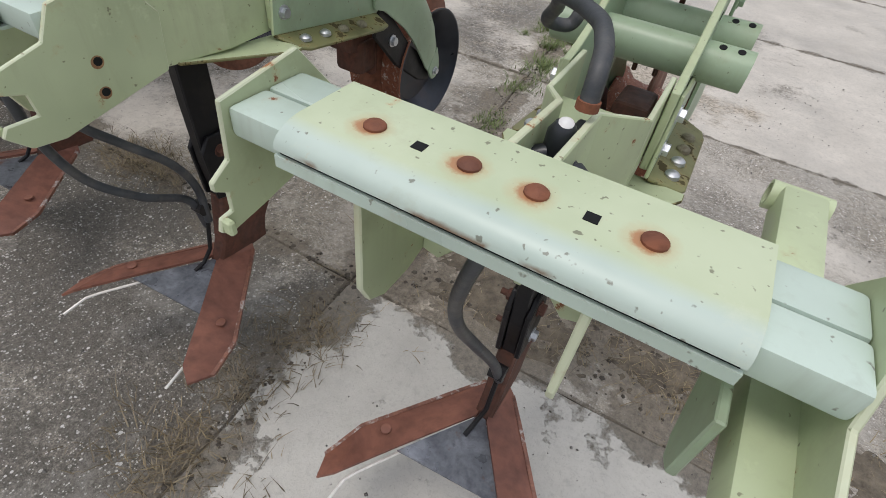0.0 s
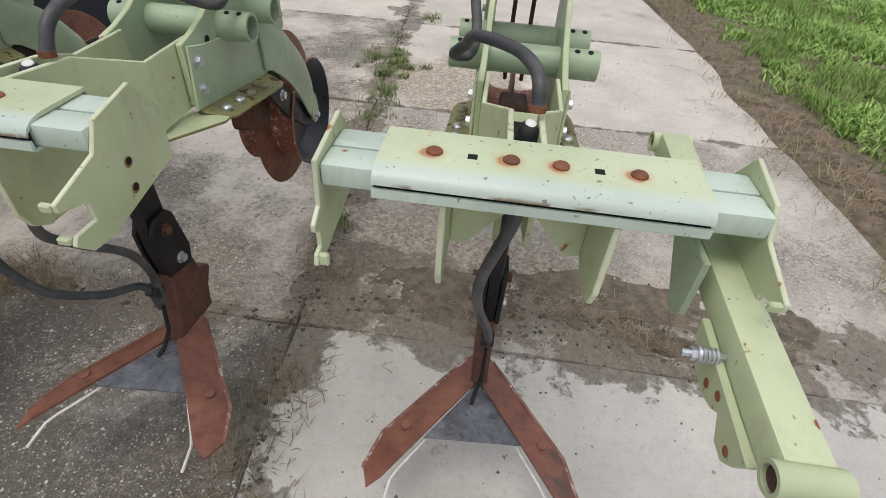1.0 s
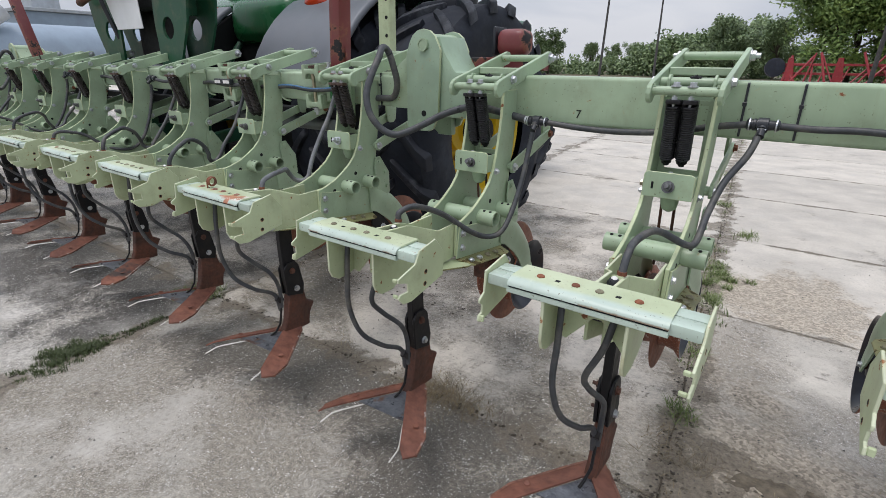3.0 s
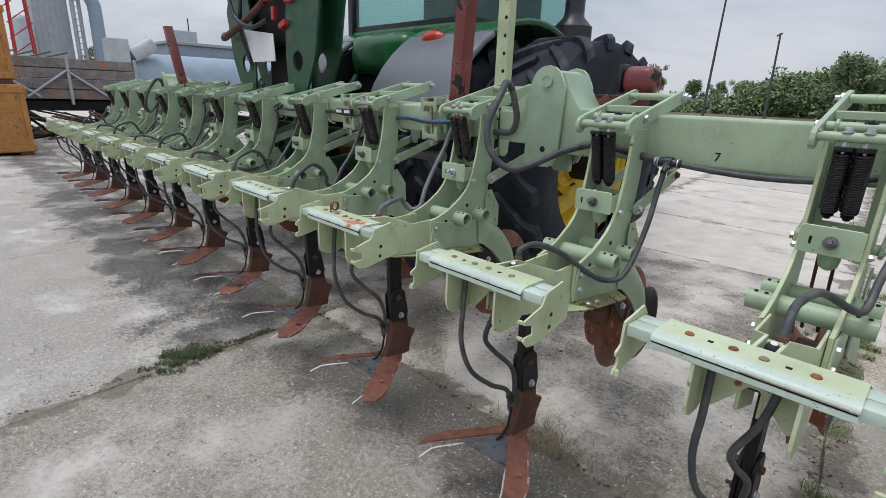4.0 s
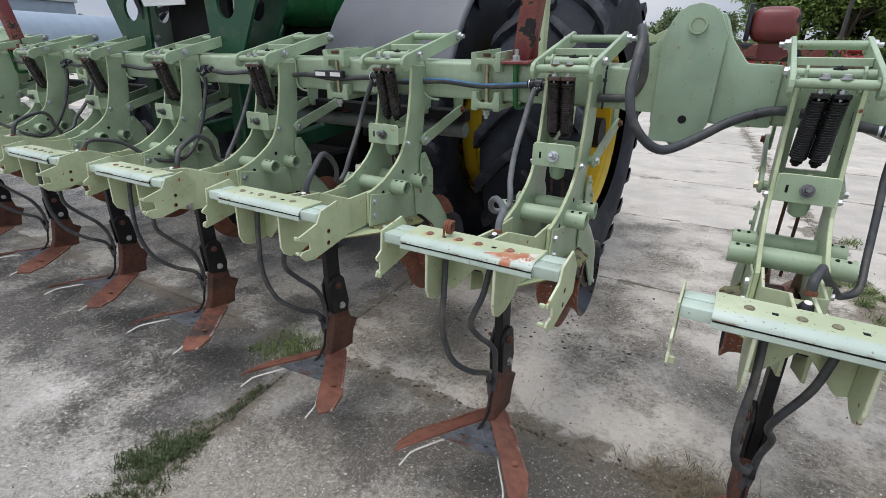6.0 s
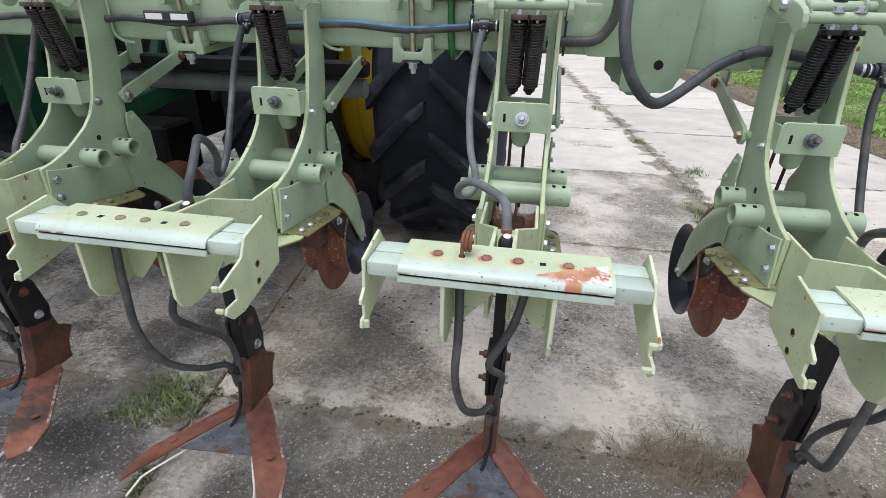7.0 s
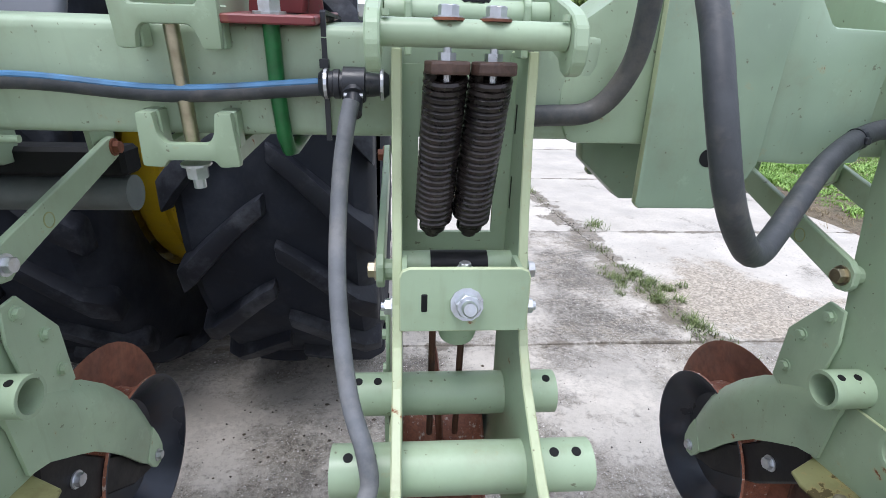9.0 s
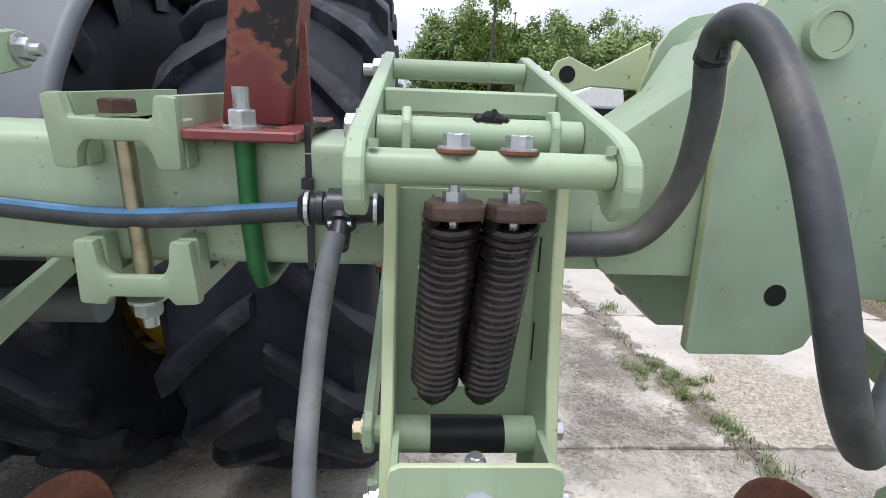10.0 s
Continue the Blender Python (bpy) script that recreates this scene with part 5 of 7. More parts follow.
for mirrored in (False, True):
    line = [(-4.5 - x, y, z) for x, y, z in loop] if mirrored else loop
    h = part("loop_hose", hose(line, 0.0148, 10, 14), HOSE, smooth=True)
    tagged(h, "thick dusty rubber hose looping over the hinge", "hose", "loop hoses over the hinges")
    for i in (0, 5, 17):
        p, q = Vector(line[i]), Vector(line[i + 1])
        d = (q - p).normalized()
        part("hose_strap", pipe(p - d * 0.003, p + d * 0.003, 0.0162, 0.002, 16), PLASTIC, h, "black strap round the hose")
        part("strap_head", soften(box(p.x - 0.004, p.x + 0.004, p.y - 0.021, p.y - 0.012, p.z - 0.005, p.z + 0.005), 0.001), PLASTIC, h)
    p = Vector(line[-1])
    part("end_clip", pipe(p - Vector((0.012, 0, 0)), p, 0.0165, 0.002, 16), ZINC, h, "zinc clip at the hose end")
wing_line = [(0.975, 0.182, 1.236), (1.10, 0.196, 1.224), (1.25, 0.198, 1.221), (1.42, 0.198, 1.234), (1.55, 0.194, 1.262), (1.66, 0.182, 1.279)]
tagged(part("supply_hose", hose(wing_line, 0.0112, 6, 12), HOSE, smooth=True), "dark supply hose sagging along the wing beam", "hose", "supply hoses")
for x0, x1, sag in ((-4.4, -0.18, 0.012), (-7.0, -5.3, 0.01)):
    n = max(4, int((x1 - x0) / 0.19))
    y = 0.186 if x0 < 0 and x1 > -1 else 0.208
    line = [(x0 + (x1 - x0) * i / n, y - 0.004 * (i % 2), 1.317 - sag * (i % 2)) for i in range(n + 1)]
    if x0 > 0:
        line = [(a, b, c - 0.027) for a, b, c in line]
    h = part("supply_hose", hose(line, 0.0112, 6, 12), HOSE, smooth=True)
    tagged(h, "dark supply hose running along the beam", "hose", "supply hoses")
    if x0 < 0 and x1 > -1:
        part("stripe", hose([(a, b - 0.0052, c + 0.0064) for a, b, c in line if a > -0.80], 0.0054, 6, 8), HOSE_BLUE, h, "worn light blue stripe", smooth=True)


def beam_clamp(x):
    """Two cast yokes pulled together over the beam by a long bolt."""
    c = empty("beam_clamp", (x, 0, 0))
    tagged(c, "pale green cast clamp with a long bolt", "clamp", "clamps on the beam")
    for z0, up in ((1.362, 1), (1.287, -1)):
        if up > 0:
            yoke = [(-0.056, 0), (-0.058, 0.072), (-0.038, 0.074), (-0.034, 0.050), (0.044, 0.050), (0.048, 0.074), (0.070, 0.072), (0.068, 0), (0.044, 0), (0.040, 0.018), (0.032, 0.028), (-0.022, 0.028), (-0.030, 0.018), (-0.032, 0)]
        else:
            yoke = [(-0.054, 0), (-0.058, 0.072), (-0.030, 0.074), (-0.024, 0.064), (0.036, 0.064), (0.042, 0.074), (0.070, 0.072), (0.066, 0), (0.044, 0), (0.040, 0.028), (0.032, 0.040), (-0.022, 0.040), (-0.030, 0.028), (-0.032, 0)]
        bm = prism([(a, z0 + up * b) for a, b in yoke], 1, 0.160, 0.176)
        part("yoke", soften(bm, 0.006, 2), GREEN, c, smooth=True)
        for a in (-0.052, 0.046):
            part("yoke_strap", box(a, a + 0.016, 0.176, 0.40, *sorted((z0 + up * (0.042 if up > 0 else 0.050), z0 + up * 0.072))), GREEN, c)
            leg = [(0.176, z0), (0.202, z0), (0.202, z0 + up * 0.05), (0.176, z0 + up * 0.05)]
            part("yoke_leg", soften(prism(leg, 0, a, a + 0.022), 0.002), GREEN, c)
    part("clamp_bolt", rod((0.004, 0.182, 1.235), (0.004, 0.182, 1.412), 0.0095, 14), BRASS_ZINC, c, smooth=True)
    part("clamp_nut", hexbolt((0.004, 0.180, 1.216), (0, 0, -1), 0.015, h=0.9, stud=0.014), ZINC, c)
    part("clamp_head", hexbolt((0.004, 0.180, 1.4125), (0, 0, 1), 0.017, washer=False), RUST_DARK, c)
    c.matrix_basis = ROLL @ c.matrix_basis
    return c


for x in (-0.359, -1.13, -3.40, -4.10):
    beam_clamp(x)


for k in (-1, -2, -3, -4, -5):
    x = ROW * k + 0.0925
    bend = [(x, 0.196, 1.392), (x, 0.195, 1.34), (x, 0.195, 1.285), (x + 0.006, 0.196, 1.262), (x + 0.022, 0.198, 1.248), (x + 0.045, 0.202, 1.241), (x + 0.07, 0.204, 1.240)]
    tagged(part("hook_rod", hose(bend, 0.0052, 5, 10), GREEN, smooth=True), "bent pale green rod hooked round the beam", "rod", "hook rods on the beam")


connector = empty("connector_box", (-1.16, 0.150, 1.325))
tagged(connector, "black connector strip with white label bars", "connector")
part("strip", soften(box(-0.085, 0.085, 0, 0.028, -0.017, 0.017), 0.004), PLASTIC, connector)
for x in (-0.045, 0.045):
    part("label_bar", box(x - 0.030, x + 0.030, -0.0012, 0.0, -0.009, 0.009), CAP, connector, "plain white label bar")


def red_post(x, lean, top):
    p = empty("marker_post", (x, 0, 0))
    tagged(p, "scuffed dark red square post bolted to the beam", "post", "red posts on the beam")
    part("foot_plate", soften(box(-0.085, 0.060, 0.165, 0.40, 1.393, 1.404), 0.002), RED, p)
    bm = bmesh.new()
    lo = [bm.verts.new((a, b, 1.404)) for a, b in ((-0.038, 0.235), (0.033, 0.235), (0.033, 0.315), (-0.038, 0.315))]
    hi = [bm.verts.new((a + lean * (top - 1.404), b, top)) for a, b in ((-0.038, 0.235), (0.033, 0.235), (0.033, 0.315), (-0.038, 0.315))]
    bm.faces.new(lo[::-1])
    bm.faces.new(hi)
    for i in range(4):
        bm.faces.new((lo[i], lo[(i + 1) % 4], hi[(i + 1) % 4], hi[i]))
    part("post_tube", soften(bm, 0.005, 2), RED, p, smooth=True)
    rib = [(0.034, 1.404), (0.055, 1.404), (0.038 + lean * 0.1, 1.516)]
    part("rib", prism(rib, 1, 0.27, 0.278), RED, p)
    bolt = hexbolt((0.001, 0.190, 1.404), (0, 0, 1), 0.0150, h=0.8, stud=0.022)
    part("post_bolt", bolt, ZINC, p)
    u_bolt = sweep([Vector(q) for q in ((0.001, 0.190, 1.396), (0.001, 0.190, 1.30), (0.004, 0.190, 1.25), (0.006, 0.198, 1.232), (0.008, 0.22, 1.228), (0.008, 0.38, 1.228))], 0.0105, 12)
    part("u_bolt", u_bolt, BOLT_GREEN, p, "green painted hook bolt", smooth=True)
    p.matrix_basis = ROLL @ p.matrix_basis


red_post(-0.238, 0.14, 2.75)
red_post(-4.42, -0.25, 2.05)

post = empty("perforated_post", (-0.40, 0.82, 0))
tagged(post, "pale green perforated steel upright", "post")
part("upright", soften(box(-0.045, 0.045, -0.03, 0.03, 1.32, 2.9), 0.004), GREEN_FADED, post)
for i in range(14):
    # perforations as dark discs, the shade inside put into their colour
    part("pin_hole", spun((0.02, -0.0302, 1.5 + 0.1 * i), (0, -1, 0), [(0, 0.011), (0.0006, 0.011)], 14), DARK, post)
part("lower_stay", soften(box(-0.045, 0.045, -0.46, 0.03, 1.32, 1.38), 0.004), GREEN, post)

lamp = empty("marker_lamp", (0.575, 0.62, 0))
tagged(lamp, "dark red hooded marker box on a red bar", "marker")
part("hood", soften(box(-0.070, 0.085, -0.055, 0.065, 1.484, 1.604), 0.050, 6), RED, lamp, smooth=True)
part("hood_edge", soften(box(-0.084, -0.068, -0.052, 0.062, 1.487, 1.614), 0.007, 2), PLASTIC, lamp, smooth=True)
part("carrier_bar", soften(box(-0.10, 0.18, -0.02, 0.03, 1.42, 1.482), 0.004), RED, lamp)
part("carrier_stay", soften(box(-0.09, -0.03, -0.23, 0.0, 1.43, 1.475), 0.004), RED, lamp)

# rails ahead of the beam
rail = part("front_rail", soften(box(-6.9, -0.62, 0.50, 0.57, 1.115, 1.172), 0.008), DARK)
tagged(rail, "dark steel rail ahead of the beam", "rail")
tube = part("frame_tube", rod((-6.9, 0.56, 1.068), (-0.64, 0.56, 1.068), 0.038, 18), GREY_TUBE, smooth=True)
tagged(tube, "dull grey-green frame tube below the rail", "tube")

# ---- extras on single units ----
arm = empty("row_guide_arm", (2.25, 0, 0))
tagged(arm, "yellow-green square tube arm with open tube ends", "arm")
tube = [(-0.36, 0.852), (-0.36, 0.894), (-0.900, 0.862), (-0.900, 0.820)]
part("arm_tube", soften(prism(tube, 0, 0.211, 0.256), 0.006, 2), GREEN_FADED, arm, smooth=True)
for y, z in ((-0.352, 0.872), (-0.908, 0.845)):
    part("end_tube", pipe((0.203, y, z), (0.264, y, z), 0.0165, 0.0045, 20), GREEN_FADED, arm, "open tube end rusted inside", smooth=True)
    part("tube_rust", rod((0.208, y, z), (0.259, y, z), 0.0118, 16), RUST_DARK, arm)
scallop = [(-0.72, 0.840), (-0.725, 0.815), (-0.755, 0.792), (-0.785, 0.788), (-0.81, 0.796), (-0.822, 0.806), (-0.84, 0.784), (-0.862, 0.784), (-0.876, 0.80), (-0.89, 0.825)]
sc = part("scalloped_plate", soften(prism(scallop, 0, 0.201, 0.2105), 0.0015), GREEN_FADED, arm, "scalloped plate with rust spots")
for y, z in ((-0.785, 0.806), (-0.81, 0.818), (-0.86, 0.80)):
    part("rust_spot", spun((0.2008, y, z), (-1, 0, 0), [(0, 0.006), (0.0008, 0.0045)], 12), RUST, sc)
line = [Vector((0.182 + 0.022 * i / 50, -0.775 + 0.0068 * math.cos(i * 0.63), 0.838 + 0.0075 * math.sin(i * 0.63))) for i in range(51)]
part("coil", sweep(line, 0.0021, 6), ZINC, arm, smooth=True)
part("latch_bolt", hexbolt((0.182, -0.775, 0.838), (-1, 0, 0), 0.0075, stud=0.009), ZINC, arm)
part("latch_pin", rod((0.178, -0.775, 0.838), (0.212, -0.775, 0.838), 0.0045, 10), ZINC, arm)
part("arm_bracket", soften(prism([(-0.60, 0.90), (-0.70, 0.90), (-0.70, 0.82), (-0.68, 0.805), (-0.66, 0.81), (-0.60, 0.87)], 0, 0.186, 0.194), 0.0015), GREEN, arm)

coil = [Vector((-0.066, -0.6405, 0.955)), Vector((-0.066, -0.6405, 0.985))]
for i in range(41):
    a = 2 * math.pi * 2.35 * i / 40
    coil.append(Vector((-0.066 + 0.0070 * a / (2 * math.pi), -0.6245 - 0.016 * math.cos(a), 0.997 + 0.0165 * math.sin(a))))
stray = part("rusty_split_pin", sweep(coil, 0.0033, 10), RUST, smooth=True)
tagged(stray, "rusty bent split pin standing in the bar", "split pin")


# ---- tractor ----
def tyre(x, y, radius, width, rim_r, lugs, parent, side):
    """A wheel: carcass, bar lugs in a chevron, dished yellow rim with hub."""
    w = empty("wheel", (x, y, radius))
    w.parent = parent
    h = width / 2
    prof = [(-h * 0.82, rim_r), (-h * 0.97, rim_r + 0.25 * (radius - rim_r)), (-h, rim_r + 0.55 * (radius - rim_r)), (-h * 0.93, radius - 0.085), (-h * 0.80, radius - 0.05),
            (-h * 0.4, radius - 0.042), (0, radius - 0.04), (h * 0.4, radius - 0.042), (h * 0.80, radius - 0.05), (h * 0.93, radius - 0.085), (h, rim_r + 0.55 * (radius - rim_r)),
            (h * 0.97, rim_r + 0.25 * (radius - rim_r)), (h * 0.82, rim_r)]
    part("tyre", spun((0, 0, 0), (1, 0, 0), prof, 72, cap=False), TYRE, w, "black tractor tyre with chevron lugs", smooth=True)
    bm = bmesh.new()
    for i in range(lugs):
        for s_ in (-1, 1):
            a0 = 2 * math.pi * (i + (0.5 if s_ > 0 else 0)) / lugs
            rows_ = []
            for j in range(6):
                f = j / 5
                xx = s_ * (0.03 * h + f * h * 0.97)
                top = radius - (0.0 if f < 0.85 else 0.03)
                base = radius - 0.075 - (0.03 if f > 0.85 else 0)
                ang = a0 - 0.30 * f ** 1.15
                tw = (0.030 + 0.020 * f) / radius
                ring = []
                for r_, da in ((base, -tw * 1.25), (top, -tw), (top, tw), (base, tw * 1.25)):
                    ring.append(bm.verts.new((xx, -r_ * math.cos(ang + da), r_ * math.sin(ang + da))))
                rows_.append(ring)
            for a, b in zip(rows_, rows_[1:]):
                for q in range(3):
                    bm.faces.new((a[q], a[q + 1], b[q + 1], b[q]))
            bm.faces.new(rows_[0])
            bm.faces.new(rows_[-1][::-1])
    part("tread", soften(bm, 0.014, 2, 35), TYRE_LUG, w, smooth=True)
    d = side * h
    rim = [(-0.46 * d, rim_r * 0.5), (-0.42 * d, rim_r * 0.66), (-0.25 * d, rim_r * 0.80), (0.10 * d, rim_r * 0.83), (0.14 * d, rim_r * 0.89), (0.48 * d, rim_r * 0.90), (0.52 * d, rim_r * 0.955), (0.60 * d, rim_r * 0.96), (0.66 * d, rim_r - 0.004), (0.64 * d, rim_r - 0.010), (-0.74 * d, rim_r - 0.008)]
    part("rim", spun((0, 0, 0), (1, 0, 0), rim, 56, cap=False), RIM, w, "yellow steel rim", smooth=True)
    part("rim_disc", spun((0, 0, 0), (side, 0, 0), [(-0.50 * h, 0.0), (-0.50 * h, rim_r * 0.68), (-0.42 * h, rim_r * 0.66), (-0.30 * h, rim_r * 0.36), (-0.28 * h, 0.0)], 40), RIM, w, smooth=True)
    hub = part("hub", spun((side * -0.28 * h, 0, 0), (side, 0, 0), [(0, rim_r * 0.33), (0.07, rim_r * 0.32), (0.10, rim_r * 0.22), (0.13, rim_r * 0.2), (0.135, 0)], 24), RIM, w, smooth=True)
    for i in range(8):
        a = 2 * math.pi * i / 8
        part("wheel_nut", hexbolt((side * -0.27 * h, rim_r * 0.45 * math.cos(a), rim_r * 0.45 * math.sin(a)), (side, 0, 0), 0.02, stud=0.02), RUST_DARK, hub)
    return w


tractor = empty("tractor", (-2.25, -0.22, 0))
tagged(tractor, "large green tractor with dual wheels and grey fenders", "tractor")
for s_ in (-1, 1):
    tyre(s_ * 0.97, 2.02, 0.95, 0.56, 0.54, 20, tractor, s_)
    tyre(s_ * 1.79, 2.02, 0.95, 0.60, 0.54, 20, tractor, s_)
    drum = spun((s_ * 1.20, 2.02, 0.95), (s_, 0, 0), [(0, 0.50), (0.02, 0.515), (0.10, 0.515), (0.11, 0.50), (0.24, 0.50), (0.25, 0.515), (0.33, 0.515), (0.35, 0.50)], 48)
    part("dual_spacer", drum, RIM, tractor, "yellow drum between the dual wheels", smooth=True)
    tyre(s_ * 0.80, 4.95, 0.68, 0.48, 0.36, 18, tractor, s_)
    def shell(deg, r, z=0.98):
        return [(2.02 - r * math.cos(radians(v)), z + r * math.sin(radians(v))) for v in deg]
    low, high = (22, 30, 38, 46, 54, 61), (61, 68, 76, 84, 92, 100, 110, 120)
    a, b = sorted((s_ * 0.44, s_ * 1.37))
    part("fender", soften(prism(shell(low, 1.07) + shell(low[::-1], 1.02), 0, a, b), 0.022, 3), FENDER, tractor, "dark grey plastic fender", smooth=True)
    part("fender_crown", soften(prism(shell(high, 1.07) + shell(high[::-1], 1.02), 0, a, b), 0.022, 3), TRACTOR, tractor, "glossy green fender top", smooth=True)
    a, b = sorted((s_ * 0.44, s_ * 0.47))
    part("fender_wall", soften(prism(shell((22, 46, 68, 92, 120), 1.03) + [(2.6, 1.1), (1.3, 1.1)], 0, a, b), 0.01), DARK, tractor)
    c = Vector((s_ * 0.75, 2.02 - 1.075 * math.cos(radians(58)), 0.98 + 1.075 * math.sin(radians(58))))
    lamp_mesh = spun((0, 0, 0), (0, -1, 0), [(-0.03, 0.0), (-0.03, 0.062), (0.0, 0.060), (0.022, 0.046), (0.032, 0.022), (0.034, 0.0)], 26)
    lamp_mesh.transform(Matrix.LocRotScale(c, Euler((radians(-25), 0, 0)), (2.1, 1.0, 1.0)))
    part("tail_lamp", lamp_mesh, LAMP_RED, tractor, "red tail lamp", smooth=True)
for s_ in (-1, 1):
    axle = rod((s_ * 0.3, 2.02, 0.95), (s_ * 2.0, 2.02, 0.95), 0.10, 18)
    part("rear_axle", axle, DARK, tractor)
part("front_axle", soften(box(-0.8, 0.8, 4.85, 5.05, 0.55, 0.75), 0.03), TRACTOR, tractor)
# near black instead of green: the shade on the tractor's rear put into the colour
part("transmission", soften(box(-0.36, 0.36, 1.45, 4.2, 0.62, 1.45), 0.06, 2), DARK, tractor, smooth=True)
part("rear_linkage", soften(box(-0.40, 0.40, 1.50, 2.1, 1.28, 1.60), 0.05, 2), DARK, tractor, smooth=True)
part("rear_body", soften(box(-0.435, 0.435, 1.44, 2.2, 1.58, 1.97), 0.16, 5), TRACTOR, tractor, smooth=True)
part("bonnet", soften(box(-0.42, 0.42, 3.5, 5.9, 1.25, 2.05), 0.10, 3), TRACTOR, tractor, smooth=True)
for s_ in (-1, 1):
    for y in (1.78, 3.45):
        part("cab_pillar", soften(box(s_ * 0.80 - 0.045, s_ * 0.80 + 0.045, y - 0.05, y + 0.05, 1.95, 3.05), 0.015), PLASTIC, tractor)
    part("side_window", soften(box(s_ * 0.80 - 0.006, s_ * 0.80 + 0.006, 1.83, 3.40, 2.086, 3.0), 0.002), GLASS, tractor).visible_shadow = False
    part("work_lamp", soften(box(s_ * 0.62 - 0.09, s_ * 0.62 + 0.09, 1.62, 1.72, 2.80, 2.90), 0.03, 2), CAP, tractor)
part("rear_window", soften(box(-0.755, 0.755, 1.774, 1.786, 2.086, 3.0), 0.002), GLASS, tractor).visible_shadow = False
part("windscreen", soften(box(-0.755, 0.755, 3.444, 3.456, 2.086, 3.0), 0.002), GLASS, tractor).visible_shadow = False
part("cab_roof", soften(box(-0.92, 0.92, 1.62, 3.62, 3.05, 3.27), 0.08, 3), TRACTOR, tractor, smooth=True)
part("cab_floor", soften(box(-0.85, 0.85, 1.74, 3.5, 1.92, 2.045), 0.04, 3), TRACTOR, tractor, smooth=True)
for s_ in (-1, 1):
    part("window_seal", box(s_ * 0.80 - 0.02, s_ * 0.80 + 0.02, 1.83, 3.40, 2.045, 2.085), PLASTIC, tractor)
part("window_seal", box(-0.755, 0.755, 1.765, 1.795, 2.045, 2.085), PLASTIC, tractor)
seat = part("seat", soften(box(-0.27, 0.27, 2.25, 2.75, 2.05, 2.42), 0.06, 3), DARK, tractor, smooth=True)
part("seat_back", soften(box(-0.25, 0.25, 2.20, 2.32, 2.42, 2.98), 0.05, 3), DARK, seat, smooth=True)
part("console", soften(box(0.35, 0.62, 2.3, 3.1, 2.05, 2.55), 0.05, 2), DARK, tractor)
part("steering_column", soften(box(-0.12, 0.12, 3.05, 3.3, 2.05, 2.65), 0.05, 2), DARK, tractor)
stack = spun((1.28, 2.66, 1.62), (0, 0, 1), [(0, 0.12), (0.26, 0.13), (0.28, 0.165), (0.44, 0.165), (0.52, 0.09), (0.56, 0.085), (1.4, 0.085)], 28)
part("exhaust_pipe", stack, PLASTIC, tractor, "black exhaust canister and pipe", smooth=True)
part("stack_bracket", soften(box(0.78, 1.30, 2.55, 2.77, 1.55, 1.66), 0.02), PLASTIC, tractor)
for s_ in (-1, 1):
    part("lift_arm", soften(prism([(0.55, 0.82), (1.5, 0.95), (1.5, 1.05), (0.55, 0.92)], 0, s_ * 0.42 - 0.03, s_ * 0.42 + 0.03), 0.008), STEEL_GREEN, tractor)
    part("lift_rod", rod((s_ * 0.42, 1.0, 0.95), (s_ * 0.36, 1.5, 1.60), 0.03, 12), STEEL_GREEN, tractor)
part("drawbar_frame", soften(box(-0.30, 0.30, 1.2, 1.5, 0.45, 0.75), 0.02), DARK, tractor)
part("red_coupler", soften(box(0.44, 0.50, 1.18, 1.24, 1.02, 1.08), 0.01), RED_BRIGHT, tractor)

# ---- headstock of the cultivator ----
head = empty("headstock", (-2.53, 0, 0))
tagged(head, "dark green steel headstock with round holes and hoses", "headstock")


def drilled(outline, hole, r, y0, y1):
    """A plate with a round hole through it."""
    bm = bmesh.new()
    n = 24
    ring = [(hole[0] + r * math.cos(2 * math.pi * i / n), hole[1] + r * math.sin(2 * math.pi * i / n)) for i in range(n)]
    def on_edge(a):
        d = Vector((math.cos(a), math.sin(a)))
        best = None
        for p, q in zip(outline, outline[1:] + outline[:1]):
            p, e = Vector(p) - Vector(hole), Vector(q) - Vector(p)
            den = d.x * e.y - d.y * e.x
            if abs(den) > 1e-9:
                t = (p.x * e.y - p.y * e.x) / den
                u = (p.x * d.y - p.y * d.x) / den
                if t > 0 and -1e-6 <= u <= 1 + 1e-6 and (best is None or t < best):
                    best = t
        return (hole[0] + d.x * best, hole[1] + d.y * best)
    angles = sorted({round(2 * math.pi * i / n, 6) for i in range(n)} | {round(math.atan2(q[1] - hole[1], q[0] - hole[0]) % (2 * math.pi), 6) for q in outline})
    loops = []
    for y in (y0, y1):
        o, i = [], []
        for a in angles:
            p = on_edge(a)
            o.append(bm.verts.new((p[0], y, p[1])))
            i.append(bm.verts.new((hole[0] + r * math.cos(a), y, hole[1] + r * math.sin(a))))
        loops.append((o, i))
    (o0, i0), (o1, i1) = loops
    m = len(angles)
    for k in range(m):
        j = (k + 1) % m
        for quad in ((o0[k], o0[j], i0[j], i0[k]), (o1[k], i1[k], i1[j], o1[j]), (o0[k], o1[k], o1[j], o0[j]), (i0[k], i0[j], i1[j], i1[k])):
            bm.faces.new(quad)
    return bm


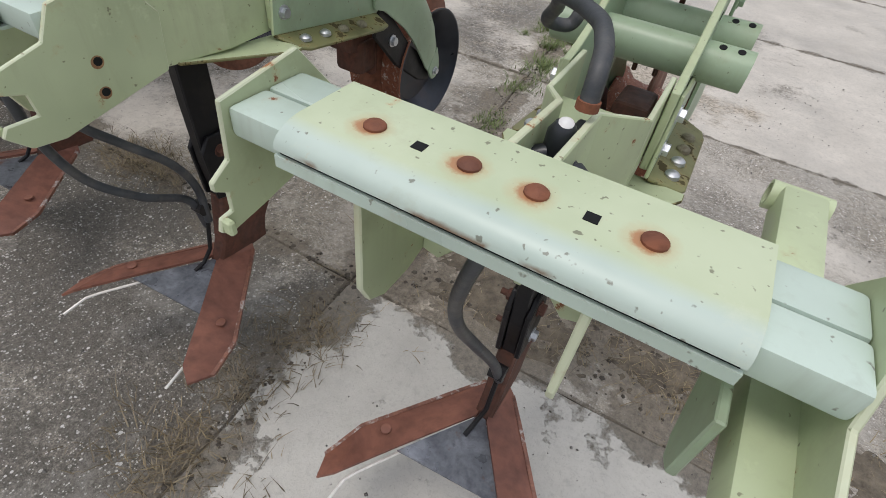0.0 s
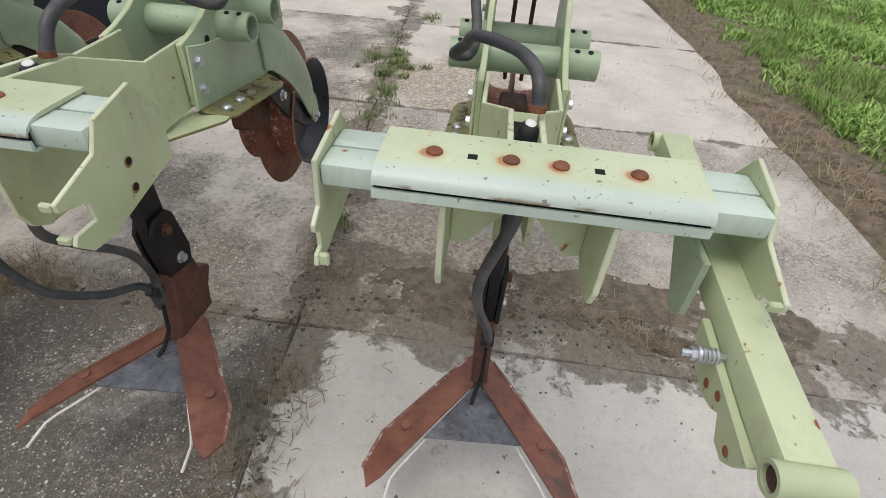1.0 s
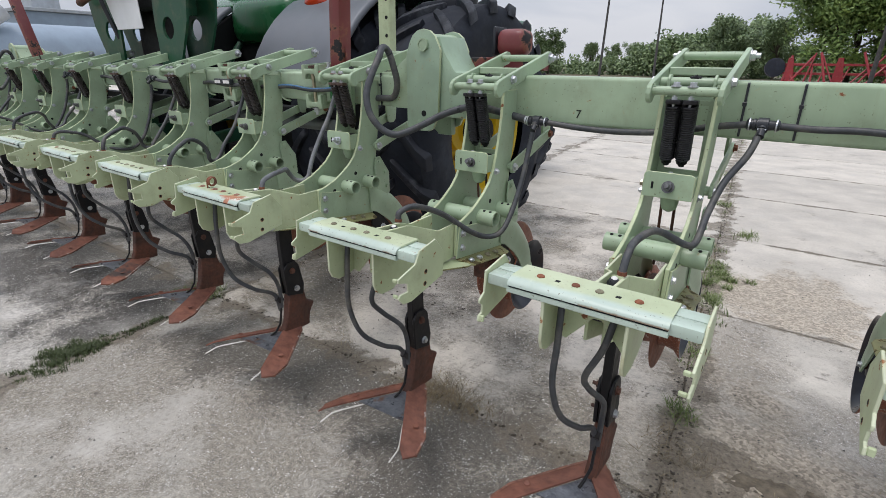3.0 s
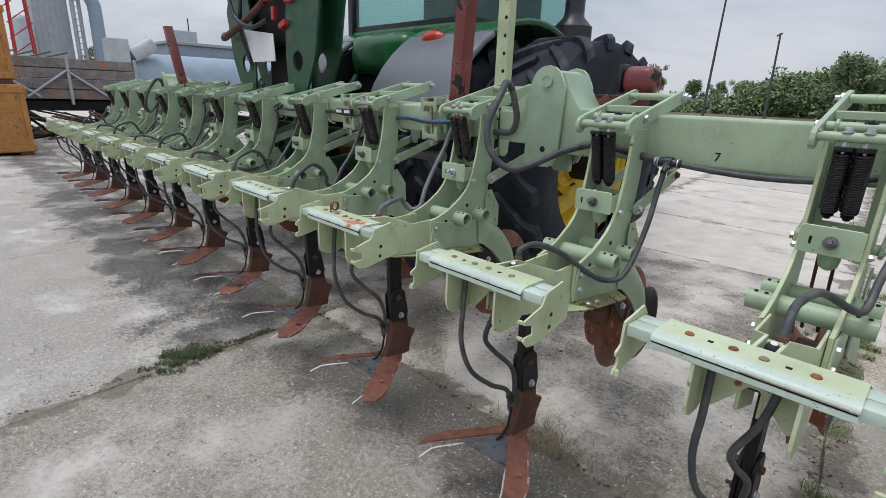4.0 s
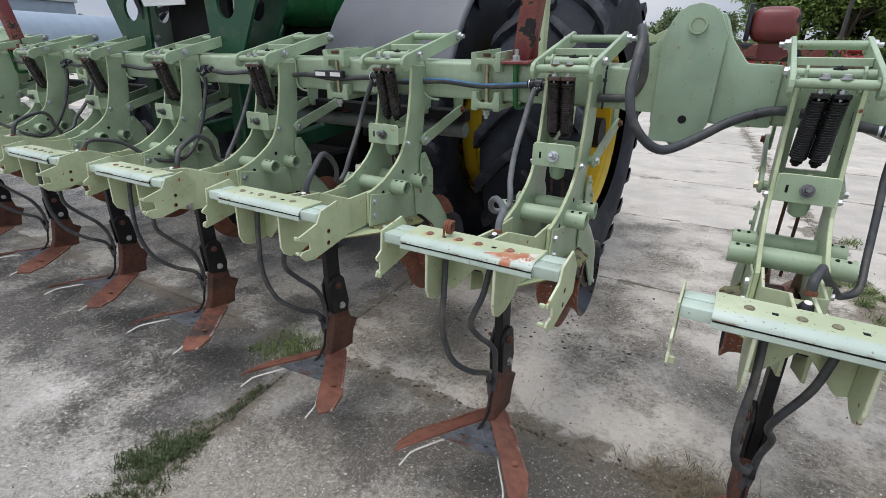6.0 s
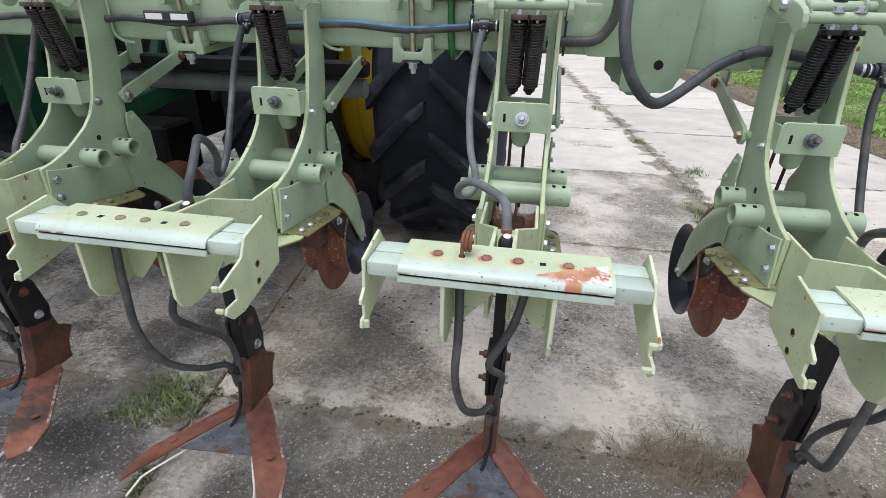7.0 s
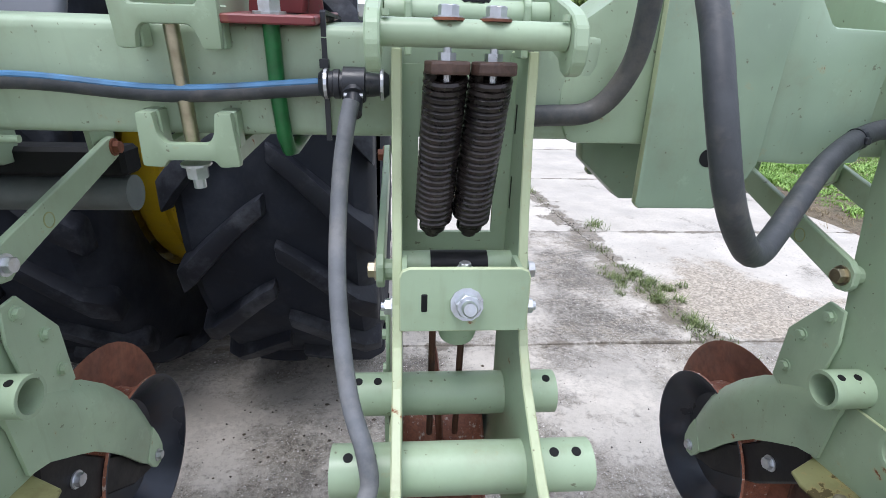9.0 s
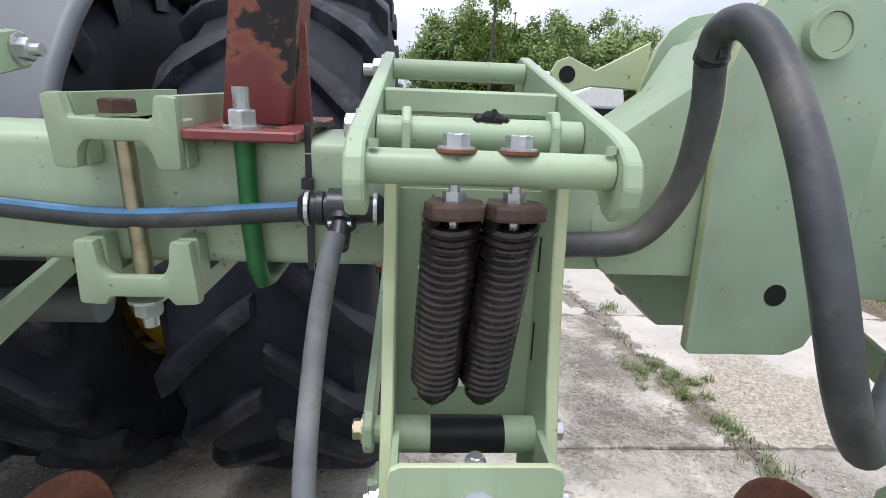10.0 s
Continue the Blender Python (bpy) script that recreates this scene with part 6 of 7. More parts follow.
for s_ in (-1, 1):
    flank = [(0.30, 1.405), (0.56, 1.405), (0.72, 1.70), (0.80, 2.10), (0.62, 2.45), (0.42, 2.45), (0.30, 2.0), (0.28, 1.70)]
    part("headstock_plate", drilled([(s_ * a, b) for a, b in flank], (s_ * 0.46, 1.66), 0.075, 0.35, 0.368), STEEL_GREEN, head, "dark green plate with a round hole")
    part("headstock_plate", drilled([(s_ * a, b) for a, b in flank], (s_ * 0.46, 1.66), 0.075, 0.56, 0.578), STEEL_GREEN, head)
    part("headstock_web", soften(box(s_ * 0.50 - 0.008, s_ * 0.50 + 0.008, 0.368, 0.56, 1.75, 2.4), 0.002), STEEL_GREEN, head)
part("top_yoke", soften(box(-0.66, 0.66, 0.33, 0.60, 2.30, 2.52), 0.02), STEEL_GREEN, head)
part("lower_panel", soften(box(-0.30, 0.30, 0.50, 0.54, 1.41, 1.80), 0.01), DARK, head)
part("cross_panel", soften(box(-0.44, 0.46, 0.42, 0.54, 1.80, 2.46), 0.02), DARK, head)
bm = soften(prism([(-0.28, 0.14), (0.25, 0.08), (0.27, -0.13), (-0.14, -0.13)], 1, -0.004, 0.004), 0.002)
bm.transform(pose(-0.14, 0.335, 1.795))
part("white_panel", bm, WHITE, head, "plain white plate")
for i, (x, z, tilt) in enumerate(((0.16, 2.02, 0), (0.30, 1.93, 70), (0.40, 2.10, 90), (0.05, 2.14, 90))):
    bm = soften(box(-0.022, 0.022, -0.02, 0.02, -0.05, 0.05), 0.008, 2)
    bm.transform(pose(x, 0.33, z, 0, tilt, 0))
    part("red_cap", bm, RED_BRIGHT, head, "red coupling cap")
pipes = [[(-0.75, 0.30, 1.90), (-0.62, 0.24, 1.87), (-0.40, 0.24, 1.92), (-0.15, 0.28, 2.02), (0.0, 0.33, 2.12)], [(-0.55, 0.28, 2.4), (-0.42, 0.22, 2.18), (-0.30, 0.22, 2.0), (-0.10, 0.26, 1.93), (0.05, 0.32, 1.98)],
         [(-0.32, 0.30, 2.4), (-0.30, 0.26, 2.1), (-0.36, 0.28, 1.9), (-0.34, 0.36, 1.6)], [(0.12, 0.30, 2.3), (0.22, 0.24, 2.15), (0.34, 0.27, 2.2), (0.45, 0.32, 2.35)]]
for i, pts in enumerate(pipes):
    part("hydraulic_hose", hose(pts, 0.030 if i == 0 else 0.017), RUST_DARK if i == 0 else PLASTIC, head, smooth=True)
for s_ in (-1, 1):
    part("tower_leg", soften(box(s_ * 0.42 - 0.05, s_ * 0.42 + 0.05, 0.365, 0.57, 0.80, 1.42), 0.01), STEEL_GREEN, head)


# ---- ground ----
def sheet(name, x0, x1, y0, y1, z, material):
    bm = bmesh.new()
    bm.faces.new([bm.verts.new(p) for p in ((x0, y0, z), (x1, y0, z), (x1, y1, z), (x0, y1, z))])
    return part(name, bm, material)


ground = sheet("ground", -3000, 3000, -3000, 3000, -0.06, SOIL)
tagged(ground, "bare brown soil with green patches out to the horizon", "ground", kind="structure")
bed = sheet("joint_bed", -46, 4.3, -9, 46, -0.012, JOINT)
tagged(bed, "dark dirt in the joints between the slabs", "dirt", kind="structure")


def joint_x(p, y):
    return 1.65 + p - 0.088 * (y + 0.11)


ROWS_Y = [-0.11 - 1.75 * i for i in range(5, 0, -1)] + [-0.11, 1.62, 3.32, 5.18, 7.08, 9.02] + [9.02 + 1.9 * i for i in range(1, 19)]
COLS_P = [-2.75 * i for i in range(15, 0, -1)] + [0.0, 2.45]
yard = empty("pavement")
tagged(yard, "worn grey concrete yard slabs with damp patches and painted shade under the machine", "pavement", kind="structure")
srng = random.Random(11)


def slab_mesh(p0, p1, y0, y1, bm):
    g, z = 0.005, srng.uniform(-0.003, 0.003)
    tilt = (srng.uniform(-0.001, 0.001), srng.uniform(-0.001, 0.001))
    pts = []
    n = 10
    corners = [(joint_x(p0, y0) + g, y0 + g), (joint_x(p1, y0) - g, y0 + g), (joint_x(p1, y1) - g, y1 - g), (joint_x(p0, y1) + g, y1 - g)]
    for a, b in zip(corners, corners[1:] + corners[:1]):
        a, b = Vector(a), Vector(b)
        out = (b - a).orthogonal().normalized()
        for i in range(n):
            q = a.lerp(b, i / n) + out * (srng.uniform(-0.012, 0.003) if i else 0)
            pts.append(q)
    mid = sum(pts, Vector((0, 0))) / len(pts)
    top = [bm.verts.new((mid.x + (q.x - mid.x) * 0.996, mid.y + (q.y - mid.y) * 0.994, z + tilt[0] * (q.x - mid.x) + tilt[1] * (q.y - mid.y))) for q in pts]
    rim = [bm.verts.new((q.x, q.y, z - 0.009)) for q in pts]
    low = [bm.verts.new((q.x, q.y, -0.05)) for q in pts]
    bm.faces.new(top)
    m = len(pts)
    for i in range(m):
        j = (i + 1) % m
        bm.faces.new((top[i], rim[i], rim[j], top[j]))
        bm.faces.new((rim[i], low[i], low[j], rim[j]))
    return bm


far_slabs = bmesh.new()
for p0, p1 in zip(COLS_P, COLS_P[1:]):
    for y0, y1 in zip(ROWS_Y, ROWS_Y[1:]):
        if p0 > -20 and y0 < 22:
            if p0 >= 0:
                kind = CONCRETE_CLEAN if y1 <= -0.1 else CONCRETE if y0 < 1.0 else CONCRETE_LIGHT
            elif p0 > -2.8:
                kind = GRAVEL_DARK if y1 <= -0.1 else CONCRETE_WORN if y0 < 3.2 else CONCRETE_LIGHT
            else:
                kind = CONCRETE_GRIT if y0 < 5 else CONCRETE_LIGHT
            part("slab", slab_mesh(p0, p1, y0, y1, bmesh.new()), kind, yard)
        else:
            slab_mesh(p0, p1, y0, y1, far_slabs)
fs = part("far_slabs", far_slabs, CONCRETE_LIGHT, yard)
tagged(fs, kind="stuff")


# ---- weeds, straw, grass ----
def blades(name, spots, material, seed, height, width, bend=0.5, clump=0.0):
    """Many thin tapered blades; each spot is x, y, z, radius, number."""
    r = np.random.RandomState(seed)
    verts, faces = [], []
    for x, y, z, rad, num in spots:
        for _ in range(int(num)):
            a, d = r.uniform(0, 6.283), rad * math.sqrt(r.uniform())
            bx, by = x + d * math.cos(a), y + d * math.sin(a)
            t, h = r.uniform(0, 6.283), height * r.uniform(0.45, 1.15) * (1 + clump * noise.noise(Vector((1.7 * bx, 1.7 * by, 0.3))))
            lean = h * bend * r.uniform(0.2, 1.2)
            dx, dy = math.cos(t), math.sin(t)
            w = width * r.uniform(0.6, 1.3)
            k = len(verts)
            verts += [(bx - dy * w, by + dx * w, z), (bx + dy * w, by - dx * w, z), (bx + dx * lean * 0.4 - dy * w * 0.7, by + dy * lean * 0.4 + dx * w * 0.7, z + h * 0.6),
                      (bx + dx * lean * 0.4 + dy * w * 0.7, by + dy * lean * 0.4 - dx * w * 0.7, z + h * 0.6), (bx + dx * lean, by + dy * lean, z + h)]
            faces += [(k, k + 1, k + 3, k + 2), (k + 2, k + 3, k + 4)]
    me = bpy.data.meshes.new(name)
    me.from_pydata(verts, [], faces)
    me.materials.append(material)
    ob = new(name, me)
    return ob


wr = random.Random(21)
joint = []
for i in range(60):
    y = 0.3 + 12 * wr.random() ** 1.3
    if wr.random() < 0.7:
        joint.append((joint_x(0, y) + wr.gauss(0, 0.03), y, -0.02, 0.05, 6))
tuft = []
for x, y, rad, num in ((1.46, 2.24, 0.12, 380), (1.40, 2.45, 0.10, 170), (1.49, 1.46, 0.08, 60), (1.53, 1.75, 0.06, 110), (1.38, 2.9, 0.06, 30), (1.57, 3.45, 0.06, 60), (1.58, 1.05, 0.05, 80), (1.62, 0.45, 0.04, 50), (-1.28, -0.17, 0.085, 170), (-1.16, -0.19, 0.05, 60), (1.20, 4.6, 0.06, 50), (0.95, 6.6, 0.07, 50)):
    tuft += [(x + wr.gauss(0, rad * 0.7), y + wr.gauss(0, rad * 1.1), -0.005, 0.04, num // 7) for _ in range(20)]
tagged(blades("weed_tufts", tuft, WEED, 6, 0.042, 0.0024, 1.7, 0.8), "tufts of green weeds in the long joint", "weeds", kind="stuff")
moss = []
for _ in range(150):
    y = wr.gauss(-0.97, 0.085)
    moss.append((-1.105 - 0.09 * (y + 0.6) + wr.gauss(0, 0.055), y, -0.004, 0.025, 26))
for _ in range(60):
    y = wr.uniform(-0.95, -0.45)
    moss.append((-1.07 - 0.09 * (y + 0.6) + wr.gauss(0, 0.012 + 0.02 * (y < -0.7)), y, -0.006, 0.02, 16))
for _ in range(42):
    moss.append((-1.19 + wr.gauss(0, 0.09), -0.15 + wr.gauss(0, 0.05), -0.004, 0.02, 9))
tagged(blades("joint_moss", moss, MOSS, 4, 0.020, 0.0022, 1.1), "cushion of moss and low weeds in a slab joint", "moss", kind="stuff")
tagged(blades("joint_weeds", joint, WEED, 3, 0.05, 0.0032, 0.9), "low green weeds growing in the slab joints", "weeds", kind="stuff")
dry = []
for _ in range(90):
    x = wr.uniform(1.5, 3.6)
    dry.append((x, 0.05 + wr.gauss(0, 0.10) + (0.1 if x > 2.2 else 0), 0.0, 0.05, 4))
for x, y, n in ((0.60, -0.10, 16), (0.78, -0.07, 16), (2.72, 0.06, 26), (2.55, 0.1, 14), (1.68, -0.3, 18), (1.68, -0.75, 16), (1.62, 0.25, 12), (-0.05, -0.02, 6), (3.75, 1.0, 10), (3.8, 2.0, 10)):
    dry += [(x + wr.gauss(0, 0.07), y + wr.gauss(0, 0.05), 0.0, 0.06, 6) for _ in range(n)]
for _ in range(220):
    y = wr.uniform(-0.5, 10)
    dry.append((3.95 - 0.03 * y + wr.gauss(0, 0.14), y, 0.005, 0.08, 5))
for _ in range(420):
    y = 0.6 + 11 * wr.random()
    dry.append((joint_x(0, y) + wr.gauss(0, 0.05), y, -0.01, 0.05, 5))
tagged(blades("dry_straw", dry, STRAW, 5, 0.022, 0.0012, 2.8), "dry straw and dead grass lying on the slabs", "straw", kind="stuff")


mats = []
for x, y, n in ((2.82, 0.02, 34), (2.66, 0.07, 10), (0.76, -0.09, 52), (0.60, -0.09, 40), (1.68, -0.35, 26), (1.66, -0.55, 26), (1.68, -0.78, 34), (1.71, -1.0, 20), (1.66, 0.15, 20), (2.35, 0.03, 8)):
    mats += [(x + wr.gauss(0, 0.085), y + wr.gauss(0, 0.045), 0.002, 0.06, 10) for _ in range(n)]
tagged(blades("straw_mat", mats, DEAD, 15, 0.026, 0.0013, 2.6), "matted dead grass gathered at the joint", "straw", kind="stuff")


def litter(name, spots, seed):
    """Low crumbs of soil and dead leaves gathered along a joint."""
    r = random.Random(seed)
    bm = bmesh.new()
    for x, y, rad, num in spots:
        for _ in range(num):
            px, py = x + r.gauss(0, rad), y + r.gauss(0, rad)
            s = 0.003 + 0.008 * r.random() ** 2
            ring = [bm.verts.new((px + s * r.uniform(0.6, 1.3) * math.cos(t), py + s * r.uniform(0.6, 1.3) * math.sin(t), 0.001)) for t in (0.1, 1.3, 2.5, 3.7, 5.0)]
            tip = bm.verts.new((px, py, 0.002 + s * r.uniform(0.2, 0.7)))
            for i in range(5):
                bm.faces.new((ring[i], ring[(i + 1) % 5], tip))
    return part(name, bm, LITTER)


crumb_rng = random.Random(71)
LITTER = leaf_mat("soil_crumbs", (0.05, 0.04, 0.03), (0.15, 0.12, 0.085))
crumbs = [(joint_x(0, y / 10) + 0.01, y / 10, 0.03, 14) for y in range(-16, 60)] + [(x / 10, 0.03 + 0.05 * math.sin(x), 0.06, 10) for x in range(17, 36)]
crumbs += [(x / 20, 0.12, 0.08, 14) for x in range(44, 58)] + [(x / 10, -0.11, 0.018, 8) for x in range(-10, 17)] + [(-1.1 - 0.004 * y, y / 10, 0.02, 6) for y in range(-18, 10)]
crumbs += [(crumb_rng.uniform(-0.7, 0.4), crumb_rng.uniform(0.3, 1.4), 0.05, 3) for _ in range(60)]
tagged(litter("joint_litter", crumbs, 61), "dark soil crumbs and dead leaves along the joints", "litter", kind="stuff")


def edge_x(y):
    return 4.22 - 0.02 * y + 0.12 * noise.noise(Vector((0.7 * y, 3.1, 0)))


verge = bmesh.new()
prev = None
for i in range(220):
    y = -10 + i * 0.25
    x = edge_x(y)
    wob = 0.05 * noise.noise(Vector((2.3 * y, 7, 0)))
    row = [verge.verts.new(p) for p in ((x - 0.46 + wob, y, -0.02), (x - 0.30 + wob, y, 0.006 + 0.008 * noise.noise(Vector((3.0 * y, 0, 0)))), (x - 0.12, y, 0.016 + 0.012 * noise.noise(Vector((4.0 * y, 5, 0)))),
           (x + 0.15, y, 0.03), (x + 0.7, y, 0.06), (x + 2.4, y, 0.05), (x + 5, y, 0.0), (x + 9, y, -0.07))]
    if prev:
        for a in range(7):
            verge.faces.new((prev[a], prev[a + 1], row[a + 1], row[a]))
    prev = row
tagged(part("verge", verge, VERGE, smooth=True), "strip of brown soil and straw along the edge of the slabs", "soil", kind="structure")
tufts, clover, dead = [], [], []
gr = random.Random(8)
for _ in range(15000):
    y = -1.5 + 18 * gr.random() ** 1.6
    d = gr.random() ** 1.2 * (2.2 + 0.10 * max(0, y))
    clump = noise.noise(Vector((1.3 * d, 1.3 * y, 2.0)))
    if d < 0.12 + 0.12 * noise.noise(Vector((1.9 * y, 1, 0))) and gr.random() < 0.8:
        continue
    (clover if clump > -0.05 and gr.random() < 0.6 else tufts).append((edge_x(y) + d, y, 0.02 + min(0.035, 0.05 * d), 0.06, 15))
for _ in range(6500):
    y = gr.uniform(-9.5, -1.2)
    tufts.append((edge_x(y) + 0.1 + gr.random() ** 1.2 * 2.2, y, 0.035, 0.09, 14))
for _ in range(900):
    y = -1.5 + 14 * gr.random() ** 1.5
    dead.append((edge_x(y) - 0.18 + gr.gauss(0, 0.13), y, 0.012, 0.07, 9))
for _ in range(1500):
    y, d = -1.0 + 15 * gr.random() ** 1.5, 0.1 + 2.3 * gr.random()
    if noise.noise(Vector((0.9 * d, 0.8 * y, 6.0))) > 0.02:
        dead.append((edge_x(y) + d, y, 0.045, 0.09, 11))
tagged(blades("verge_grass", tufts, GRASS, 9, 0.060, 0.0027, 1.2, 1.3), "bright green grass on the verge", "grass", kind="stuff")
tagged(blades("verge_clover", clover, CLOVER, 12, 0.050, 0.0090, 1.4, 1.0), "fresh green clover among the grass", "clover", kind="stuff")
tagged(blades("verge_straw", dead, STRAW, 13, 0.045, 0.0022, 2.6), "dead straw on the soil strip", "straw", kind="stuff")
weeds_far = [(gr.uniform(6.3, 6.3 + 24 * gr.random()), gr.uniform(2, 40), -0.03, 0.30, 26) for _ in range(1100)]
tagged(blades("field_weeds", weeds_far, WEED, 10, 0.15, 0.008, 0.8), "scattered weeds on the bare field", "weeds", kind="stuff")
dead_far = [(gr.uniform(6.0, 6.0 + 20 * gr.random()), gr.uniform(3, 30), -0.03, 0.30, 30) for _ in range(1200)]
tagged(blades("dead_weeds", dead_far, DEAD, 16, 0.14, 0.007, 1.2), "brown dead weeds on the bare field", "weeds", kind="stuff")
ridge = bmesh.new()
bmesh.ops.create_grid(ridge, x_segments=110, y_segments=26, size=0.5)
for v in ridge.verts:
    x, y = 2.58 + 1.75 * v.co.x, 0.13 + 0.42 * v.co.y
    y += 0.06 * noise.noise(Vector((2.1 * x, 9, 0)))
    fall = max(0.0, 1 - (2 * v.co.y) ** 2) * max(0.0, 1 - (2 * v.co.x) ** 4)
    h = 0.010 * fall * (0.8 + 1.4 * noise.noise(Vector((4 * x, 9 * y, 1)))) + 0.009 * fall * noise.noise(Vector((22 * x, 34 * y, 4))) + 0.004 * fall * noise.noise(Vector((70 * x, 80 * y, 2)))
    v.co = Vector((x, y, h - 0.0045))
tagged(part("soil_ridge", ridge, RIDGE, smooth=True), "low ridge of dark trampled soil on the slabs", "soil", kind="structure")
mound = bmesh.new()
bmesh.ops.create_grid(mound, x_segments=40, y_segments=40, size=1)
for v in mound.verts:
    r = min(1.0, v.co.length)
    h = 1.0 * (1 - r * r) ** 1.5 * (0.7 + 0.5 * noise.noise(v.co * 2.3)) + 0.06 * noise.noise(v.co * 9)
    v.co = Vector((12.5 + v.co.x * 4.0, 17 + v.co.y * 7.0, -0.1 + h))
tagged(part("earth_mound", mound, SOIL, smooth=True), "low mound of brown earth with weeds", "mound", kind="structure")
pebbles = bmesh.new()
pr = random.Random(31)
for _ in range(2600):
    x, y = pr.uniform(-3.2, 4.0), pr.uniform(-1.6, 3.0)
    r = 0.002 + 0.004 * pr.random() ** 2
    a = [pebbles.verts.new((x + r * pr.uniform(0.7, 1.2) * math.cos(t), y + r * pr.uniform(0.7, 1.2) * math.sin(t), 0.002)) for t in (0.2, 1.8, 3.3, 4.8)]
    b = pebbles.verts.new((x, y, 0.004 + r * 0.8))
    for i in range(4):
        pebbles.faces.new((a[i], a[(i + 1) % 4], b))
PEBBLE = leaf_mat("pebbles", (0.10, 0.09, 0.08), (0.42, 0.40, 0.37))
tagged(part("loose_grit", pebbles, PEBBLE), "loose grit scattered over the slabs", "gravel", kind="stuff")


# ---- far side of the yard ----
def steel_box(x0, x1, y0, y1, z0, z1):
    c = empty("steel_crate", (x0, y0, z0))
    tagged(c, "rust-streaked orange steel crate in a stack", "crate", "stacked orange crates")
    w, d, h = x1 - x0, y1 - y0, z1 - z0
    part("crate_body", soften(box(0, w, 0, d, 0.08, h), 0.02), ORANGE, c)
    for z in (0.10, h - 0.16):
        part("rail", soften(box(w, w + 0.03, 0.0, d, z, z + 0.12), 0.008), ORANGE, c)
        part("rail", soften(box(0.0, w + 0.03, d, d + 0.03, z, z + 0.12), 0.008), ORANGE, c)
    for y in (0.0, d - 0.09):
        part("corner_post", soften(box(w, w + 0.026, y, y + 0.09, 0.225, h - 0.165), 0.008), ORANGE, c)
    for a in (0.05, d - 0.25):
        part("skid", box(0.1, w + 0.03, a, a + 0.2, 0, 0.08), RUST_DARK, c)


steel_box(-14.0, -11.45, -2.9, -0.42, -0.03, 1.36)
steel_box(-14.1, -11.55, -2.95, -0.5, 1.36, 2.82)

trailer = empty("farm_trailer", (-18.5, 2.0, 0))
tagged(trailer, "weathered grey trailer with rusty steel sides", "trailer")
for i in range(4):
    part("side_board", soften(box(-1.0, 1.4, -4.2 + 0.001 * i, 1.0, 0.95 + 0.29 * i, 1.22 + 0.29 * i), 0.01), BOARD, trailer)
for y in (-4.2, -2.5, -0.8, 0.95):
    part("stake", soften(box(1.4, 1.47, y, y + 0.08, 0.8, 2.15), 0.008), SILO, trailer)
for y in (-2.5, -0.8):
    part("brace", rod((1.45, y, 1.75), (1.45, y + 1.0, 1.0), 0.035, 8), SILO, trailer)
    part("brace", rod((1.45, y, 1.75), (1.45, y - 1.0, 1.0), 0.035, 8), SILO, trailer)
part("chassis", soften(box(-1.0, 1.35, -4.2, 1.0, 0.62, 0.9), 0.02), DARK, trailer)
for y in (-3.4, -2.2, 0.2):
    part("trailer_wheel", spun((1.0, y, 0.42), (1, 0, 0), [(-0.12, 0.2), (-0.12, 0.40), (0.1, 0.42), (0.14, 0.36), (0.14, 0.2), (0.08, 0.0)], 20), TYRE, trailer, smooth=True)
net = empty("green_netting", (-18.6, 0.2, 2.11))
tagged(net, "green netting rail on the trailer", "net")
for i in range(7):
    part("net_bar", rod((-0.6, -1.6 + 0.4 * i, 0.03), (0.8, -1.2 + 0.4 * i, 0.16), 0.025, 6), TRACTOR, net)

pile = empty("implement_parts", (-16.0, 1.2, 0))
tagged(pile, "dark heap of implement parts lying on the yard", "scrap heap")
sr = random.Random(77)
for i in range(60):
    a, b = Vector((sr.uniform(-0.6, 2.0), sr.uniform(-1.6, 2.6), 0.06)), Vector((sr.uniform(-0.6, 2.0), sr.uniform(-1.6, 2.6), sr.uniform(0.15, 0.75)))
    part("bar", rod(a, b, sr.uniform(0.02, 0.05), 8), DARK if i % 3 else RUST_DARK, pile)

silo = empty("grain_silo", (-46, 5.23, 0))
tagged(silo, "tall grey galvanised grain tower with pipes", "silo")
part("silo_shell", soften(box(-1.0, 1.0, -1.04, 1.04, 0, 15), 0.06, 2), SILO, silo)
for i in range(7):
    y = -0.96 + 0.32 * i
    part("seam", soften(box(1.0, 1.045, y - 0.03, y + 0.03, 0, 15), 0.01), SILO, silo)
for y, r in ((1.22, 0.14), (1.62, 0.12)):
    part("elevator_pipe", rod((1.6, y, 0), (1.6, y, 14), r, 14), SILO, silo, smooth=True)
duct = [(1.9, 2.5, 0.0), (1.9, 2.5, 3.0), (1.9, 2.5, 6.2), (1.9, 2.42, 6.9), (1.9, 2.1, 7.4), (1.9, 1.4, 7.6)]
part("duct", hose(duct, 0.44, 6, 16), TANK, silo, smooth=True)
part("side_bin", spun((1.0, -1.75, 0), (0, 0, 1), [(0, 0.5), (5.3, 0.5), (5.6, 0.3), (5.7, 0)], 20), SILO, silo, "pale round bin beside the tower", smooth=True)
for i in range(28):
    part("ladder_rung", rod((1.8, 1.24, 0.5 + 0.4 * i), (1.8, 1.60, 0.5 + 0.4 * i), 0.03, 6), SILO, silo)
tower = empty("lattice_mast", (-43, 3.2, 0))
tagged(tower, "thin red and white lattice mast", "mast")
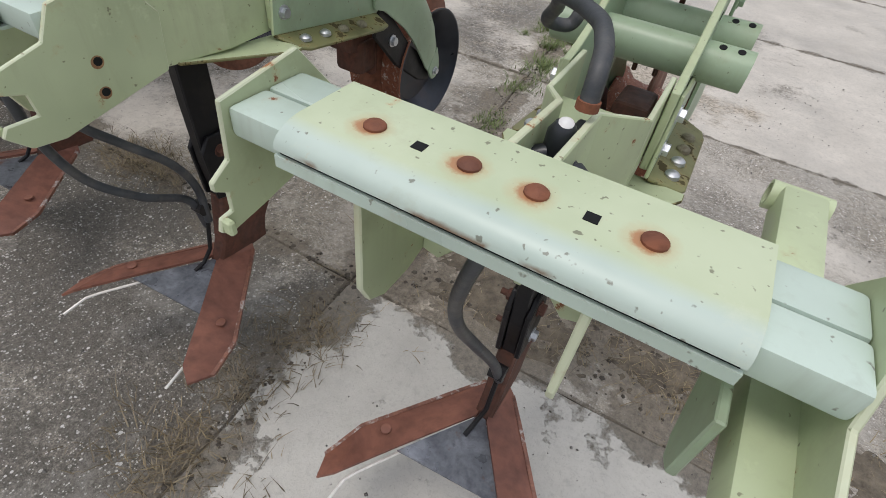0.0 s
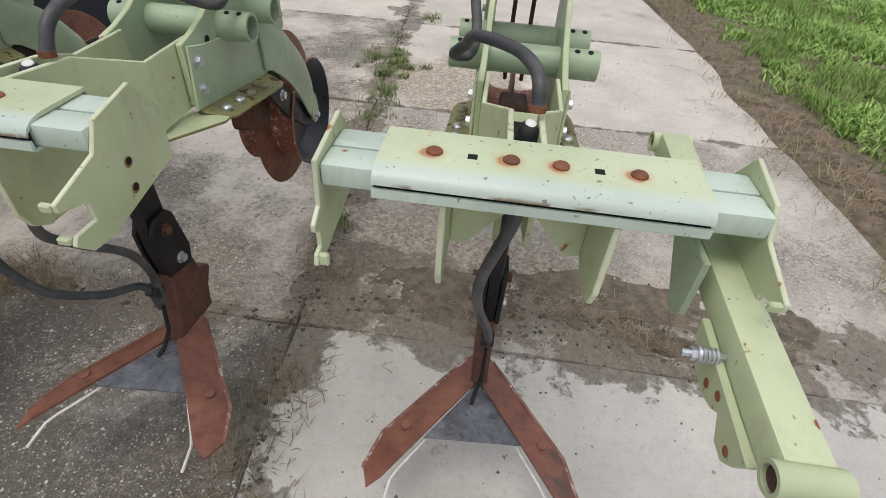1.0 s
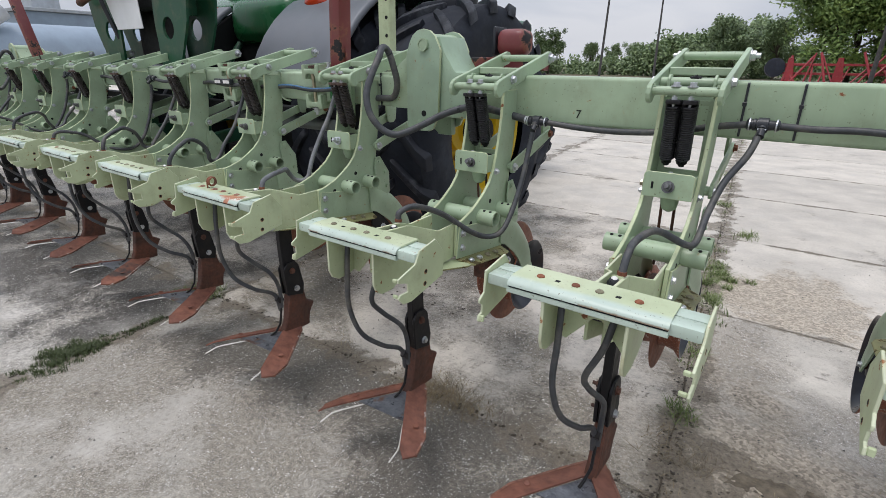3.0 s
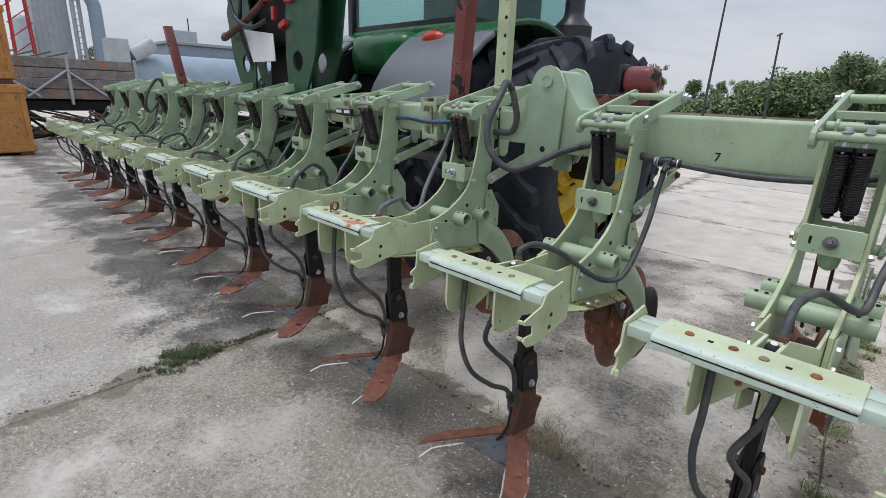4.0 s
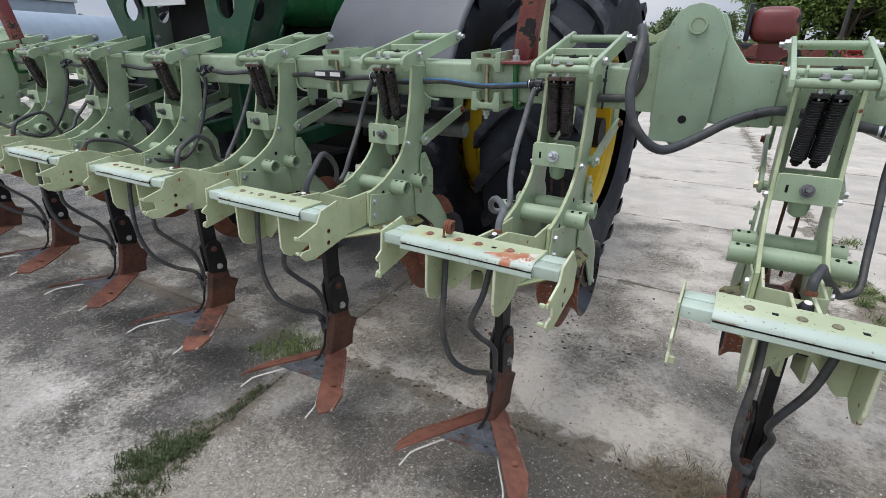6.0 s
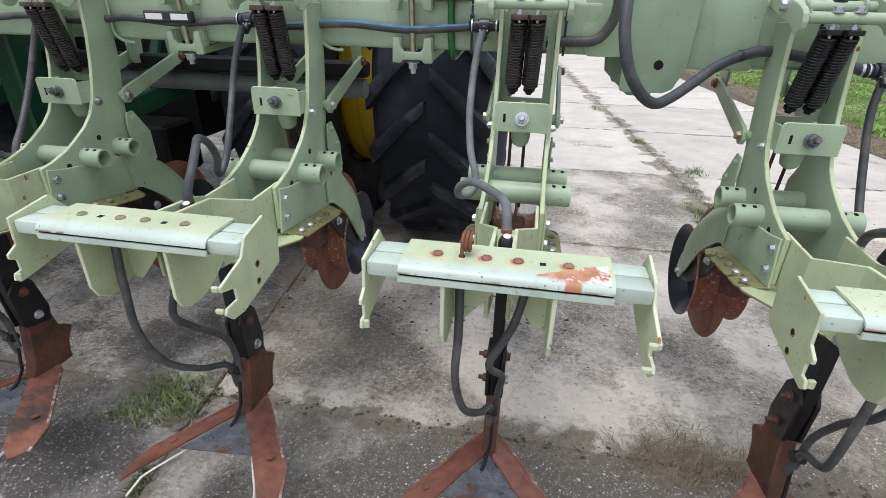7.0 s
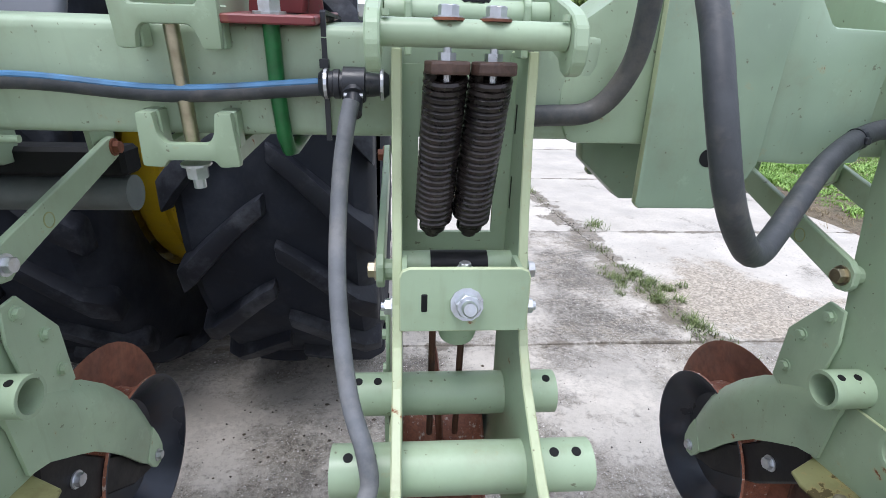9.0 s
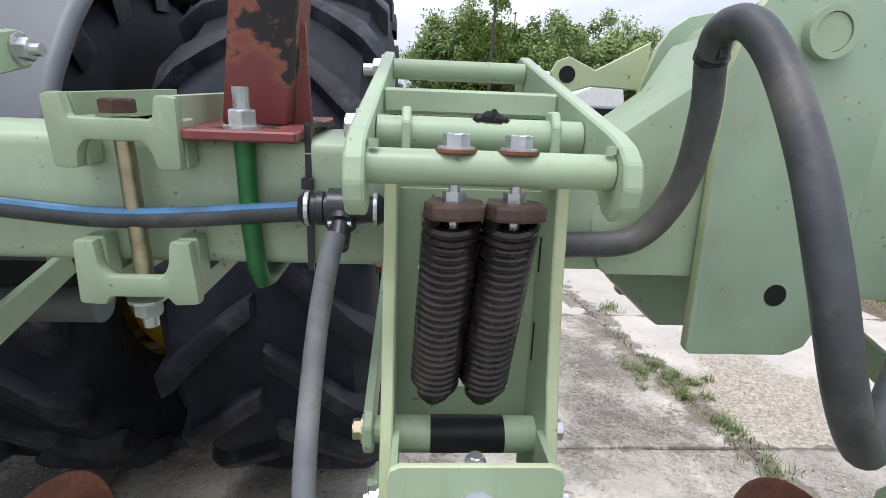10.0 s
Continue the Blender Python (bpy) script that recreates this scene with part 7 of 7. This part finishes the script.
for dx, dy in ((-0.6, -0.6), (0.6, -0.6), (0.6, 0.6), (-0.6, 0.6)):
    part("mast_leg", rod((dx, dy, 0), (dx * 0.5, dy * 0.5, 12), 0.06, 6), RED_BRIGHT, tower)
for i in range(12):
    part("mast_brace", rod((-0.55, -0.6, i), (0.55, 0.6, i + 1), 0.035, 6), RED_BRIGHT, tower)

tank = empty("storage_tank", (-38, 12, 0))
tagged(tank, "long grey-blue horizontal storage tank", "tank")
part("tank_shell", spun((0, -5.2, 2.0), (0.06, 1, 0), [(0, 0), (0.05, 0.9), (0.3, 1.3), (0.6, 1.42), (16, 1.42), (16.4, 1.2), (16.5, 0)], 36), TANK, tank, smooth=True)
for y in (-3.5, 1.0, 5.5):
    part("cradle", soften(box(-1.2, 1.2, y - 0.2, y + 0.2, 0, 1.0), 0.03), SILO, tank)
part("hatch_tower", soften(box(0.9, 2.0, -5.6, -4.4, 0, 4.1), 0.04), SILO, tank)
part("duct", hose([(1.4, -4.2, 3.2), (1.4, -3.5, 3.6), (1.4, -2.9, 4.0)], 0.5, 5, 12), SILO, tank, smooth=True)
hut = empty("roof_hut", (-60, 22, 0))
tagged(hut, "grey plant building with a rooftop cabin", "building")
part("wall", soften(box(-4, 4, -6, 4, 0, 5.4), 0.05), TANK, hut)
part("roof", soften(box(-4.2, 4.2, -6.2, 4.2, 5.4, 5.7), 0.03), SILO, hut)
part("cabin", soften(box(-1.5, 1.5, -4.5, -2.2, 5.7, 7.0), 0.05), SILO, hut)
part("aerial", rod((0, -2.5, 7.0), (0, -2.5, 8.4), 0.06, 6), DARK, hut)


# ---- poles ----
def pole(x, y, h, lean):
    p = empty("pole", (x, y, 0))
    tagged(p, "tall thin dark wooden pole", "pole", "poles at the yard edge")
    part("shaft", rod((0, 0, -0.1), (lean, 0, h), 0.095, 10, r2=0.05), WOOD_POLE, p, smooth=True)
    part("pole_top", rod((lean - 0.18, 0, h - 0.15), (lean + 0.12, 0, h), 0.05, 8), WOOD_POLE, p)


pole(-11.4, 36, 9.6, 0.25)
pole(-7.9, 37.2, 5.9, -0.1)
pole(3.4, 26.5, 10, 0.25)
pole(8.6, 50, 12, 0.1)


# ---- red harrow ----
harrow = empty("red_harrow", (1.7, 28.5, 0))
tagged(harrow, "folded bright red field harrow", "harrow")
hr = random.Random(5)
for z in (0.75, 1.2, 1.6):
    part("frame_bar", soften(box(-1.6, 3.4, -0.06 + 0.3 * (z > 1), 0.06 + 0.3 * (z > 1), z, z + 0.11), 0.01), RED_HARROW, harrow)
for i in range(18):
    x = -1.5 + 0.285 * i
    part("tine_bar", rod((x, -0.1, 0.8), (x + hr.uniform(-0.9, 0.9), 0.35, hr.uniform(1.45, 2.25)), hr.uniform(0.03, 0.06), 8), RED_HARROW, harrow)
    part("tine_foot", rod((x, -0.15, 0.8), (x + 0.1, -0.35, 0.15), 0.03, 8), RED_HARROW, harrow)
for x in (-1.5, 0.4, 3.0):
    part("mast_plate", soften(prism([(x, 0.7), (x + 0.5, 0.7), (x + 0.3, 1.95), (x + 0.1, 1.95)], 1, 0.0, 0.05), 0.01), RED_HARROW, harrow)
for i in range(4):
    z = 0.95 + 0.36 * i
    part("roller", spun((2.3, -0.3, z), (1, 0.1, 0), [(0, 0.05), (0.0, 0.15), (0.06, 0.17), (0.12, 0.14), (0.30, 0.17), (0.42, 0.14), (0.60, 0.17), (0.78, 0.14), (0.96, 0.17), (1.0, 0.05)], 14), RED_HARROW, harrow, "stacked red roller")
part("harrow_wheel", spun((-1.9, 0, 1.5), (0.3, -1, 0.2), [(-0.12, 0.2), (-0.12, 0.42), (0.1, 0.44), (0.14, 0.3), (0.1, 0)], 20), TYRE, harrow, smooth=True)
for x in (0.0, 2.6):
    part("support_wheel", spun((x, 0.3, 0.36), (1, 0, 0), [(-0.1, 0.15), (-0.1, 0.34), (0.1, 0.36), (0.1, 0.15), (0.06, 0)], 18), TYRE, harrow, smooth=True)

lorry = empty("covered_trailer", (12.5, 37, 0))
tagged(lorry, "parked trailer with white cover and blue-grey side", "trailer")
part("cover", soften(prism([(-2.2, 3.1), (1.6, 3.1), (1.4, 4.3), (-0.6, 4.5), (-2.0, 3.9)], 1, -2, 3), 0.08, 2), WHITE, lorry)
part("side_wall", soften(box(-2.2, 1.6, -2.0, 3.0, 1.0, 3.1), 0.03), TANK, lorry)
for y in (-1.2, 1.8):
    part("trailer_wheel", spun((-2.2, y, 0.5), (-1, 0, 0), [(-0.1, 0.2), (-0.1, 0.48), (0.12, 0.5), (0.12, 0.2), (0.05, 0)], 20), TYRE, lorry, smooth=True)
part("rear_wall", soften(box(-2.15, 1.55, -2.06, -2.005, 1.2, 3.0), 0.01), DARK, lorry)


# ---- trees ----
def tree_mesh(seed, height, spread, leaves, size):
    """Trunk with limbs, and a crown of small leaf faces gathered in clumps along the limbs."""
    r = random.Random(seed)
    wood = bmesh.new()
    tips = []
    trunk_top = height * 0.45
    pts = [Vector((r.uniform(-0.1, 0.1) * i, r.uniform(-0.1, 0.1) * i, trunk_top * i / 4)) for i in range(5)]
    for i, (a, b) in enumerate(zip(pts, pts[1:])):
        rod(a, b, height * 0.022 * (1 - 0.13 * i), 9, wood, height * 0.022 * (1 - 0.13 * (i + 1)))
    for i in range(13):
        base = pts[2 + i % 3].lerp(pts[min(4, 3 + i % 3)], r.random()) if i < 11 else pts[4]
        ang = 2.4 * i + r.uniform(-0.4, 0.4)
        rise = r.uniform(0.10, 0.52) * height
        reach = spread * r.uniform(0.45, 1.0) * (1.0 if rise < 0.35 * height else 0.55)
        end = base + Vector((math.cos(ang) * reach, math.sin(ang) * reach, rise))
        mid = base.lerp(end, 0.5) + Vector((0, 0, -0.04 * height))
        rod(base, mid, height * 0.009, 6, wood, height * 0.006)
        rod(mid, end, height * 0.006, 6, wood, height * 0.002)
        for k in range(7):
            tips.append((mid.lerp(end, r.uniform(0.0, 1.1)) + Vector((r.gauss(0, 1), r.gauss(0, 1), r.gauss(0, 0.8))) * height * 0.055, r.uniform(0.5, 1.1)))
    for k in range(12):
        tips.append((pts[4] + Vector((r.gauss(0, 0.25) * spread, r.gauss(0, 0.25) * spread, r.uniform(0.0, 0.5) * height)), r.uniform(0.5, 1.0)))
    for k in range(9):
        ang = r.uniform(0, 6.28)
        tips.append((Vector((math.cos(ang) * spread * 0.5, math.sin(ang) * spread * 0.5, height * r.uniform(0.1, 0.3))), r.uniform(0.5, 1.0)))
    rs = np.random.RandomState(seed)
    verts, faces = [], []
    per = leaves // len(tips)
    for c, w in tips:
        for _ in range(int(per * w)):
            p = Vector(np.clip(rs.normal(size=3), -1.9, 1.9)) * height * 0.048 * w + c
            n1 = Vector(rs.normal(size=3)).normalized()
            n2 = n1.orthogonal().normalized()
            s = size * rs.uniform(0.6, 1.4)
            k = len(verts)
            verts += [p - n1 * s, p + n2 * s * 0.55, p + n1 * s, p - n2 * s * 0.55]
            faces.append((k, k + 1, k + 2, k + 3))
    leaf = bpy.data.meshes.new("crown")
    leaf.from_pydata([tuple(v) for v in verts], [], faces)
    return wood, leaf


kinds = []
for seed, height, spread, leaves, size, mat in ((1, 11.0, 4.2, 27000, 0.145, LEAF), (2, 10.0, 4.6, 27000, 0.145, LEAF), (3, 8.0, 3.6, 10000, 0.15, LEAF_FAR), (4, 7.0, 3.8, 10000, 0.15, LEAF_FAR)):
    wood, leaf = tree_mesh(seed, height, spread, leaves, size)
    t = empty("tree", (0, -400 - 20 * seed, 0))
    part("trunk", wood, BARK, t)
    leaf.materials.append(mat)
    crown = new("crown", leaf)
    crown.parent = t
    tagged(t, "leafy green deciduous tree at the yard edge", "tree", "trees round the yard")
    kinds.append(t)
tr = random.Random(15)
near_spots = [(2.4, 47), (5.8, 45), (9.0, 49), (3.3, 50), (7.4, 52), (11.3, 46), (13.5, 52), (18, 48), (23, 54), (29, 52), (35, 58), (26, 40), (33, 42), (42, 50), (15, 60)]
far_spots = [(-30 + 3.1 * i + tr.uniform(-1.2, 1.2), 84 + tr.uniform(-4, 8)) for i in range(9)] + [(-60, 80), (-52, 95), (-41, 70), (-75, 60), (-95, 45), (-46, 88), (-110, 20), (-58, 50), (50, 75), (60, 60), (-40, 90)]
far_spots = [(x * 1.8, y * 1.8) if -40 < x < -14 and y > 78 else (x, y) for x, y in far_spots]
used = set()
for spots, ids in ((near_spots, (0, 1)), (far_spots, (2, 3))):
    for i, (x, y) in enumerate(spots):
        k = ids[i % 2]
        s = tr.uniform(0.88, 1.10) if k < 2 else tr.uniform(0.9, 1.1)
        m = Matrix.LocRotScale((x, y, -0.1), Euler((0, 0, tr.uniform(0, 6.28))), (s, s, s))
        if k not in used:
            kinds[k].matrix_basis = m
            used.add(k)
        else:
            copy_thing(kinds[k], m)
def woods(name, clumps, material, seed, size):
    """A far mass of foliage: each clump is x, y, z, radius, number of leaves."""
    rs = np.random.RandomState(seed)
    verts, faces = [], []
    for x, y, z, rad, num in clumps:
        for _ in range(num):
            p = Vector(np.clip(rs.normal(size=3), -1.8, 1.8)) * rad * 0.55 + Vector((x, y, z))
            n1 = Vector(rs.normal(size=3)).normalized()
            n2 = n1.orthogonal().normalized()
            w = size * rs.uniform(0.6, 1.4)
            k = len(verts)
            verts += [p - n1 * w, p + n2 * w * 0.6, p + n1 * w, p - n2 * w * 0.6]
            faces.append((k, k + 1, k + 2, k + 3))
    me = bpy.data.meshes.new(name)
    me.from_pydata([tuple(v) for v in verts], [], faces)
    me.materials.append(material)
    return new(name, me)


clumps = []
for i in range(230):
    x = tr.uniform(-26, -5)
    top = 4.0 + 3.3 * (x + 28) / 20 + 1.5 * noise.noise(Vector((0.45 * x, 3.0, 0)))
    clumps.append((x, 97 + tr.uniform(-4, 4), top * tr.random() ** 0.6, tr.uniform(0.9, 1.7), 150))
for i in range(150):
    x = tr.uniform(-75, -26)
    top = 2.2 + 1.6 * noise.noise(Vector((0.3 * x, 8.0, 0)))
    clumps.append((x, 100 + tr.uniform(-4, 4), max(0.2, top * tr.random()), tr.uniform(0.8, 1.4), 90))
for i in range(110):
    x = tr.uniform(-5, 40)
    clumps.append((x, 94 + tr.uniform(-4, 4), 4.0 * tr.random(), tr.uniform(1.0, 1.8), 90))
tagged(woods("far_hedge", clumps, LEAF_FAR, 44, 0.26), "dense green thicket along the far edge", "hedge", kind="stuff")
